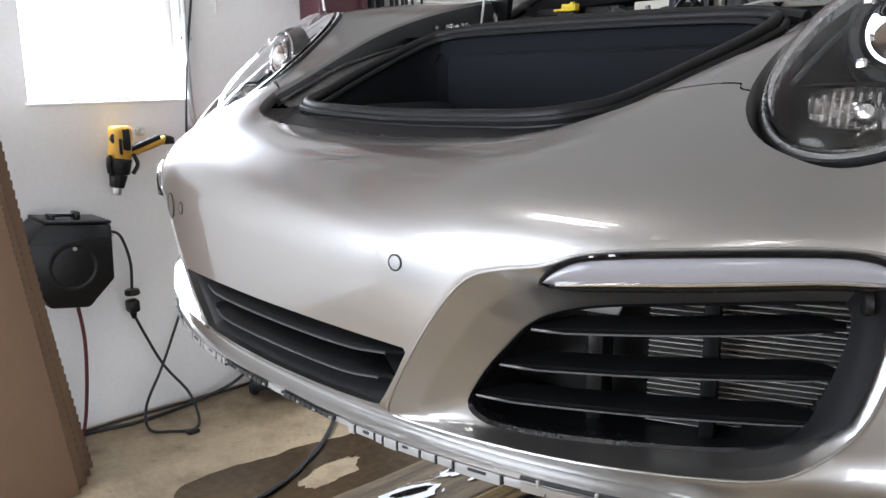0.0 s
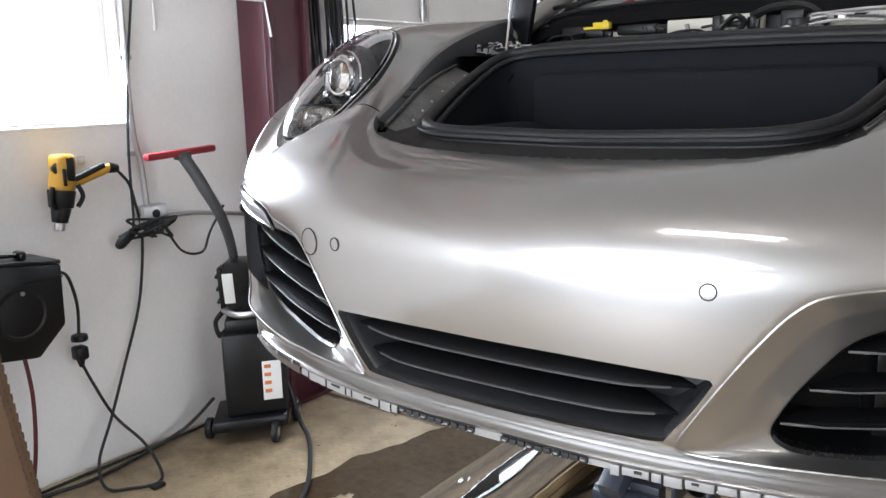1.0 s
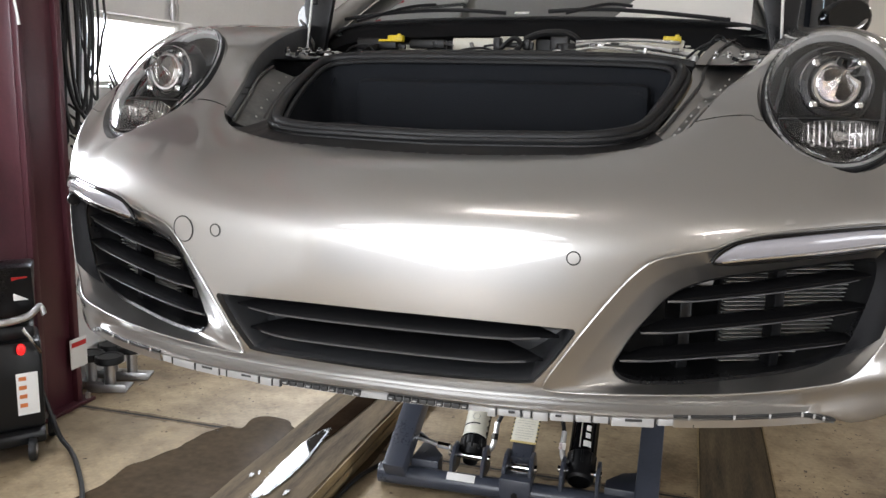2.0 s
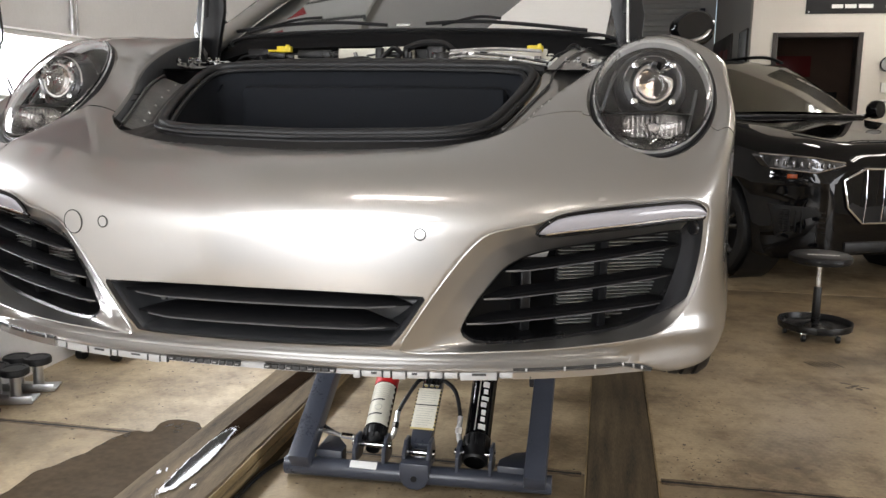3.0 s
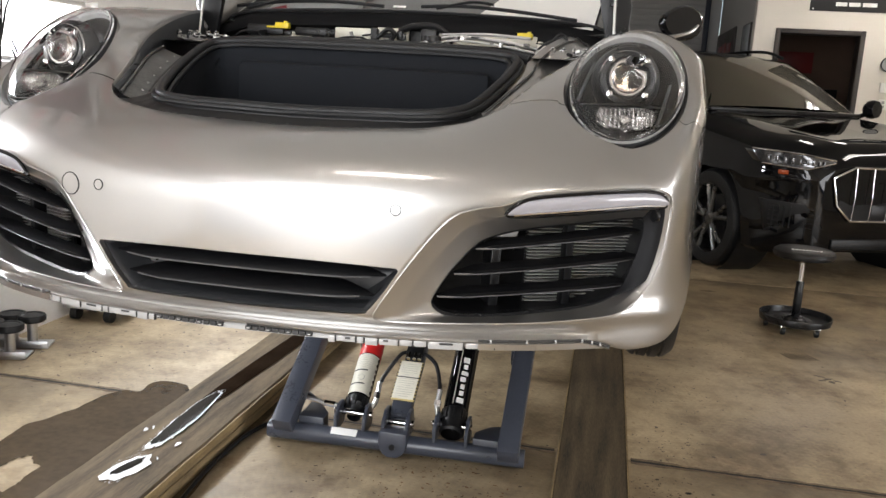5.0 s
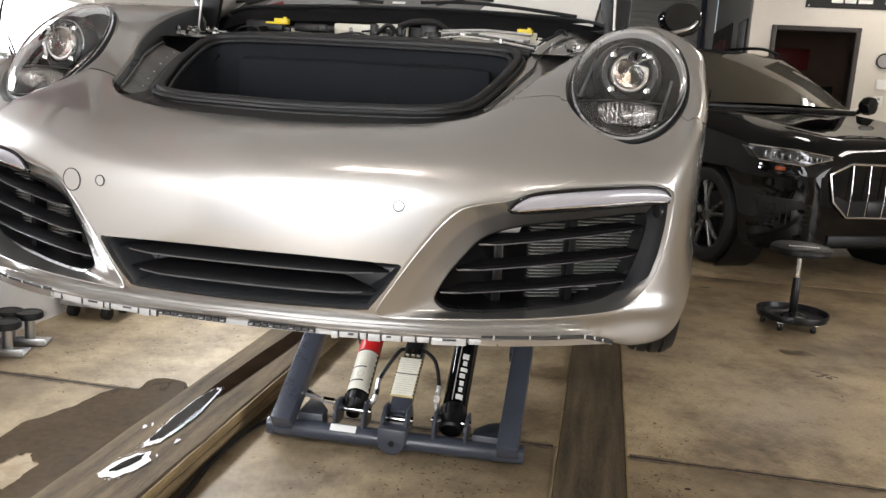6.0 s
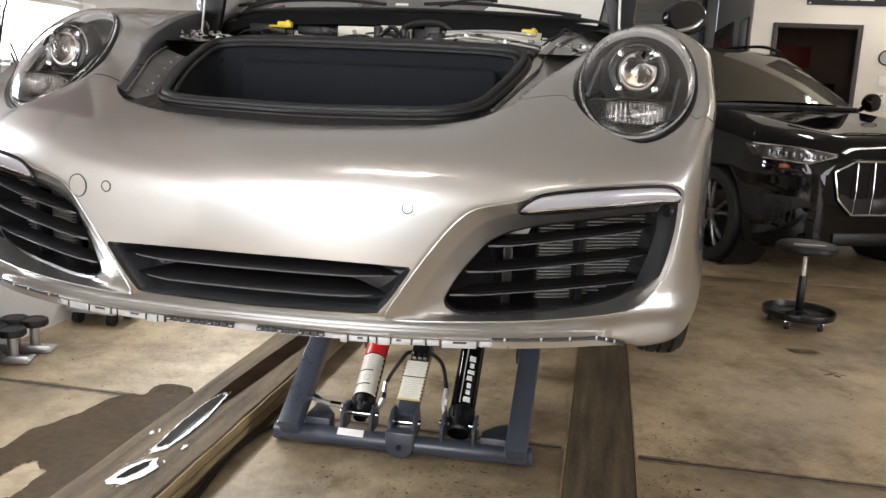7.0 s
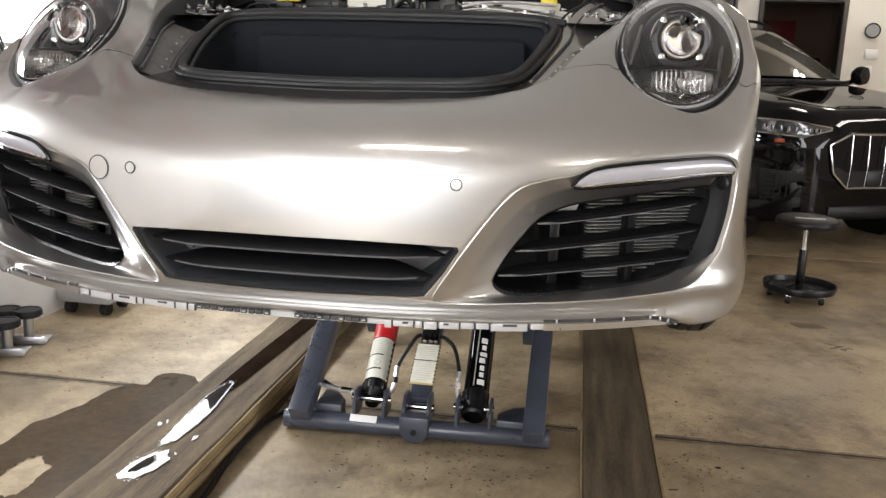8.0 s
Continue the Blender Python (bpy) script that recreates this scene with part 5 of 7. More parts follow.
VENT_TOP = {7: (0.469, 0.065, 1.144), 8: (0.516, 0.083, 1.146), 9: (0.6, 0.124, 1.153), 10: (0.687, 0.184, 1.161), 11: (0.723, 0.217, 1.164), 12: (0.733, 0.226, 1.138)}


def a_mid(inner):
    """The middle line of an intake's surround: it steps out under the day lamp."""
    skin_pts = [skin(*at_xz(*p)) for p in VENT_SKIN]
    ctrl = [VENT_TOP.get(i, tuple(0.55 * s + 0.45 * np.array(b) - np.array([0, 0.004, 0]))) for i, (s, b) in enumerate(zip(skin_pts, VENT_INNER))]
    return bez(ctrl, 4, True)


def car_front():
    lamp_hole = [on_skin(LAMP_C + (p - LAMP_C) * (1.05 + 0.055 * w), LAMP_N) for p, w in zip(lamp_ring(1.0), LAMP_DIP)]
    seam = [at_xz(x, z) for x, z in SEAM]
    edge = [at_xy(*p) for p in bez(HOOD_EDGE, 5)]
    lip = [at_xz(*p) for p in bez(LIP_LINE, 5)]
    vent = bez(VENT_SKIN, 4, True)
    vent_h = [at_xz(*p) for p in vent]

    def grow(loop, by):
        """The loop moved outwards by a small way."""
        loop = np.asarray(loop)
        d = np.roll(loop, -1, 0) - np.roll(loop, 1, 0)
        d = d / np.linalg.norm(d, axis=1)[:, None]
        out = np.stack([-d[:, 1], d[:, 0]], -1)
        if ((loop + 1e-4 * out - loop.mean(0)) ** 2).sum() < ((loop - loop.mean(0)) ** 2).sum():
            out = -out
        return loop + out * by
    vent_w = grow(vent_h, 0.004)
    vent_x = grow(vent_h, 0.011)
    grille = bez(GRILLE[:4], 4).tolist() + bez(GRILLE[4:], 4).tolist()
    grille_h = [at_xz(*p) for p in grille]
    dense = [tuple(p) for p in bez([np.array(s) for s in seam], 5)]
    right = lip + [tuple(p) for p in bez([np.array(lip[-1]), np.array(dense[-1])], 10)][1:-1] + dense[::-1] + edge[::-1][1:]
    outline = right + flip(right)[1:-1]
    inner = bez(VENT_INNER, 4, True)
    mid = a_mid(inner)
    # fine rows of points where the skin turns sharply above the lip
    creases = []
    for z0, z1, half in ((0.9185, 0.9205, 0.62), (0.9225, 0.9245, 0.62), (0.9268, 0.929, 0.60), (0.933, 0.937, 0.235), (0.941, 0.945, 0.225)):
        xs = np.linspace(-half, half, 120)
        creases.append([at_xz(x, z0) for x in xs] + [at_xz(x, z1) for x in xs[::-1]])
    bm = sheet(outline, [vent_w, flip(vent_w.tolist()), whole(grille_h), lamp_hole, flip(lamp_hole)], skin, 0.0095, [vent_x, flip(vent_x.tolist()), *creases])
    # the deep surrounds of the side intakes belong to the same moulding
    a = skin(*np.array(vent_h).T)
    for side in (1, -1):
        rows = [skin(*vent_w.T) * [side, 1, 1], (skin(*grow(vent_h, 0.0012).T) * 0.97 + a * 0.03 + [0, 0.0008, 0]) * [side, 1, 1]]
        for t in (0.02, 0.06, 0.15, 0.25, 0.35, 0.45, 0.5, 0.55, 0.65, 0.75, 0.85, 0.94, 1.0):
            p = a * (1 - 2 * t) + mid * 2 * t if t < 0.5 else mid * (2 - 2 * t) + inner * (2 * t - 1)
            rows.append(p * [side, 1, 1])
        add_loft(bm, rows, closed=True)
    # the lip turns under
    low = skin(*np.array(lip).T)
    for side in (1, -1):
        add_loft(bm, [[(side * x, y + dy, z + dz) for x, y, z in low] for dy, dz in ((0, 0), (0.003, -0.005), (0.012, -0.008), (0.05, -0.006))])
    g = skin(*np.array(grille_h).T)
    ring = np.concatenate([g, (g * [-1, 1, 1])[::-1][1:-1]])
    add_loft(bm, [ring, ring + [0, 0.004, 0], ring * [0.99, 1, 1] + [0, 0.02, 0]], closed=True)
    e = skin(*np.array(edge).T)
    rim = np.concatenate([(e * [-1, 1, 1])[::-1][:-1], e])
    add_loft(bm, [rim, rim + [0, 0.004, -0.003], rim + [0, 0.008, -0.02]])
    bmesh.ops.remove_doubles(bm, verts=bm.verts, dist=2e-5)
    part("bumper_cover", bm, SILVER, car, "silver bumper cover with side intakes", sharp=55)
    # wings
    side_in = [at_xy(*p) for p in bez(HOOD_SIDE, 6)]
    back = [(q, v) for q, v in zip(np.linspace(side_in[-1][0], 1.56, 24)[1:], np.linspace(side_in[-1][1], 0.62, 24)[1:])]
    lowq = at_xz(*SEAM[-1])
    down = [(q, v) for q, v in zip(np.linspace(1.56, lowq[0], 12)[1:-1], np.linspace(0.62, lowq[1], 12)[1:-1])]
    loop = [(q, v + 0.003) for q, v in dense] + down[::-1] + back[::-1] + side_in[::-1][:-1]
    loop = np.array(loop)
    for side in (1, -1):
        bm = sheet(loop, [lamp_hole], lambda q, v, s=side: skin(q, v) * [s, 1, 1], 0.016)
        s = skin(*np.array(side_in).T) * [side, 1, 1]
        add_loft(bm, [s, s + [-0.003 * side, 0, -0.004], s + [-0.010 * side, 0, -0.03]])
        bmesh.ops.remove_doubles(bm, verts=bm.verts, dist=2e-5)
        part("wing", bm, SILVER, car, "silver front wing")
    return lamp_hole


LAMP_HOLE = car_front()


DISH = mat("indicator_reflector", (0.34, 0.33, 0.32), 0.22, 1.0, var=0.3, bump=0.0)
BEZEL = mat("satin_silver_bezel", (0.58, 0.58, 0.57), 0.28, 0.7, var=0.05, bump=0.0)
BOWL = mat("smoked_lamp_bowl", (0.005, 0.005, 0.0055), 0.16, var=0.1, bump=0.0)
# amber and blue noise paints the colour fringes that the lens reflects
LAMP_MIRROR = mat("painted_fringe_mirror", (0.24, 0.17, 0.09), 0.10, 1.0, var=0.5, scale=22, tint=(0.05, 0.08, 0.15), bump=0.0, rough_var=0.04)


def headlamp(side):
    """A laid-back oval lamp: body-coloured seat, gasket, bezel, black bowl, projector, indicator, clear dome."""
    foot = skin(*np.array(LAMP_HOLE).T)
    rim = np.array([p - LAMP_N * (0.004 + 0.003 * w) for p, w in zip(lamp_ring(1.035), LAMP_DIP)])
    sink = np.array([0.0012 * w * np.array(LAMP_N) for w in LAMP_DIP])
    seat = [(foot * (1 - k) + rim * k - sink * math.sin(math.pi * k)) * [side, 1, 1] for k in (0.0, 0.06, 0.2, 0.4, 0.6, 0.8, 1.0)]
    seat += [lamp_ring(1.02, -0.014, side=side)]
    ob = part("headlamp", loft(seat, closed=True), SILVER, car, "oval clear headlamp with chrome projector")

    def v3(p):
        return Vector((side * p[0], p[1], p[2]))
    n, r, u, c = v3(LAMP_N), v3(LAMP_R), v3(LAMP_U), v3(LAMP_C)

    def ring(k, lift):
        return lamp_ring(k, lift, side=side)
    part("gasket", loft([ring(1.03, -0.012), ring(1.022, 0.001), ring(1.010, 0.003), ring(1.002, -0.004)], closed=True), RUBBER, ob)
    part("bezel", loft([ring(1.006, 0.000), ring(0.998, 0.004), ring(0.935, 0.000), ring(0.93, -0.006), ring(0.925, -0.02)], closed=True), BEZEL, ob, "satin silver inner bezel")
    bowl = [ring(0.92, -0.012), ring(0.90, -0.045), ring(0.80, -0.085), ring(0.5, -0.12), ring(0.02, -0.13)]
    part("bowl", loft(bowl, closed=True), BOWL, ob, "dark satin lamp bowl")
    face = v3((0.10, -0.985, 0.14)).normalized()
    fr = face.cross(Vector((0, 0, 1))).normalized()
    fu = fr.cross(face)
    pc = v3((0.652, 0.425, 1.397))
    part("projector_shroud", spin([(0.0714, -0.0420), (0.0655, -0.0168), (0.0504, -0.0034), (0.0454, -0.0017)], pc, face, 44), SATIN_BLACK, ob)
    part("shroud_ring", spin([(0.0563, -0.0106), (0.0581, -0.0070), (0.0563, -0.0035), (0.0537, -0.0070)], pc, face, 44), CHROME, ob)
    part("projector_ring", spin([(0.0392, -0.0148), (0.0400, 0.0000), (0.0370, 0.0044), (0.0333, 0.0044), (0.0311, -0.0015), (0.0303, -0.0222)], pc, face, 44), CHROME, ob)
    part("projector_mirror", spin([(0.0303, -0.0074), (0.0266, -0.0259), (0.0163, -0.0407), (0.0007, -0.0458)], pc, face, 44), LAMP_MIRROR, ob)
    part("projector_lens", spin([(0.0007, -0.0089), (0.0296, -0.0089), (0.0303, -0.0030), (0.0274, 0.0059), (0.0215, 0.0118), (0.0118, 0.0163), (0.0007, 0.0178)], pc, face, 44), GLASS, ob, "glass projector lens")
    for sx, sy in ((1, 1), (1, -1), (-1, 1), (-1, -1)):
        q = pc + fr * 0.036 * sx + fu * 0.035 * sy + face * 0.004
        part("led_module", box(q, (0.013, 0.012, 0.012), 0.003, face.to_track_quat("Y", "Z").to_matrix().to_4x4()), CHROME, ob)
    # indicator below: a shallow chrome dish with ribs and a bulb
    ic = v3((0.652, 0.345, 1.318))
    fi = v3((0.12, -0.95, 0.28)).normalized()
    ir = fi.cross(Vector((0, 0, 1))).normalized()
    iu = ir.cross(fi)
    loop = [(0.056 * math.copysign(abs(math.cos(a)) ** 0.6, math.cos(a)), 0.004 + (0.016 if math.sin(a) > 0 else 0.027) * math.copysign(abs(math.sin(a)) ** 0.8, math.sin(a))) for a in np.linspace(0, 2 * math.pi, 49)[:-1]]
    rows = [[ic + ir * (x * k) + iu * (y * k) - fi * d for x, y in loop] for k, d in ((1.04, -0.003), (1.0, 0.0), (0.97, 0.010), (0.6, 0.024), (0.02, 0.028))]
    dish = part("indicator", loft(rows, closed=True), DISH, ob, "ribbed chrome indicator")
    for i in range(13):
        x = -0.054 + 0.009 * i
        lo = min((y for lx, y in loop if abs(lx - x) < 0.008), default=-0.01)
        hi = max((y for lx, y in loop if abs(lx - x) < 0.008), default=0.01)
        part("rib", tube([ic + ir * x + iu * (hi - 0.002) - fi * 0.006, ic + ir * x + iu * (lo + 0.002) - fi * 0.006], 0.0018, 6), DISH, dish)
    part("bulb", spin([(0.013, -0.012), (0.0135, 0.0), (0.011, 0.004), (0.008, 0.001), (0.001, 0.002)], ic - iu * 0.004, fi, 24), DISH, dish)
    for x0 in (-0.085, 0.082):
        q = c + r * x0 - u * 0.01 - n * 0.02
        part("inner_fin", tube(bez([q - u * 0.07, q + u * 0.0 + n * 0.005, q + u * 0.08], 5), 0.0035, 8), TRAY_GREY, ob)
    shelf = [[ic + ir * x + iu * 0.026 + fi * (0.006 - 0.10 * (x / 0.1) ** 2 * 0.3) for x in np.linspace(-0.085, 0.085, 13)], [ic + ir * x + iu * 0.040 - fi * 0.06 for x in np.linspace(-0.085, 0.085, 13)]]
    part("bowl_shelf", loft(shelf), SATIN_BLACK, ob)
    dome = [ring(0.985, 0.006), ring(0.95, 0.013), ring(0.86, 0.026), ring(0.70, 0.037), ring(0.50, 0.044), ring(0.25, 0.048), ring(0.02, 0.049)]
    lens = part("lens_cover", loft(dome, closed=True), COVER, ob, "clear lens cover")
    sol = lens.modifiers.new("thickness", "SOLIDIFY")
    sol.thickness = 0.003
    lens.visible_shadow = False
    return ob


for _s in (1, -1):
    headlamp(_s)


def boot():
    loop = bez(whole(SEAL), 5, True)
    seal = part("boot_seal", tube(loop, 0.010, 10, True), RUBBER, car, "black rubber boot seal with a double ridge")
    c = loop.mean(0)
    part("seal_ridge", tube((loop - c) * [1.030, 1.040, 1.0] + c + [0, 0, -0.007], 0.0065, 8, True), RUBBER, seal)
    part("seal_ridge", tube((loop - c) * [0.962, 0.957, 1.0] + c + [0, 0, -0.010], 0.006, 8, True), RUBBER, seal)
    out = (loop - c) * [1.035, 1.045, 1.0] + c
    part("seal_flange", loft([out + [0, 0, -0.004], out + [0, 0, -0.016], loop + [0, 0, -0.016]], closed=True), RUBBER, car)
    rows = []
    for k, dz, flat in ((1.0, 0.0, 0), (0.975, -0.02, 0.0), (0.955, -0.06, 0.2), (0.93, -0.2, 0.7), (0.90, -0.36, 1.0), (0.5, -0.37, 1.0), (0.01, -0.372, 1.0)):
        p = (loop - c) * [k, k, 1] + c
        z = p[:, 2] * (1 - flat) + 1.33 * flat
        rows.append(np.stack([p[:, 0], p[:, 1], z + dz], -1))
    liner = part("boot_liner", loft(rows, closed=True), CARPET, car, "black lined front boot")
    part("liner_ledge", box((0.02, 0.632, 1.315), (0.64, 0.05, 0.16), 0.02), CARPET, liner)
    part("liner_bin", box((-0.30, 0.50, 1.16), (0.13, 0.26, 0.28), 0.05, segments=4), CARPET, liner)
    part("liner_ledge", box((0.05, 0.625, 1.20), (0.62, 0.07, 0.05), 0.015), CARPET, liner)


boot()


def front_point(x, z, out=0.0):
    """A point of the skin seen at x and z from the front, moved out along the normal."""
    q, v = at_xz(x, z)
    p = skin(q, v)
    n = np.cross(skin(q + 1e-3, v) - p, skin(q, v + 1e-3) - p)
    n = n / np.linalg.norm(n)
    if n[1] > 0:
        n = -n
    return p + n * out


DARK_GAP = mat("dark_shut_line", (0.02, 0.02, 0.02), 0.6, var=0.1, bump=0)

# parking sensors and the towing eye cap
def skin_ring(x, z, r, out, n=48):
    """A circle on the skin round the point seen at x and z from the front."""
    q, v = at_xz(x, z)
    p, e = skin(q, v), 2e-3
    j = np.stack([(skin(q + e, v) - skin(q - e, v)) / (2 * e), (skin(q, v + e) - skin(q, v - e)) / (2 * e)], 1)
    way = np.cross(j[:, 0], j[:, 1])
    way = way / np.linalg.norm(way) * (-1 if way[1] > 0 else 1)
    side = j[:, 0] / np.linalg.norm(j[:, 0])
    up = np.cross(way, side)
    ring = []
    for a in np.linspace(0, 2 * math.pi, n + 1)[:-1]:
        dq, dv = np.linalg.lstsq(j, r * (math.cos(a) * side + math.sin(a) * up), rcond=None)[0]
        ring.append(skin(q + dq, v + dv) + way * out)
    return ring


for _x, _z, _r, _nm in ((0.280, 1.147, 0.0092, "parking_sensor"), (-0.283, 1.147, 0.0095, "parking_sensor"), (-0.349, 1.143, 0.0205, "tow_eye_cap")):
    _cap = part(_nm, loft([skin_ring(_x, _z, _r * k, 0.0010) for k in (1.0, 0.75, 0.5, 0.25, 0.02)], closed=True), SILVER, car)
    part("cap_gap", tube(skin_ring(_x, _z, _r, 0.0009), 0.0010, 8, True), DARK_GAP, _cap)


# lighter grey that paints the highlight along the black slats' front edges
EDGE_HIGHLIGHT = mat("grey_edge_highlight", (0.07, 0.07, 0.072), 0.4, var=0.2, fine=200, bump=0.02)


def front_grille():
    """The middle intake: satin black tray with two wing-shaped slats."""
    g = [front_point(x, z) for x, z in bez(GRILLE[:4], 4).tolist() + bez(GRILLE[4:], 4).tolist()]
    g = np.array(g)
    ring = np.concatenate([g, (g * [-1, 1, 1])[::-1][1:-1]])
    c = np.array([0, 0, 1.0])
    tray = [ring * [0.992, 1, 1] + [0, 0.012, 0], (ring - c) * [0.965, 1, 0.90] + c + [0, 0.02, 0], (ring - c) * [0.95, 1, 0.84] + c + [0, 0.075, 0], (ring - c) * [0.9, 1, 0.5] + c + [0, 0.088, 0], (ring - c) * [0.01, 1, 0.01] + c + [0, 0.092, 0]]
    base = part("middle_intake", loft(tray, closed=True), TRAY_GREY, car, "satin black middle intake tray")
    for z0, half in ((1.024, 0.262), (0.986, 0.240)):
        rows = []
        for x in np.linspace(-half, half, 41):
            k = abs(x) / half
            taper = max(0.03, (1 - k ** 7) ** 0.8 * (1 - 0.55 * max(0, (k - 0.72) / 0.28)))
            p = front_point(x, z0)
            y = p[1] + 0.008 + 0.016 * (1 - taper)
            d, h = 0.052 * taper, 0.008 * taper + 0.0015
            rows.append([(x, y, z0 - h * 0.4), (x, y + 0.003, z0 + h * 0.45), (x, y + d * 0.5, z0 + h + 0.007 * taper), (x, y + d, z0 + h + 0.011 * taper), (x, y + d, z0 - 0.002), (x, y + d * 0.4, z0 - h * 0.9)])
        blade = part("slat", loft(rows, closed=True, cap=True), GLOSS_FREE, base, sharp=80)
        part("slat_edge", tube([np.array(r[0]) + [0, -0.0006, 0] for r in rows[2:-2]], 0.0017, 6), EDGE_HIGHLIGHT, blade, "lighter strip painted as a front edge highlight")
    part("peg_hole", cyl(front_point(-0.205, 1.006) + np.array([0, 0.055, 0]), front_point(-0.205, 1.006) + np.array([0, 0.068, 0]), 0.006), DARK_GAP, base)


front_grille()


DULL_STEEL = mat("tarnished_steel", (0.16, 0.155, 0.15), 0.5, 0.6, var=0.2, bump=0.05)
FIN = mat("dull_radiator_metal", (0.5, 0.5, 0.48), 0.45, 0.6, var=0.15, bump=0.05)


def side_intake(s):
    """Black duct with three slats, radiator fins and an upright strut."""
    inner = bez(VENT_INNER, 4, True)
    c = inner.mean(0)
    a, b = np.array([0.34, 0.054, 0.0]), np.array([0.72, 0.224, 0.0])
    along = (b - a) / np.linalg.norm(b - a)
    back = np.array([-along[1], along[0], 0.0])

    def m(p):
        return np.asarray(p, float) * [s, 1, 1]
    rows = [inner, inner + back * 0.004, (inner - c) * [0.99, 0.99, 0.97] + c + back * 0.02, (inner - c) * [0.99, 0.99, 0.97] + c + back * 0.15, (inner - c) * 0.01 + c + back * 0.155]
    duct = part("side_intake", loft([m(r) for r in rows], closed=True), BLACK_PLASTIC, car, "black side intake with slats")
    frame = [inner - back * 0.002, (inner - c) * [0.985, 0.985, 0.955] + c + back * 0.002, (inner - c) * [0.98, 0.98, 0.945] + c + back * 0.02]
    part("intake_frame", loft([m(r) for r in frame], closed=True), SATIN_BLACK, duct, "satin black intake frame")
    for z0, z1, t0, t1 in ((1.077, 1.113, 0.19, 0.955), (1.030, 1.064, 0.10, 0.965), (0.988, 1.014, 0.03, 0.94)):
        sec = []
        for k in np.linspace(0, 1, 17):
            t = t0 + (t1 - t0) * k
            p = a + (b - a) * t
            z = z0 + (z1 - z0) * k
            taper = min(1.0, 0.25 + 6 * k, 0.3 + 8 * (1 - k))
            h, d = 0.0052 * taper, 0.030 * taper
            o = p + back * (0.008 - 0.01 * math.sin(math.pi * k))
            sec.append([m((*(o + back * 0.0)[:2], z - h)), m((*(o - back * 0.002)[:2], z + h * 0.3)), m((*(o + back * 0.006)[:2], z + h)), m((*(o + back * d)[:2], z + h + 0.003 * taper)), m((*(o + back * d)[:2], z - h * 0.5 + 0.002 * taper)), m((*(o + back * 0.01)[:2], z - h * 1.1))])
        blade = part("slat", loft(sec, closed=True, cap=True), GLOSS_FREE, duct, sharp=80)
        part("slat_edge", tube([np.array(r[0]) + [0, -0.0008, 0] for r in sec[1:-1]], [0.0014 - 0.0005 * i / 14 for i in range(15)], 6), EDGE_HIGHLIGHT, blade, "lighter strip painted as a front edge highlight")
        part("slat_pin", tube([np.array(sec[0][0]), np.array(sec[1][0]), np.array(sec[2][0])], [0.0018, 0.0022, 0.001], 8), DULL_STEEL, blade)
    # radiator core behind
    bm = bmesh.new()
    turn = Matrix.Rotation(math.atan2(along[1], along[0] * s), 4, "Z")
    mid = m(a + (b - a) * 0.75 + back * 0.075)
    wide = 0.225
    for k in range(29):
        add_box(bm, (mid[0], mid[1], 0.950 + 0.0064 * k), (wide, 0.012, 0.0012), 0, turn)
    rad = part("radiator", bm, FIN, duct, "bare aluminium radiator fins")
    tagged(rad, kind="stuff")
    pp = m(a + (b - a) * 0.75 + back * 0.09)
    part("radiator_back", box((pp[0], pp[1], 1.03), (wide, 0.006, 0.19), 0, turn), BLACK_PLASTIC, rad)
    q = m(a + (b - a) * 0.65 + back * 0.05)
    part("strut", box((q[0], q[1], 1.03), (0.017, 0.03, 0.19), 0.004, turn), GLOSS_FREE, duct)
    q = m(a + (b - a) * 0.33 + back * 0.10)
    part("duct_wall", box((q[0], q[1], 1.025), (0.02, 0.06, 0.17), 0.004, turn), BLACK_PLASTIC, duct)
    part("duct_flap", prism([m(a + (b - a) * t + back * 0.05 + np.array([0, 0, z])) for t, z in ((0.24, 1.092), (0.36, 1.106), (0.42, 1.108), (0.40, 1.090))], (0, 0.004, 0)), SILVER_RAW, duct)
    # outer flap with its sensor
    skin_pts = np.array([skin(*at_xz(*p)) for p in bez(VENT_SKIN, 4, True)])
    mids = a_mid(inner)
    ks = np.arange(44, 64)
    pa, pb, pc = skin_pts[ks], mids[ks], inner[ks]
    off = np.array([-0.007, -0.014, 0])
    fl = [pa * 0.75 + pb * 0.25 + off, pa * 0.4 + pb * 0.6 + off, pb + off, pb * 0.5 + pc * 0.5 + off, pc + off]
    ease = np.clip((ks - 57) / 6.0, 0, 1)[:, None]
    fl = [r * (1 - ease) + fl[-1] * ease for r in fl]
    flap = part("intake_flap", loft([m(r) for r in np.array(fl)]), FLAP_GREY, duct, "satin black outer flap")
    e = m(fl[2][3])
    part("flap_sensor", cyl(e + m((0.0, -0.002, 0.0)), e + m((-0.006, -0.006, 0.0)), 0.012, None, 20, 0.001), BLACK_PLASTIC, flap)
    part("surround_edge", tube([m(p) for p in skin_pts + [0, -0.0006, 0]], 0.0019, 8, True), SILVER, duct, "rolled silver edge")
    # day lamp above the slats
    top = [np.array(front_point(x, z, -0.002)) for x, z in bez([(0.463, 1.148), (0.478, 1.164), (0.51, 1.178), (0.60, 1.188), (0.69, 1.192), (0.728, 1.187), (0.742, 1.174)], 5)]
    low = bez([(0.463, 0.057, 1.144), (0.486, 0.065, 1.144), (0.516, 0.077, 1.146), (0.6, 0.118, 1.153), (0.686, 0.178, 1.160), (0.722, 0.208, 1.160), (0.741, 0.228, 1.161)], 5)
    top = np.array(top)
    bulge = np.array([0.004, -0.008, 0.003])
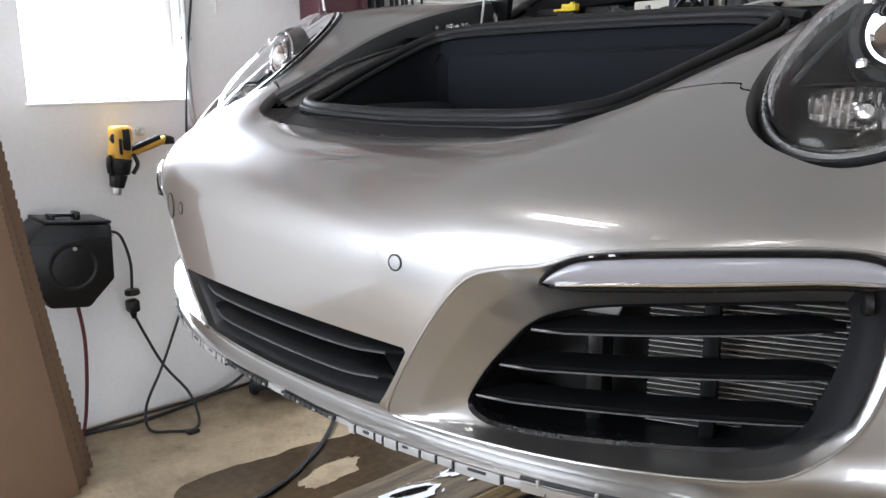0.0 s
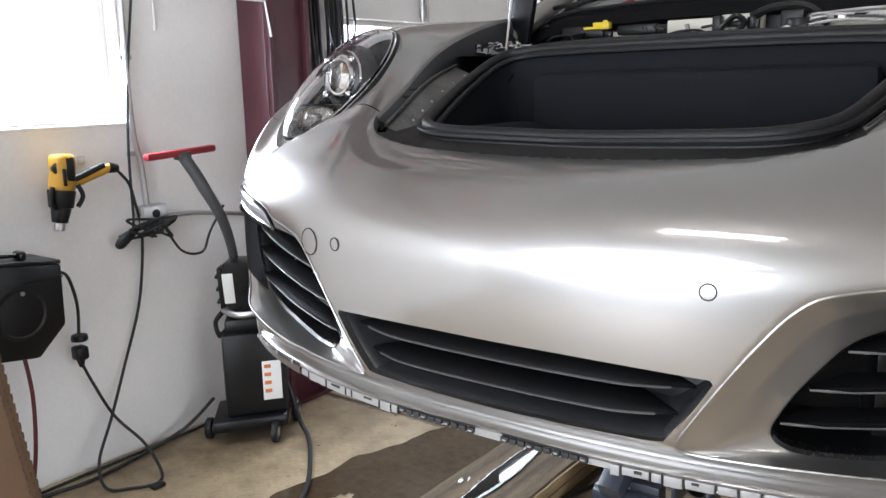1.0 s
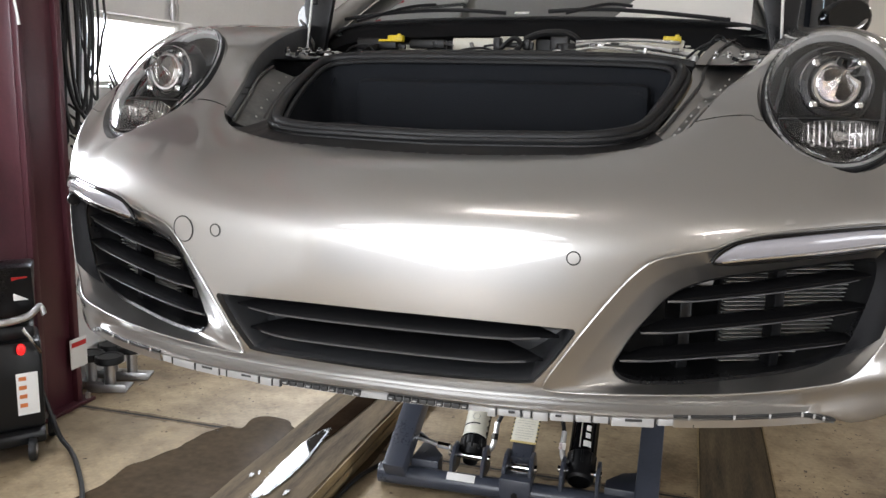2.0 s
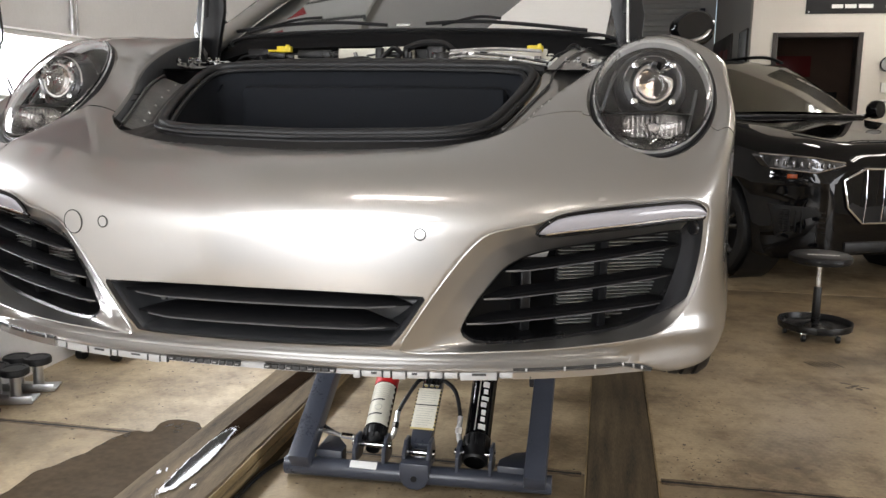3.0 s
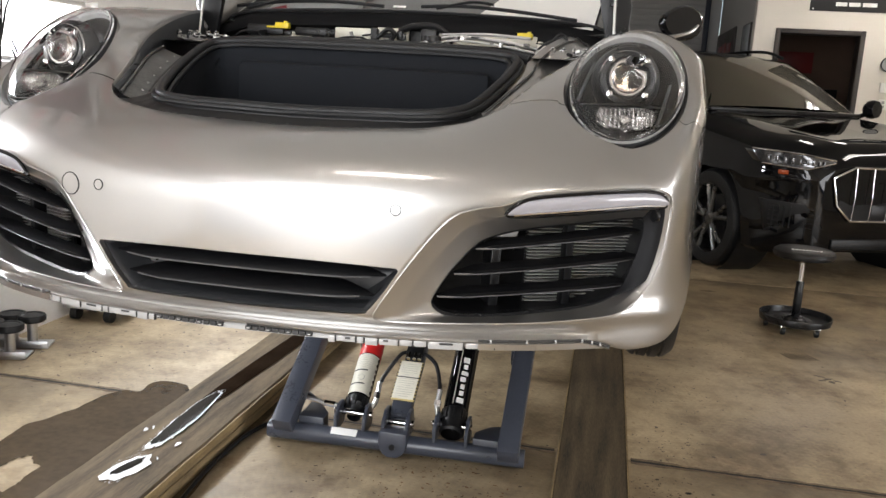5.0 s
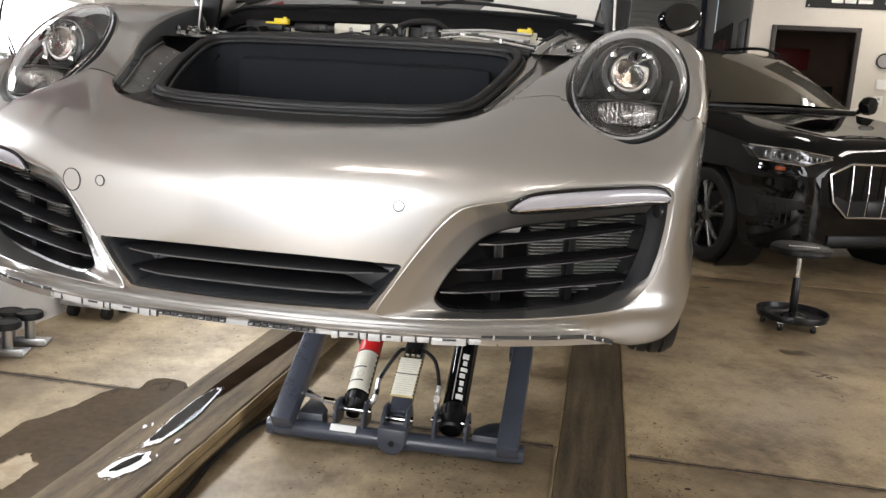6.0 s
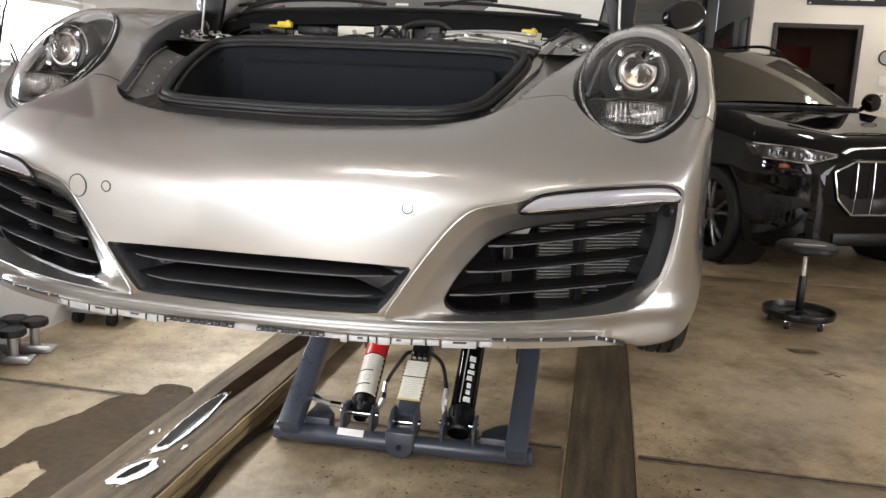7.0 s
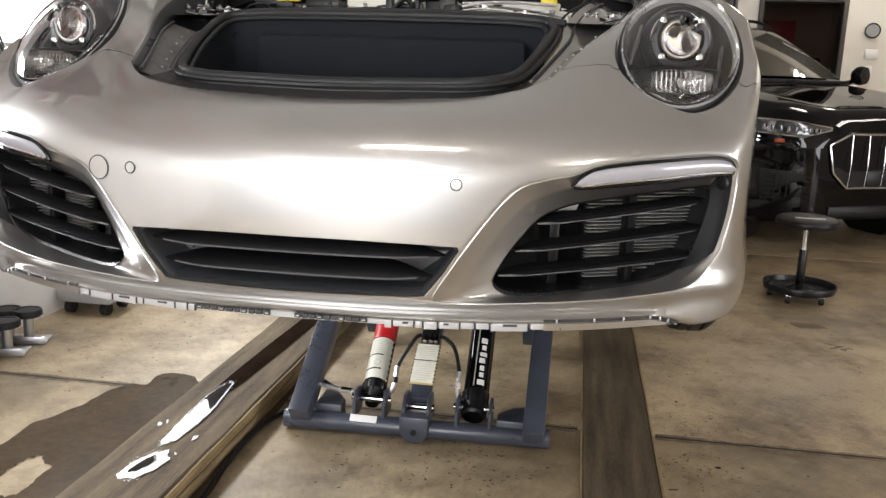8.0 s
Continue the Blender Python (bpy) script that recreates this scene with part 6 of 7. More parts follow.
    rows = [top * (1 - f) + low * f + bulge * math.sin(math.pi * f) ** 0.6 for f in np.linspace(0, 1, 9)]
    drl = part("day_lamp", loft([m(r) for r in rows]), DRL, car, "slim milky day running lamp")
    rim = np.concatenate([top + bulge * 0.4, (low + bulge * 0.4)[::-1][1:-1]])
    part("lamp_rim", tube([m(p) for p in rim], 0.0032, 8, True), BLACK_LACQUER, drl, "glossy black lamp rim")
    line = [top[i] * 0.13 + low[i] * 0.87 + bulge * 0.75 for i in range(3, len(top) - 2)]
    part("light_guide", tube([m(p) for p in line], 0.0022, 6), CHROME, drl)


for _s in (1, -1):
    side_intake(_s)


def lip_clips():
    """The torn-open lower edge: a flange with tabs, slots and two perforated strips."""
    def low(x, dy, z):
        p = front_point(x, 0.9155)
        return (x, p[1] + dy, z)
    xs = np.linspace(-0.43, 0.43, 61)
    fl = part("lip_flange", loft([[low(x, dy, z) for x in xs] for dy, z in ((0.012, 0.915), (0.006, 0.909), (0.006, 0.902), (0.014, 0.900))]), SILVER_RAW, car, "raw grey plastic mounting flange")
    random.seed(21)
    x = -0.425
    while x < 0.415:
        w = random.choice([0.012, 0.022, 0.034, 0.050, 0.062])
        if not (-0.175 < x + w and x < -0.02 or 0.005 < x + w and x < 0.145):
            p = low(x + w / 2, 0.006, 0.902)
            turn = Matrix.Rotation(math.atan2(low(x + w, 0, 0)[1] - low(x, 0, 0)[1], w), 4, "Z")
            h = random.choice([0.0105, 0.0115, 0.0135])
            part("flange_tab", box((p[0], p[1], 0.9105 - h / 2), (w, 0.008, h), 0.0012, turn), SILVER_RAW, fl)
            part("tab_gap", box((p[0] + w / 2 + 0.0012, p[1] - 0.0015 + 0.5 * w * math.tan(turn.to_euler().z), 0.9045), (0.0016, 0.006, 0.011), 0, turn), DARK_GAP, fl)
            if w > 0.03 and random.random() < 0.6:
                part("tab_slot", box((p[0] + random.uniform(-0.2, 0.2) * w, p[1] - 0.0035, 0.9075), (w * random.uniform(0.25, 0.5), 0.004, 0.0035), 0, turn), DARK_GAP, fl)
        x += w + 0.0028
    for x0, x1 in ((-0.17, -0.03), (0.012, 0.140)):
        n = 10
        for k in range(n):
            xa = x0 + (x1 - x0) * (k + 0.15) / n
            p = low(xa, 0.008, 0.9085)
            part("perforation", box((p[0], p[1] - 0.001, 0.9078), (0.0108 if k % 4 else 0.0122, 0.012, 0.0075), 0.001), DARK_GAP, fl)
            if k % 3 == 0:
                part("perforation_pin", box((p[0], p[1] - 0.0072, 0.9078), (0.006, 0.002, 0.0022), 0.0005), SILVER_RAW, fl)
        p = low((x0 + x1) / 2, 0.006, 0.904)
        part("strip_edge", tube([low(v, 0.007, 0.9040) for v in np.linspace(x0, x1, 9)], 0.0022, 6), SILVER_RAW, fl)
    for s in (1, -1):
        xs = np.linspace(0.43, 0.662, 30)

        def top(x):
            return 0.9135 - 0.0165 * max(0.0, min(1.0, (x - 0.605) / 0.055)) ** 1.5

        def at(x, dy, z):
            return (s * x, front_point(x, 0.916)[1] + dy, z)
        st = part("lip_strip", loft([[at(x, 0.006, top(x)) for x in xs], [at(x, 0.0, top(x) - 0.003) for x in xs], [at(x, 0.001, 0.8985 + 0.15 * (top(x) - 0.9135)) for x in xs], [at(x, 0.012, 0.8965 + 0.15 * (top(x) - 0.9135)) for x in xs]]), SILVER, car)
        part("strip_gap", tube([at(x, 0.0006, top(x) + 0.0022) for x in xs], 0.0028, 6), DARK_GAP, st)
        for x in (0.452, 0.515, 0.565, 0.612, 0.63, 0.645):
            p = at(x, -0.002, top(x) + 0.002)
            part("strip_clip", box(p, (0.0035, 0.004, 0.0065), 0.0006), SILVER_RAW, st)


lip_clips()


GUTTER = mat("dark_grey_gutter_plastic", (0.028, 0.031, 0.035), 0.42, var=0.2, fine=120, bump=0.05)
# dusty, darker stand-in for the silver flange: the left side's shade in its colour
SHADED_FLANGE = mat("dusty_shaded_flange", (0.12, 0.12, 0.115), 0.40, 0.4, var=0.55, scale=22, fine=140, bump=0.12, tint=(0.05, 0.052, 0.054))


def gutters():
    """What lies between the bonnet's shut line and the boot seal."""
    half = bez([np.array(p) for p in SEAL], 5)
    c = bez(whole(SEAL), 5, True).mean(0)
    edge = np.array([skin(*at_xy(*p)) for p in bez(HOOD_EDGE, 6)])
    # black panel in front of the seal
    front = [p for p in edge if p[0] <= 0.40]
    seal_f = [half[int(round(i))] for i in np.linspace(0, 21, len(front))]
    a = np.array(front) + [0, 0.008, -0.014]
    b = np.array(seal_f) * [1.03, 1, 1] + [0, -0.012, -0.016]
    rows = [a, a * 0.7 + b * 0.3 + [0, 0, -0.006], a * 0.3 + b * 0.7 + [0, 0, -0.004], b]
    full = [np.concatenate([(r * [-1, 1, 1])[::-1][:-1], r]) for r in rows]
    lock = part("lock_panel", loft(full), BLACK_PLASTIC, car, "black plastic lock panel")
    for x in (-0.067, 0.0):
        part("screw", cyl((x, 0.208, 1.258), (x, 0.204, 1.268), 0.0028, None, 12), DULL_STEEL, lock)
    for s in (1, -1):
        side = np.array([skin(*at_xy(*p)) for p in bez(HOOD_SIDE, 6)])
        idx = np.linspace(18, 44, len(side))
        seal_s = np.array([half[int(round(i))] for i in idx])
        seal_s = (seal_s - c) * [1.05, 1.03, 1] + c + [0, 0, -0.014]
        w = np.clip((side[:, 1] - 0.70) / 0.25, 0, 1)[:, None]
        behind = np.stack([side[:, 0] - 0.16, side[:, 1], side[:, 2] - 0.03], -1)
        inn = seal_s * (1 - w) + behind * w
        wall0 = side + [-0.004, 0.002, -0.008]
        wall1 = side + np.stack([np.full(len(side), -0.014), np.full(len(side), 0.004), -0.022 - 0.035 * _smooth(0.38, 0.75, side[:, 1])], -1)
        wall1[:, 2] = np.minimum(wall1[:, 2], wall0[:, 2] - 0.01)
        wp = part("gutter_wall", loft([r * [s, 1, 1] for r in (wall0, wall0 * 0.5 + wall1 * 0.5 + [-0.003, 0, 0], wall1)]), GUTTER, car, "dark grey gutter side")
        for k in (10, 12):
            p = (wall0[k] * 0.5 + wall1[k] * 0.5) * [s, 1, 1]
            part("gutter_slot", box(p + np.array([-0.004 * s, 0, 0.0]), (0.003, 0.030, 0.004), 0.001), DARK_GAP, wp)
        low = wall1 * 0.35 + inn * 0.65 + [0, 0, -0.014]
        near = side[:, 1] < (0.72 if s < 0 else 9.0)
        gf = part("gutter_floor", loft([r[near] * [s, 1, 1] for r in (wall1, low, inn * 0.85 + wall1 * 0.15 + [0, 0, -0.004], inn)]), SHADED_FLANGE if s < 0 else SILVER, car, "dusty gutter flange, toned darker for its shade" if s < 0 else "silver gutter flange")
        if s < 0:
            part("hinge_well", loft([(r[~near] + d) * [s, 1, 1] for r, d in ((wall1, [0, 0, 0]), (wall1, [-0.01, 0, -0.06]), (low, [0, 0, -0.07]), (inn, [-0.03, 0, -0.06]), (inn, [-0.05, 0, -0.02]))]), GUTTER, car, "dark well round the bonnet hinge")
        rim = low[near][3:-3] * 0.45 + inn[near][3:-3] * 0.55 + [0, 0, 0.0075]
        part("flange_slot", loft([r * [s, 1, 1] for r in (rim + [-0.003, 0, 0], rim + [0.003, 0, 0.0005])]), DARK_GAP, gf)
        part("flange_bead", tube((wall1[near] + [-0.004, 0, 0.003]) * [s, 1, 1], 0.0035, 8), SHADED_FLANGE if s < 0 else SILVER, gf)
        hinge = np.array([0.545, 0.86, 1.462])
        metal = (DULL_STEEL, FIN, DULL_STEEL, ALU) if s < 0 else (FIN, ALU, BLACK_PLASTIC, FIN)
        random.seed(41 + s)
        for k in range(22):
            f = k / 21
            at = hinge + [0.055 - 0.15 * f + random.uniform(-0.012, 0.012), random.uniform(-0.035, 0.035), random.uniform(-0.012, 0.012) - 0.012 * f]
            size = random.choice([(0.040, 0.006, 0.003), (0.030, 0.010, 0.0025), (0.012, 0.012, 0.008), (0.018, 0.005, 0.010), (0.05, 0.004, 0.003)])
            turn = Matrix.Rotation(radians(random.uniform(-50, 40) * s), 4, "Z") @ Matrix.Rotation(radians(random.uniform(-25, 25)), 4, "Y")
            part("hinge_bracket", box(at * [s, 1, 1], size, 0.001, turn), metal[k % 4], wp, "bare metal hinge fittings")
        for k in range(5):
            at = hinge + [0.03 - 0.028 * k, -0.03 + 0.012 * (k % 2), 0.004]
            part("hinge_bolt", spin([(0.001, 0.006), (0.0045, 0.006), (0.005, 0.001), (0.0075, 0.0), (0.0075, -0.006)], at * [s, 1, 1], (0, -0.4, 1), 10), CHROME, wp)
        for k in range(2, 24, 2 if s > 0 else 3):
            if not near[k]:
                continue
            p = (low[k] * 0.75 + wall1[k] * 0.25) * [s, 1, 1]
            part("flange_bolt", spin([(0.0006, 0.0022), (0.0014, 0.0022), (0.0022, 0.001), (0.003, -0.003)], p, (0, -0.3, 1), 10), FIN, gf)


gutters()


def cowl():
    """Bulkhead, wiper links and trim in front of the windscreen."""
    part("seal_rail", tube(bez([(-0.42, 0.69, 1.432), (-0.3, 0.705, 1.447), (0, 0.705, 1.452), (0.3, 0.705, 1.447), (0.42, 0.69, 1.432)], 8), 0.012), RUBBER, car)
    tray = part("bulkhead_tray", loft([[(x, 0.70 + 0.02 * abs(x), 1.438) for x in np.linspace(-0.6, 0.6, 13)], [(x, 0.95, 1.44) for x in np.linspace(-0.6, 0.6, 13)], [(x, 1.14, 1.455) for x in np.linspace(-0.6, 0.6, 13)]]), SATIN_BLACK, car, "dark bulkhead tray")
    cream = mat("cream_body_metal", (0.60, 0.58, 0.50), 0.4, var=0.06, bump=0.03)
    part("bulkhead", loft([[(x, 1.215 + dy, z) for x in np.linspace(-0.6, 0.6, 25)] for dy, z in ((0, 1.44), (0.0, 1.50), (0.0, 1.53), (0.05, 1.54))]), BLACK_PLASTIC, tray, "dark bulkhead")
    for x, w, z, h in ((-0.175, 0.13, 1.495, 0.05), (-0.055, 0.10, 1.50, 0.05), (0.24, 0.30, 1.50, 0.035), (-0.40, 0.16, 1.49, 0.02), (0.46, 0.14, 1.49, 0.03)):
        part("cream_panel", box((x, 1.19, z), (w, 0.02, h), 0.004), cream, tray, "cream painted body metal")
    for x, w, h in ((-0.30, 0.105, 0.024), (-0.10, 0.022, 0.04), (-0.06, 0.05, 0.014), (-0.02, 0.02, 0.028), (0.07, 0.05, 0.045), (-0.45, 0.12, 0.03)):
        part("black_bracket", box((x, 1.145, 1.50), (w, 0.03, h), 0.005), BLACK_PLASTIC, tray)
    part("bracket_hook", tube(bez([(-0.085, 1.12, 1.49), (-0.05, 1.11, 1.515), (-0.03, 1.115, 1.50), (-0.05, 1.12, 1.48)], 5), 0.007), BLACK_PLASTIC, tray)
    for x in (-0.385, 0.36):
        tag = part("yellow_cap", box((x, 1.185 - 0.07, 1.513), (0.045, 0.02, 0.018), 0.003), LEMON, tray, "yellow plastic cap")
        part("yellow_tab", box((x - 0.03, 1.112, 1.508), (0.04, 0.008, 0.006), 0.001), LEMON, tag)
        part("yellow_tab", box((x + 0.012, 1.108, 1.520), (0.010, 0.010, 0.012), 0.001), LEMON, tag)
    part("wiper_link", tube(bez([(0.06, 1.06, 1.475), (0.16, 1.07, 1.50), (0.30, 1.08, 1.492), (0.43, 1.06, 1.47)], 6), 0.0055), ALU, tray, "bare metal wiper linkage")
    part("wiper_link", tube(bez([(0.07, 1.045, 1.468), (0.17, 1.05, 1.489), (0.30, 1.06, 1.480), (0.42, 1.05, 1.462)], 6), 0.0035), FIN, tray)
    part("wiper_link", tube(bez([(0.12, 1.09, 1.505), (0.25, 1.10, 1.512), (0.38, 1.09, 1.505)], 6), 0.0045), ALU, tray)
    random.seed(23)
    for k in range(16):
        x = 0.09 + 0.026 * k + random.uniform(-0.006, 0.006)
        size = random.choice([(0.016, 0.010, 0.008), (0.008, 0.008, 0.014), (0.028, 0.006, 0.004), (0.012, 0.012, 0.005)])
        part("linkage_fitting", box((x, 1.05 + random.uniform(-0.03, 0.03), 1.494 - 0.55 * (x - 0.22) ** 2 + random.uniform(-0.010, 0.008)), size, 0.001, Matrix.Rotation(radians(random.uniform(-30, 30)), 4, "Z")), (ALU, BLACK_PLASTIC, FIN, DULL_STEEL)[k % 4], tray)
    for k in range(9):
        x = -0.36 + 0.045 * k + random.uniform(-0.01, 0.01)
        part("bulkhead_fitting", box((x, 1.13 + random.uniform(-0.02, 0.02), 1.492 + random.uniform(-0.012, 0.012)), random.choice([(0.020, 0.012, 0.012), (0.010, 0.010, 0.020), (0.030, 0.008, 0.006)]), 0.002, Matrix.Rotation(radians(random.uniform(-20, 20)), 4, "Y")), (BLACK_PLASTIC, DULL_STEEL, RUBBER)[k % 3], tray)
    for x0, x1, h in ((0.40, 0.53, 0.03), (0.44, 0.50, 0.045), (-0.20, -0.06, 0.015), (-0.50, -0.40, 0.02)):
        part("cable", tube(bez([(x0, 1.02, 1.465), (x0 * 0.7 + x1 * 0.3, 1.01, 1.465 + h), (x0 * 0.3 + x1 * 0.7, 1.02, 1.468 + h), (x1, 1.0, 1.462)], 6), 0.003), RUBBER, tray)
    part("wiper_crank", box((0.045, 1.05, 1.47), (0.09, 0.02, 0.012), 0.004, Matrix.Rotation(radians(-12), 4, "Y")), ALU, tray)
    part("wiper_motor", cyl((0.10, 1.08, 1.45), (0.10, 1.08, 1.50), 0.03, None, 18, 0.004), BLACK_PLASTIC, tray)
    for x in (-0.47, 0.42, 0.47):
        part("clamp", spin([(0.001, 0.008), (0.006, 0.008), (0.008, 0.0), (0.010, -0.016)], (x, 0.90, 1.458), (0, -0.3, 1), 12), FIN, tray)
    part("cable", tube(bez([(0.42, 1.0, 1.46), (0.45, 1.02, 1.50), (0.48, 1.02, 1.505), (0.50, 1.0, 1.46)], 6), 0.004), RUBBER, tray)
    top = [(-0.64, 1.505), (-0.56, 1.55), (-0.38, 1.567), (-0.12, 1.575), (0.12, 1.575), (0.38, 1.567), (0.56, 1.55), (0.64, 1.505)]
    low = [(-0.64, 1.47), (-0.50, 1.512), (-0.30, 1.523), (-0.12, 1.528), (0.02, 1.527), (0.13, 1.515), (0.30, 1.506), (0.64, 1.47)]
    t = np.array([(x, 1.245 - 0.1 * abs(x) ** 2, z) for x, z in bez(top, 6)])
    b = np.array([(x, 1.195 - 0.1 * abs(x) ** 2, z) for x, z in bez(low, 6)])
    trim = part("cowl_trim", loft([t + [0, 0.05, 0.004], t, t * 0.5 + b * 0.5 + [0, -0.012, 0.004], b, b + [0, 0.03, -0.012]]), GLOSS_FREE, car, "black cowl trim below the windscreen")
    part("trim_seal", tube(t + [0, -0.004, 0.004], 0.0045), RUBBER, trim)
    part("trim_arch", tube(bez([(-0.03, 1.17, 1.515), (0.02, 1.165, 1.532), (0.09, 1.165, 1.53), (0.14, 1.165, 1.49)], 6), 0.010), BLACK_PLASTIC, trim)
    for pts in ([(-0.60, 1.235, 1.575), (-0.42, 1.225, 1.594), (-0.25, 1.225, 1.600), (-0.10, 1.235, 1.592)], [(0.02, 1.235, 1.596), (0.15, 1.22, 1.600), (0.30, 1.215, 1.592), (0.50, 1.22, 1.572)]):
        w = part("wiper", tube(bez(pts, 6), 0.0055), RUBBER, car, "black wiper blade")
        part("wiper_arm", tube(bez([np.array(pts[0]) + [0.05, -0.005, -0.005], np.array(pts[1]) + [0.03, -0.012, 0.012], np.array(pts[2]) + [-0.05, -0.012, 0.014]], 6), 0.0045), BLACK_PLASTIC, w)


cowl()


def cabin():
    """Windscreen, roof and tail: the rest of the raised car."""
    ws = []
    for f in np.linspace(0, 1, 9):
        y, z, w = 1.27 + 0.75 * f, 1.565 + 0.36 * f - 0.03 * f * f, 0.60 - 0.06 * f
        ws.append([(w * k, y + 0.10 * k * k * (1 - f * 0.4) * -1, z - 0.045 * k * k) for k in np.linspace(-1, 1, 21)])
    part("windscreen", loft(ws), mat("windscreen_glass", (0.02, 0.024, 0.022), 0.03, var=0.03, bump=0, coat=1.0, rough_var=0.01), car, "dark windscreen reflecting the shop")
    sh = [[(0.19 + 0.012 * j + (0.36 - 0.01 * j) * f, 1.268 + 0.75 * (0.02 + 0.045 * j) + 0.10 * (((0.19 + 0.36 * f) / 0.6) ** 2) * -1 - 0.006, 1.568 + 0.36 * (0.02 + 0.045 * j) - 0.045 * ((0.19 + 0.36 * f) / 0.6) ** 2 + 0.006) for f in np.linspace(0, 1, 9)] for j in range(12)]
    part("paper_cover", loft(sh), PAPER, car, "white paper taped on the windscreen")
    mark = part("windscreen_mark", box((-0.075, 1.332, 1.602), (0.042, 0.002, 0.012), 0, Matrix.Rotation(radians(-60), 4, "X")), PAPER, car, "small pale handwritten mark")
    for s in (1, -1):
        part("pillar", tube(bez([(s * 0.655, 1.10, 1.49), (s * 0.615, 1.25, 1.58), (s * 0.575, 1.6, 1.74), (s * 0.54, 2.0, 1.86)], 8), [0.03] * 8 + [0.028] * 8 + [0.03] * 9, 10), SILVER, car)
        # bonnet hinge and strut
        h = part("bonnet_hinge", prism([(s * 0.60, 1.10, 1.46), (s * 0.645, 1.10, 1.47), (s * 0.655, 1.09, 1.60), (s * 0.62, 1.07, 1.75), (s * 0.55, 1.07, 1.75), (s * 0.565, 1.09, 1.62)], (0, 0.02, 0), 0.003), SATIN_BLACK, car, "black bonnet hinge arm")
        part("gas_strut", cyl((s * 0.615, 1.02, 1.45), (s * 0.605, 1.05, 1.66), 0.0035), FIN, h)
        part("strut_sleeve", cyl((s * 0.605, 1.05, 1.60), (s * 0.595, 1.09, 1.95), 0.010), BLACK_PLASTIC, h)
        part("strut_ball", spin([(0.001, 0.014), (0.010, 0.010), (0.014, 0.0), (0.010, -0.010), (0.001, -0.014)], (s * 0.615, 1.02, 1.45), (0, 0, 1), 14), CHROME, h)
        mc = (s * 0.815, 1.55, 1.603)
        shell = spin([(0.001, -0.055), (0.035, -0.05), (0.058, -0.03), (0.068, 0.0), (0.066, 0.04), (0.058, 0.05), (0.001, 0.05)], mc, (s * 0.25, -1, 0.0), 28)
        for v in shell.verts:
            v.co.z = mc[2] + (v.co.z - mc[2]) * (0.80 - 1.6 * s * (mc[0] - v.co.x))
        mir = part("door_mirror", shell, BLACK_LACQUER, car, "glossy black door mirror")
        part("mirror_lip", tube(bez([(s * 0.75, 1.50, 1.555), (s * 0.80, 1.485, 1.558), (s * 0.85, 1.50, 1.575), (s * 0.875, 1.52, 1.60)], 6), 0.006), SILVER, mir)
        part("mirror_arm", tube([(s * 0.66, 1.60, 1.50), (s * 0.72, 1.58, 1.53), (s * 0.78, 1.56, 1.565)], 0.018), BLACK_LACQUER, mir)
    # body behind the front wheels
    rows = []
    for y in np.linspace(1.0, 4.42, 60):
        f = max(0.0, (y - 3.6) / 0.82)
        front = max(0.0, (1.3 - y) / 0.3)
        w = 0.895 + 0.03 * _smooth(2.8, 3.5, y) - 0.16 * f ** 2.2 - 0.012 * front
        top = 1.50 + 0.03 * _smooth(1.0, 1.6, y) + 0.02 * _smooth(2.8, 3.4, y) - 0.26 * f ** 2
        b = 0.78
        for cy in (0.97, 3.42):
            d = abs(y - cy)
            if d < 0.385:
                b = max(b, 0.95 + math.sqrt(0.385 ** 2 - d * d))
        inner_x = 0.62 if y < 3.0 else 0.62 * (1 - _smooth(3.0, 3.6, y))
        sec = bez([(inner_x, top + (0.0 if y < 3.0 else 0.06 * (1 - f))), ((inner_x + w) / 2, top + 0.005), (w * 0.93, top - 0.05), (w * 0.99, top - 0.15), (w, max(b + 0.05, 1.16)), (w * 0.985, max(b + 0.02, 0.95)), (w * 0.96, b + 0.004), (w * 0.88, b)], 4)
        rows.append([(x, y, z) for x, z in sec])
    for s in (1, -1):
        part("body_side", loft([[(s * x, y, z) for x, y, z in r] for r in rows]), SILVER, car, "silver body side")
    roof = []
    for f in np.linspace(0, 1, 17):
        y = 2.02 + 1.75 * f
        z = 1.90 + 0.035 * math.sin(math.pi * min(1, f * 1.6)) - 0.36 * max(0, f - 0.25) ** 1.6 / 0.63
        w = 0.54 + 0.02 * math.sin(math.pi * f)
        roof.append([(w * k * (1 + 0.12 * (abs(k) > 0.95)), y, z - 0.06 * abs(k) ** 3 - 0.25 * (abs(k) > 0.95)) for k in np.linspace(-1, 1, 23)])
    part("roof", loft(roof), SILVER, car, "silver roof")
    part("floor_pan", box((0, 2.45, 0.785), (1.5, 3.6, 0.04), 0.01), BLACK_PLASTIC, car, "dark floor pan")
    part("front_underside", box((0, 0.60, 0.93), (0.9, 0.5, 0.02), 0.005), BLACK_PLASTIC, car)
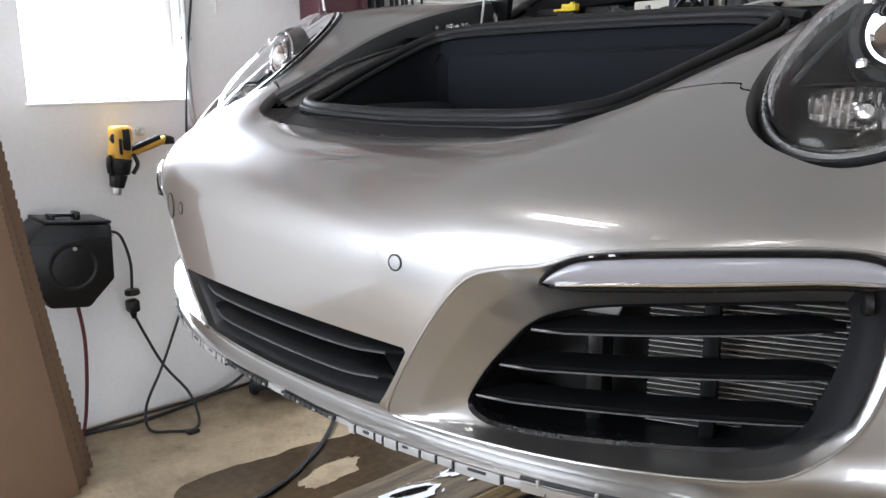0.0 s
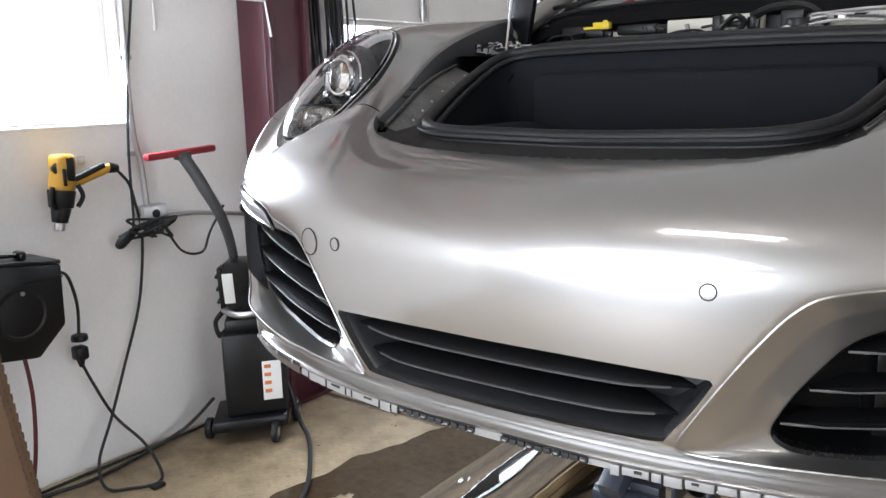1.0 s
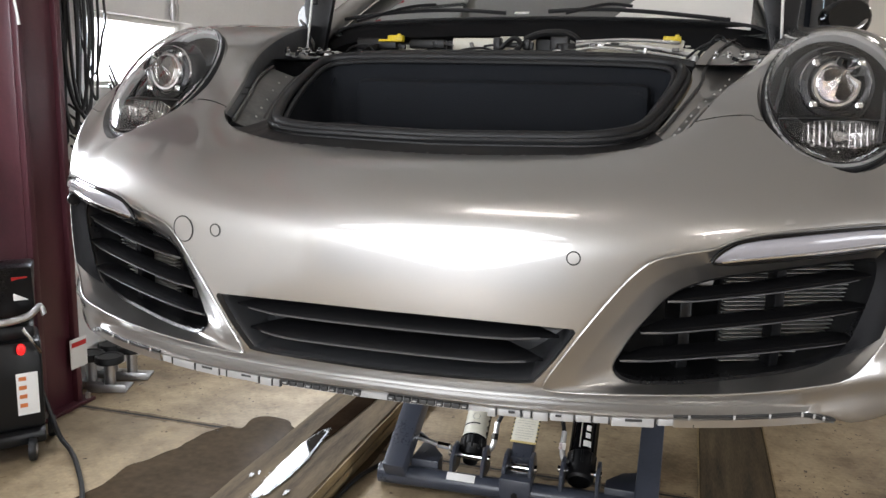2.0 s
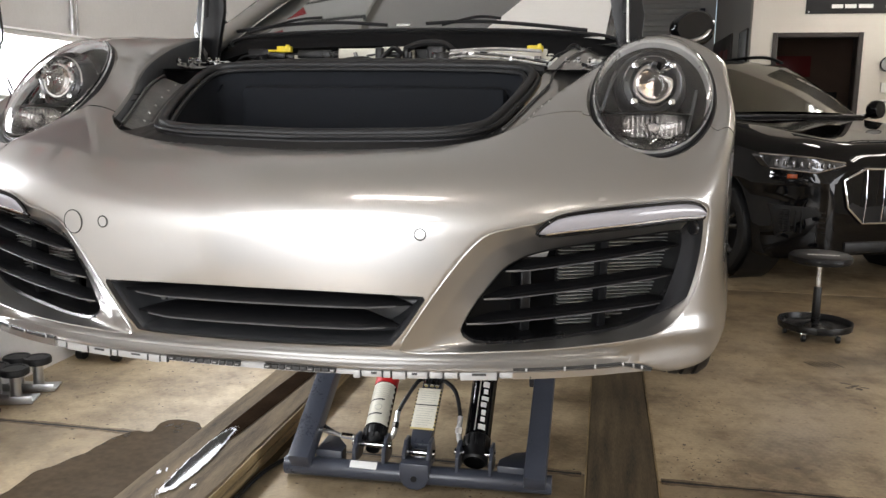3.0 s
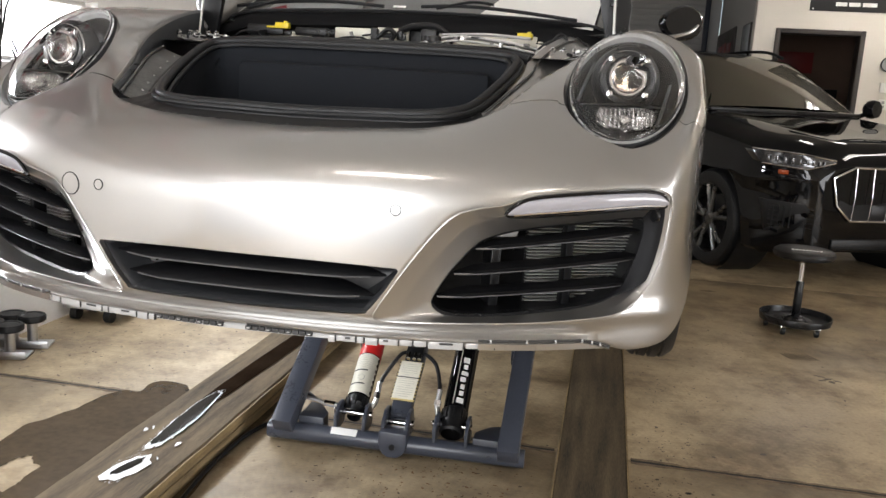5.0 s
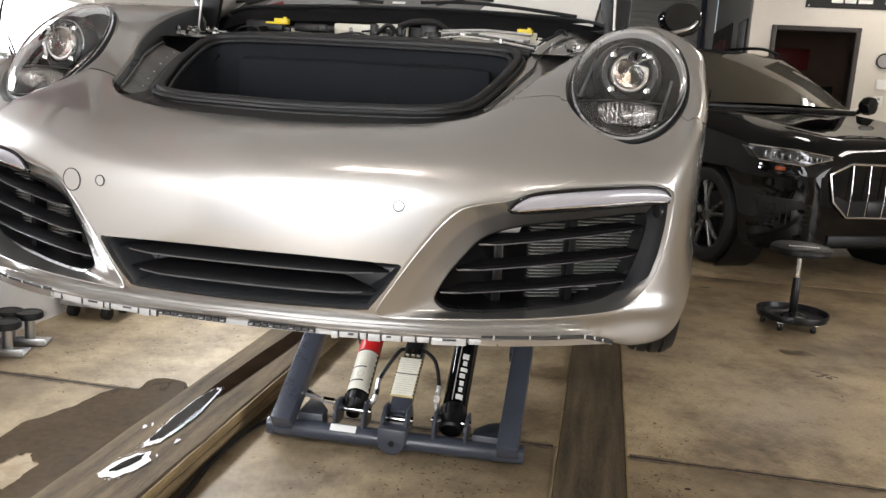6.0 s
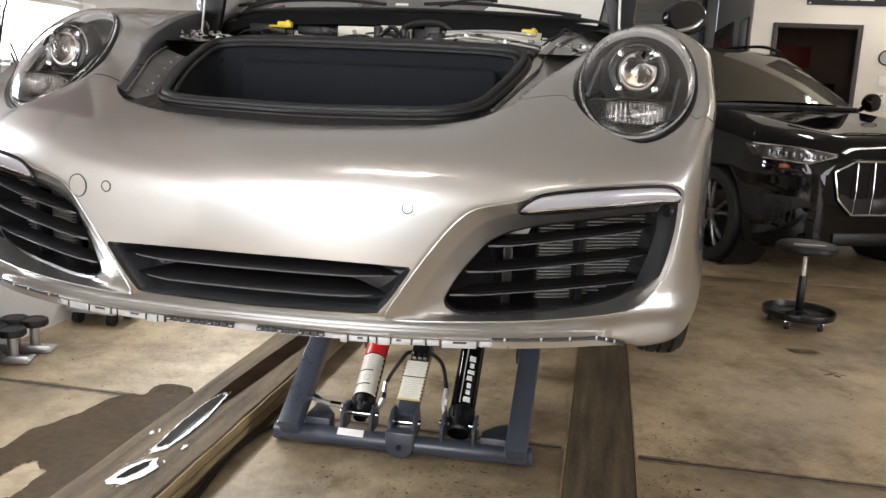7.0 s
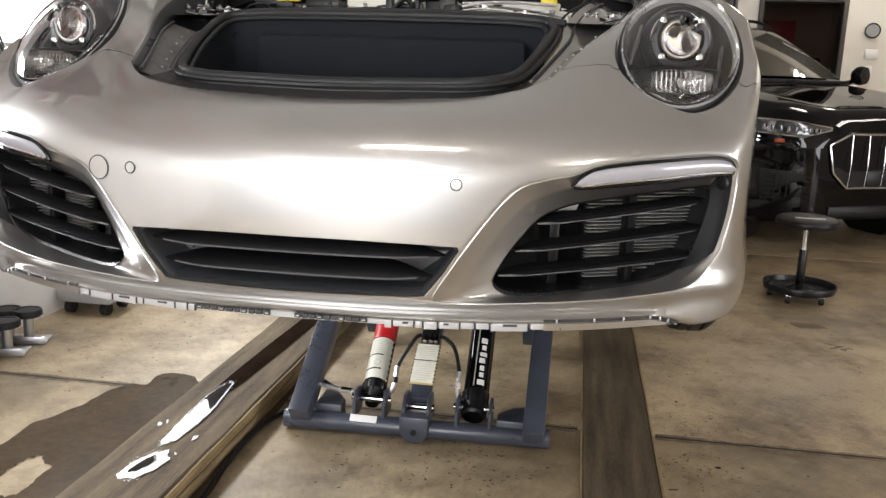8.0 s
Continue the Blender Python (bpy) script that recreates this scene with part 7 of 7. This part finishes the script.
    for s in (1, -1):
        for y, r, w in ((0.97, 0.33, 0.125), (3.42, 0.345, 0.15)):
            c, out = Vector((s * ((0.840 if y < 2 else 0.862) - w / 2), y, 0.985)), Vector((s, 0, 0))
            wh = part("wheel", spin([(0.25, -w / 2), (r - 0.02, -w / 2), (r - 0.004, -w / 2 + 0.02), (r - 0.002, -0.034), (r - 0.010, -0.033), (r - 0.010, -0.026), (r - 0.001, -0.025), (r, -0.005), (r - 0.010, -0.004), (r - 0.010, 0.004), (r, 0.005), (r - 0.001, 0.025), (r - 0.010, 0.026), (r - 0.010, 0.033), (r - 0.002, 0.034), (r - 0.004, w / 2 - 0.02), (r - 0.02, w / 2), (0.262, w / 2), (0.25, w / 2 - 0.012)], c, out, 48), RUBBER, car, "tyre hanging on its raised wheel")
            part("rim", spin([(0.25, w / 2 - 0.005), (0.235, w / 2 - 0.02), (0.23, -w / 2)], c, out, 48), ALU, wh)
            for k in range(5):
                a = 2 * math.pi * k / 5
                d = Vector((0, math.cos(a), math.sin(a)))
                part("spoke", tube([c + out * (w / 2 - 0.03) + d * 0.05, c + out * (w / 2 - 0.015) + d * 0.24], [0.03, 0.02], 8), ALU, wh)
            part("hub", cyl(c + out * (w / 2 - 0.05), c + out * (w / 2 - 0.01), 0.06, 0.05, 24, 0.004), ALU, wh)
            part("wheel_liner", loft([[c + out * o + Vector((0, 0.37 * math.cos(a), 0.37 * math.sin(a))) for a in np.linspace(0.15, math.pi - 0.15, 19)] for o in (0.05, -0.12, -0.25)]), BLACK_PLASTIC, car)


cabin()

# ---- the black sport utility car behind ----
SUV_AT, SUV_TURN = (2.82, 5.43), 26.0


def suv():
    m = Matrix.Translation((SUV_AT[0], SUV_AT[1], 0)) @ Matrix.Rotation(radians(SUV_TURN), 4, "Z") @ Matrix.Scale(1.05, 4)
    ob = empty("parked_suv", "glossy black sport utility car parked facing out", "car", at=(SUV_AT[0], SUV_AT[1], 0))

    def put(name, bm, material, parent=None, label="", sharp=40.0):
        for v in bm.verts:
            v.co.z += 0.08 * max(0.0, v.co.z - 0.6)
        bmesh.ops.transform(bm, matrix=m, verts=bm.verts)
        return part(name, bm, material, parent or ob, label, sharp=sharp)

    def arch(y):
        out = 0.26
        for c in (0.88, 3.95):
            d = abs(y - c)
            if d < 0.45:
                out = max(out, 0.37 + math.sqrt(0.45 ** 2 - d * d))
        return out
    ys = sorted({*np.linspace(0.0, 0.30, 10).tolist(), *np.linspace(0.36, 4.95, 90).tolist()})
    rows = []
    for y in ys:
        f = min(1.0, y / 0.55)
        w = 0.72 + 0.28 * (1 - (1 - f) ** 2.6)
        tail = max(0.0, (y - 4.4) / 0.55)
        w -= 0.16 * tail ** 2
        top = 0.965 + 0.215 * min(1, y / 1.5) ** 0.6 if y < 1.5 else 1.18 + 0.02 * min(1, (y - 1.5) / 2)
        if y < 0.12:
            top -= 0.09 * (1 - y / 0.12) ** 2
        b = arch(y)
        if y < 0.3:
            b = 0.24 + 0.06 * (1 - y / 0.3)
        shoulder = top - 0.10
        sec = [(0.0, top + 0.015), (w * 0.40, top + 0.01), (w * 0.62, top + 0.012), (w * 0.74, top + 0.002), (w * 0.86, top - 0.018), (w * 0.95, shoulder + 0.03), (w * 0.985, shoulder - 0.02), (w * 0.99, shoulder - 0.10), (w, 0.78), (w * 0.985, 0.66 if b < 0.6 else max(b + 0.03, 0.7)), (w * 0.99, max(b + 0.02, 0.5) if b < 0.6 else b + 0.02), (w * 0.98, b + 0.006), (w * 0.90, b)]
        sec = bez(sec, 3)
        rows.append([(x, y, z) for x, z in sec] )
    front = rows[0]
    for k, dy in ((0.97, -0.006), (0.88, -0.012), (0.6, -0.017), (0.3, -0.019), (0.0, -0.02)):
        rows.insert(0, [(x * k, dy, z) for x, _, z in front])
    for s in (1, -1):
        put("body_side", loft([[(s * x, y, z) for x, y, z in r] for r in rows]), BLACK_LACQUER, None, "glossy black body side")
    # cabin
    cab = []
    for y, z, wt, wb in ((1.38, 1.19, 0.74, 0.80), (1.70, 1.36, 0.70, 0.86), (2.05, 1.53, 0.66, 0.88), (2.32, 1.635, 0.64, 0.89), (2.6, 1.68, 0.63, 0.89), (3.0, 1.70, 0.63, 0.89), (3.6, 1.67, 0.62, 0.88), (4.2, 1.55, 0.58, 0.85), (4.75, 1.28, 0.55, 0.80)):
        cab.append((y, z, wt, wb))
    sec = []
    for y, z, wt, wb in cab:
        sec.append([(-wb, y, 1.10), (-wb, y, 1.16), (-(wt + 0.05), y, z - 0.07), (-wt, y, z - 0.02), (-wt * 0.5, y, z), (0, y, z + 0.006), (wt * 0.5, y, z), (wt, y, z - 0.02), (wt + 0.05, y, z - 0.07), (wb, y, 1.16), (wb, y, 1.10)])
    fine = []
    for col in zip(*sec):
        fine.append(bez(col, 5))
    put("cabin", loft(np.array(fine).transpose(1, 0, 2).tolist()), BLACK_LACQUER, None, "black roof and pillars", sharp=60)
    ws = []
    for y, z, wt in ((1.42, 1.215, 0.735), (1.72, 1.375, 0.685), (2.05, 1.533, 0.645), (2.26, 1.617, 0.615)):
        ws.append([(wt * k * 0.97, y - 0.012 + 0.05 * k * k - 0.02, z + 0.014 - 0.02 * k * k) for k in np.linspace(-1, 1, 15)])
    put("windscreen", loft(ws), mat("tinted_car_glass", (0.034, 0.030, 0.021), 0.05, var=0.45, scale=1.2, bump=0, coat=0.0, rough_var=0.01), None, "dark reflective windscreen")
    put("cowl", box((0, 1.40, 1.192), (1.5, 0.07, 0.03), 0.01), SATIN_BLACK)
    for s in (-1, 1):
        put("roof_rail", tube(bez([(s * 0.60, 2.35, 1.66), (s * 0.61, 2.7, 1.725), (s * 0.60, 3.4, 1.715), (s * 0.58, 3.9, 1.64)], 6), 0.014), SATIN_BLACK)
        door = bez([(s * 0.90, 1.62, 1.18), (s * 0.97, 1.62, 1.19), (s * 1.05, 1.62, 1.22)], 3)
        mir = put("door_mirror", spin([(0.001, -0.05), (0.05, -0.045), (0.075, -0.01), (0.08, 0.03), (0.07, 0.07), (0.001, 0.075)], (s * 1.05, 1.60, 1.25), (s * 0.25, -1, 0.05), 20), BLACK_LACQUER, None, "black door mirror")
        put("mirror_arm", tube(door, 0.022), BLACK_LACQUER, mir)
    # octagonal grille
    octo = [(-0.44, 0.872), (0.44, 0.872), (0.60, 0.80), (0.55, 0.625), (0.43, 0.517), (-0.43, 0.517), (-0.55, 0.625), (-0.60, 0.80)]

    def gy(x, z):
        return -0.042 + 0.06 * x * x + 0.02 * max(0, z - 0.7)
    put("grille", prism([(x, gy(x, z) + 0.01, z) for x, z in octo], (0, 0.05, 0)), BLACK_PLASTIC, None, "octagonal black grille")
    loop = []
    for i in range(8):
        a, b = octo[i], octo[(i + 1) % 8]
        for k in range(6):
            x, z = a[0] + (b[0] - a[0]) * k / 6, a[1] + (b[1] - a[1]) * k / 6
            loop.append((x, gy(x, z) - 0.004, z))
    gr = put("grille_frame", tube(loop, 0.0075, 8, True), CHROME, None, "thin chrome grille surround")
    for k in range(7):
        x = -0.42 + 0.14 * k
        zt, zb = 0.87, 0.519
        put("grille_bar", tube([(x, gy(x, zt) - 0.002, zt), (x, gy(x, 0.68) - 0.012, 0.68), (x, gy(x, zb) - 0.002, zb)], 0.0027, 6), CHROME, gr)
    for k in range(6):
        put("grille_slat", box((0, 0.02, 0.545 + 0.058 * k), (0.98 + 0.03 * k, 0.02, 0.012), 0.003), SATIN_BLACK, gr)
    put("blank_plate", box((0.0, -0.03, 0.58), (0.52, 0.012, 0.10), 0.004), SATIN_BLACK, gr)
    rib_metal = mat("smoked_lamp_rib", (0.20, 0.20, 0.205), 0.25, 0.8, var=0.2, scale=30, bump=0.0)
    for s in (-1, 1):
        lamp = put("headlamp", prism([(s * x, y, z) for x, y, z in ((0.60, -0.03, 0.905), (0.785, 0.035, 0.85), (0.975, 0.29, 0.868), (1.0, 0.385, 0.949), (0.83, 0.055, 0.938))], (0, 0.09, 0), 0.004), mat("dark_lamp_glass", (0.07, 0.07, 0.074), 0.12, 0.6, var=0.3, scale=25, bump=0, coat=1.0) if s < 0 else bpy.data.materials["dark_lamp_glass"], None, "slim dark headlamp with bright lines")
        put("daylight_strip", tube([(s * 0.61, -0.036, 0.912), (s * 0.83, 0.046, 0.944), (s * 1.0, 0.375, 0.955)], 0.005, 6), CHROME, lamp)
        put("daylight_strip", tube([(s * 0.61, -0.036, 0.898), (s * 0.785, 0.028, 0.846), (s * 0.975, 0.28, 0.864)], 0.005, 6), CHROME, lamp)
        for k in range(9):
            f = k / 8
            put("lamp_rib", box((s * (0.68 + 0.27 * f), -0.004 + 0.25 * f ** 1.7, 0.886 + 0.016 * f), (0.016, 0.02, 0.030 + 0.012 * f), 0.002), rib_metal, lamp)
        put("amber_reflector", box((s * 0.885, 0.15, 0.818), (0.07, 0.03, 0.028), 0.006, Matrix.Rotation(radians(s * 40), 4, "Z")), mat("amber_lens", (0.30, 0.055, 0.012), 0.2, bump=0), lamp)
        vent = put("side_intake", prism([(s * x, y, z) for x, y, z in ((0.77, 0.02, 0.62), (0.95, 0.245, 0.628), (0.93, 0.22, 0.418), (0.62, -0.02, 0.455))], (0, 0.06, 0), 0.003), BLACK_PLASTIC, None, "black side air intake")
        for k in range(5):
            z = 0.455 + 0.034 * k
            put("intake_slat", tube([(s * 0.71, 0.0, z), (s * 0.925, 0.205, z + 0.005)], 0.006, 6), SATIN_BLACK, vent)
        for k in range(4):
            put("intake_rib", box((s * (0.83 + 0.026 * k), 0.09 + 0.03 * k, 0.52), (0.005, 0.012, 0.15), 0.0), SATIN_BLACK, vent)
        put("bumper_blade", prism([(s * x, y, z) for x, y, z in ((0.46, -0.02, 0.37), (0.60, 0.0, 0.42), (0.92, 0.20, 0.44), (0.93, 0.22, 0.40), (0.62, 0.0, 0.36))], (0, 0.03, 0), 0.004), BLACK_LACQUER)
    put("lower_grille", box((0, -0.005, 0.345), (1.1, 0.05, 0.08), 0.01), BLACK_PLASTIC)
    put("underbody", box((0, 2.5, 0.36), (1.7, 4.6, 0.2), 0.02), BLACK_PLASTIC)
    rim_metal = mat("two_tone_alloy", (0.17, 0.17, 0.17), 0.3, 1.0, var=0.3, scale=20, bump=0.0)
    # wheels
    for s in (-1, 1):
        for y in (0.88, 3.95):
            c = Vector((s * 0.865, y, 0.385))
            out = Vector((s, 0, 0))
            wh = put("wheel", spin([(0.27, -0.13), (0.36, -0.13), (0.382, -0.10), (0.385, 0.0), (0.382, 0.085), (0.36, 0.115), (0.30, 0.125), (0.275, 0.115), (0.268, 0.09)], c, out, 48), RUBBER, None, "wide tyre on an alloy wheel")
            put("rim", spin([(0.272, 0.112), (0.265, 0.10), (0.255, 0.02), (0.25, -0.12)], c, out, 48), rim_metal, wh)
            for k in range(5):
                a = 2 * math.pi * k / 5 + 0.3
                for off in (-0.13, 0.13):
                    a0, a1 = a + off * 0.5, a + off * 1.5
                    p0 = c + out * 0.085 + Vector((0, math.cos(a0), math.sin(a0))) * 0.06
                    p1 = c + out * 0.095 + Vector((0, math.cos(a1), math.sin(a1))) * 0.262
                    put("spoke", tube([p0, (p0 + p1) / 2 + out * 0.006, p1], [0.022, 0.017, 0.020], 8), rim_metal, wh)
            put("hub", cyl(c + out * 0.06, c + out * 0.10, 0.07, 0.055, 24, 0.004), rim_metal, wh)
            put("brake_disc", cyl(c - out * 0.02, c + out * 0.01, 0.19, None, 36), SATIN_BLACK, wh)
            put("wheel_well", spin([(0.44, 0.10), (0.44, -0.2), (0.001, -0.21)], c + Vector((0, 0, 0.02)), out, 36), BLACK_PLASTIC)


suv()

# ---- the back wall and what hangs there ----
TRIM = mat("dark_brown_door_trim", (0.022, 0.016, 0.013), 0.45, var=0.2, bump=0.05)
_d = tagged(new("door_1"), "open doorway with a dark brown frame to a dim room", "door", kind="structure")
for _x in (DOOR[0] + 0.025, DOOR[1] - 0.025):
    part("door_frame", box((_x, Y1 + 0.07, 1.117), (0.055, 0.20, 2.234), 0.006), TRIM, _d)
part("door_frame", box(((DOOR[0] + DOOR[1]) / 2, Y1 + 0.07, 2.206), (DOOR[1] - DOOR[0] - 0.105, 0.20, 0.055), 0.006), TRIM, _d)
_s = empty("wall_banner", "black banner with white lettering bars on the wall", "banner", at=(3.6, Y1 - 0.02, 2.3))
part("sheet", box((4.14, Y1 - 0.008, 2.69), (2.81, 0.008, 0.50), 0.002), mat("black_banner_cloth", (0.012, 0.011, 0.011), 0.6, var=0.2, bump=0.1), _s)
for _k, (_x, _w) in enumerate(((3.07, 0.12), (3.21, 0.12), (3.37, 0.15), (3.65, 0.14), (3.83, 0.17))):
    part("lettering_bar", box((_x, Y1 - 0.015, 2.52), (_w, 0.003, 0.042)), PAPER, _s)
for _x in (2.77, 5.5):
    part("eyelet", cyl((_x, Y1 - 0.016, 2.462), (_x, Y1 - 0.010, 2.462), 0.010), ALU, _s)
_w = empty("wall_plate", "small white wall plate on the back wall", "wall plate", at=(3.675, Y1 - 0.02, 1.6))
part("plate", box((3.675, Y1 - 0.015, 1.62), (0.14, 0.03, 0.11), 0.006), PAPER, _w)
_w = empty("wall_gauge", "round grey gauge on the back wall", "gauge", at=(3.655, Y1 - 0.02, 1.8))
part("dial", cyl((3.655, Y1 - 0.03, 1.88), (3.655, Y1, 1.88), 0.08, None, 30, 0.006), SILVER_RAW, _w)
part("rim", spin([(0.080, -0.004), (0.086, 0.004), (0.080, 0.010), (0.072, 0.004)], (3.655, Y1 - 0.03, 1.88), (0, -1, 0), 30), BLACK_PLASTIC, _w)
_w = empty("wall_outlet", "white socket plate on the back wall", "outlet", at=(3.66, Y1 - 0.01, 1.4))
part("plate", box((3.66, Y1 - 0.01, 1.43), (0.09, 0.02, 0.12), 0.004), PAPER, _w)
for _z in (1.405, 1.455):
    part("socket", box((3.66, Y1 - 0.021, _z), (0.03, 0.004, 0.028), 0.002), SILVER_RAW, _w)
_p = empty("wall_picture", "dark framed picture with red shapes", "picture", "framed pictures", at=(2.16, 11.6, 2.0))
part("frame", box((2.158, 11.6, 2.18), (0.02, 2.0, 0.36), 0.004), TRIM, _p)
for _k in range(3):
    part("red_shape", box((2.145, 11.1 + 0.5 * _k, 2.10 + 0.02 * (_k % 2)), (0.006, 0.38, 0.14), 0.002), mat("red_print", (0.20, 0.02, 0.02), 0.4, bump=0) if _k == 0 else bpy.data.materials["red_print"], _p)
_p = empty("wall_mirror", "framed glass notice board on the wall", "notice board", "framed pictures", at=(2.16, 9.6, 2.0))
part("frame", box((2.158, 9.62, 2.10), (0.02, 0.62, 0.42), 0.004), TRIM, _p)
part("glass", box((2.145, 9.62, 2.10), (0.008, 0.56, 0.37), 0.002), mat("pale_notice", (0.35, 0.37, 0.38), 0.2, bump=0), _p)
# roller door at the end
_r = empty("roller_door", "grey ribbed steel roller door, closed", "roller door", at=(0.2, Y1 + 3.45, 0))
_slat = part("slat", box((0.2, Y1 + 3.47, 0.05), (3.42, 0.02, 0.072), 0.008), WALL_GREY, _r)
for _k in range(1, 36):
    _o = new("slat", _slat.data)
    _o.parent, _o.matrix_parent_inverse = _r, _slat.matrix_parent_inverse.copy()
    _o.location = (0, 0, 0.085 * _k)
part("guide", box((1.95, Y1 + 3.44, 1.45), (0.08, 0.08, 2.9), 0.006), GREY_STEEL, _r)
part("guide", box((-1.55, Y1 + 3.44, 1.45), (0.08, 0.08, 2.9), 0.006), GREY_STEEL, _r)
# things in the dim side room
_f = empty("side_cabinet", "dark cabinet in the dim side room", "cabinet", at=(2.9, Y1 + 1.7, 0))
part("body", box((3.35, Y1 + 1.7, 0.80), (0.35, 0.4, 1.6), 0.01), BLACK_PLASTIC, _f)
_f = empty("wall_poster", "red and brown poster on the room's wall", "poster", at=(2.65, Y1 + 1.98, 1.7))
part("sheet", box((3.05, Y1 + 1.985, 1.95), (0.45, 0.006, 0.28), 0.001), bpy.data.materials["red_print"], _f)
_f = empty("small_sign", "small white sign in the doorway", "sign", at=(2.28, Y1 + 0.9, 1.75))
part("sheet", box((2.56, Y1 + 0.9, 1.88), (0.07, 0.01, 0.17), 0.002), PAPER, _f)
part("post", cyl((2.56, Y1 + 0.91, 0.0), (2.56, Y1 + 0.91, 1.75), 0.012), TRIM, _f)
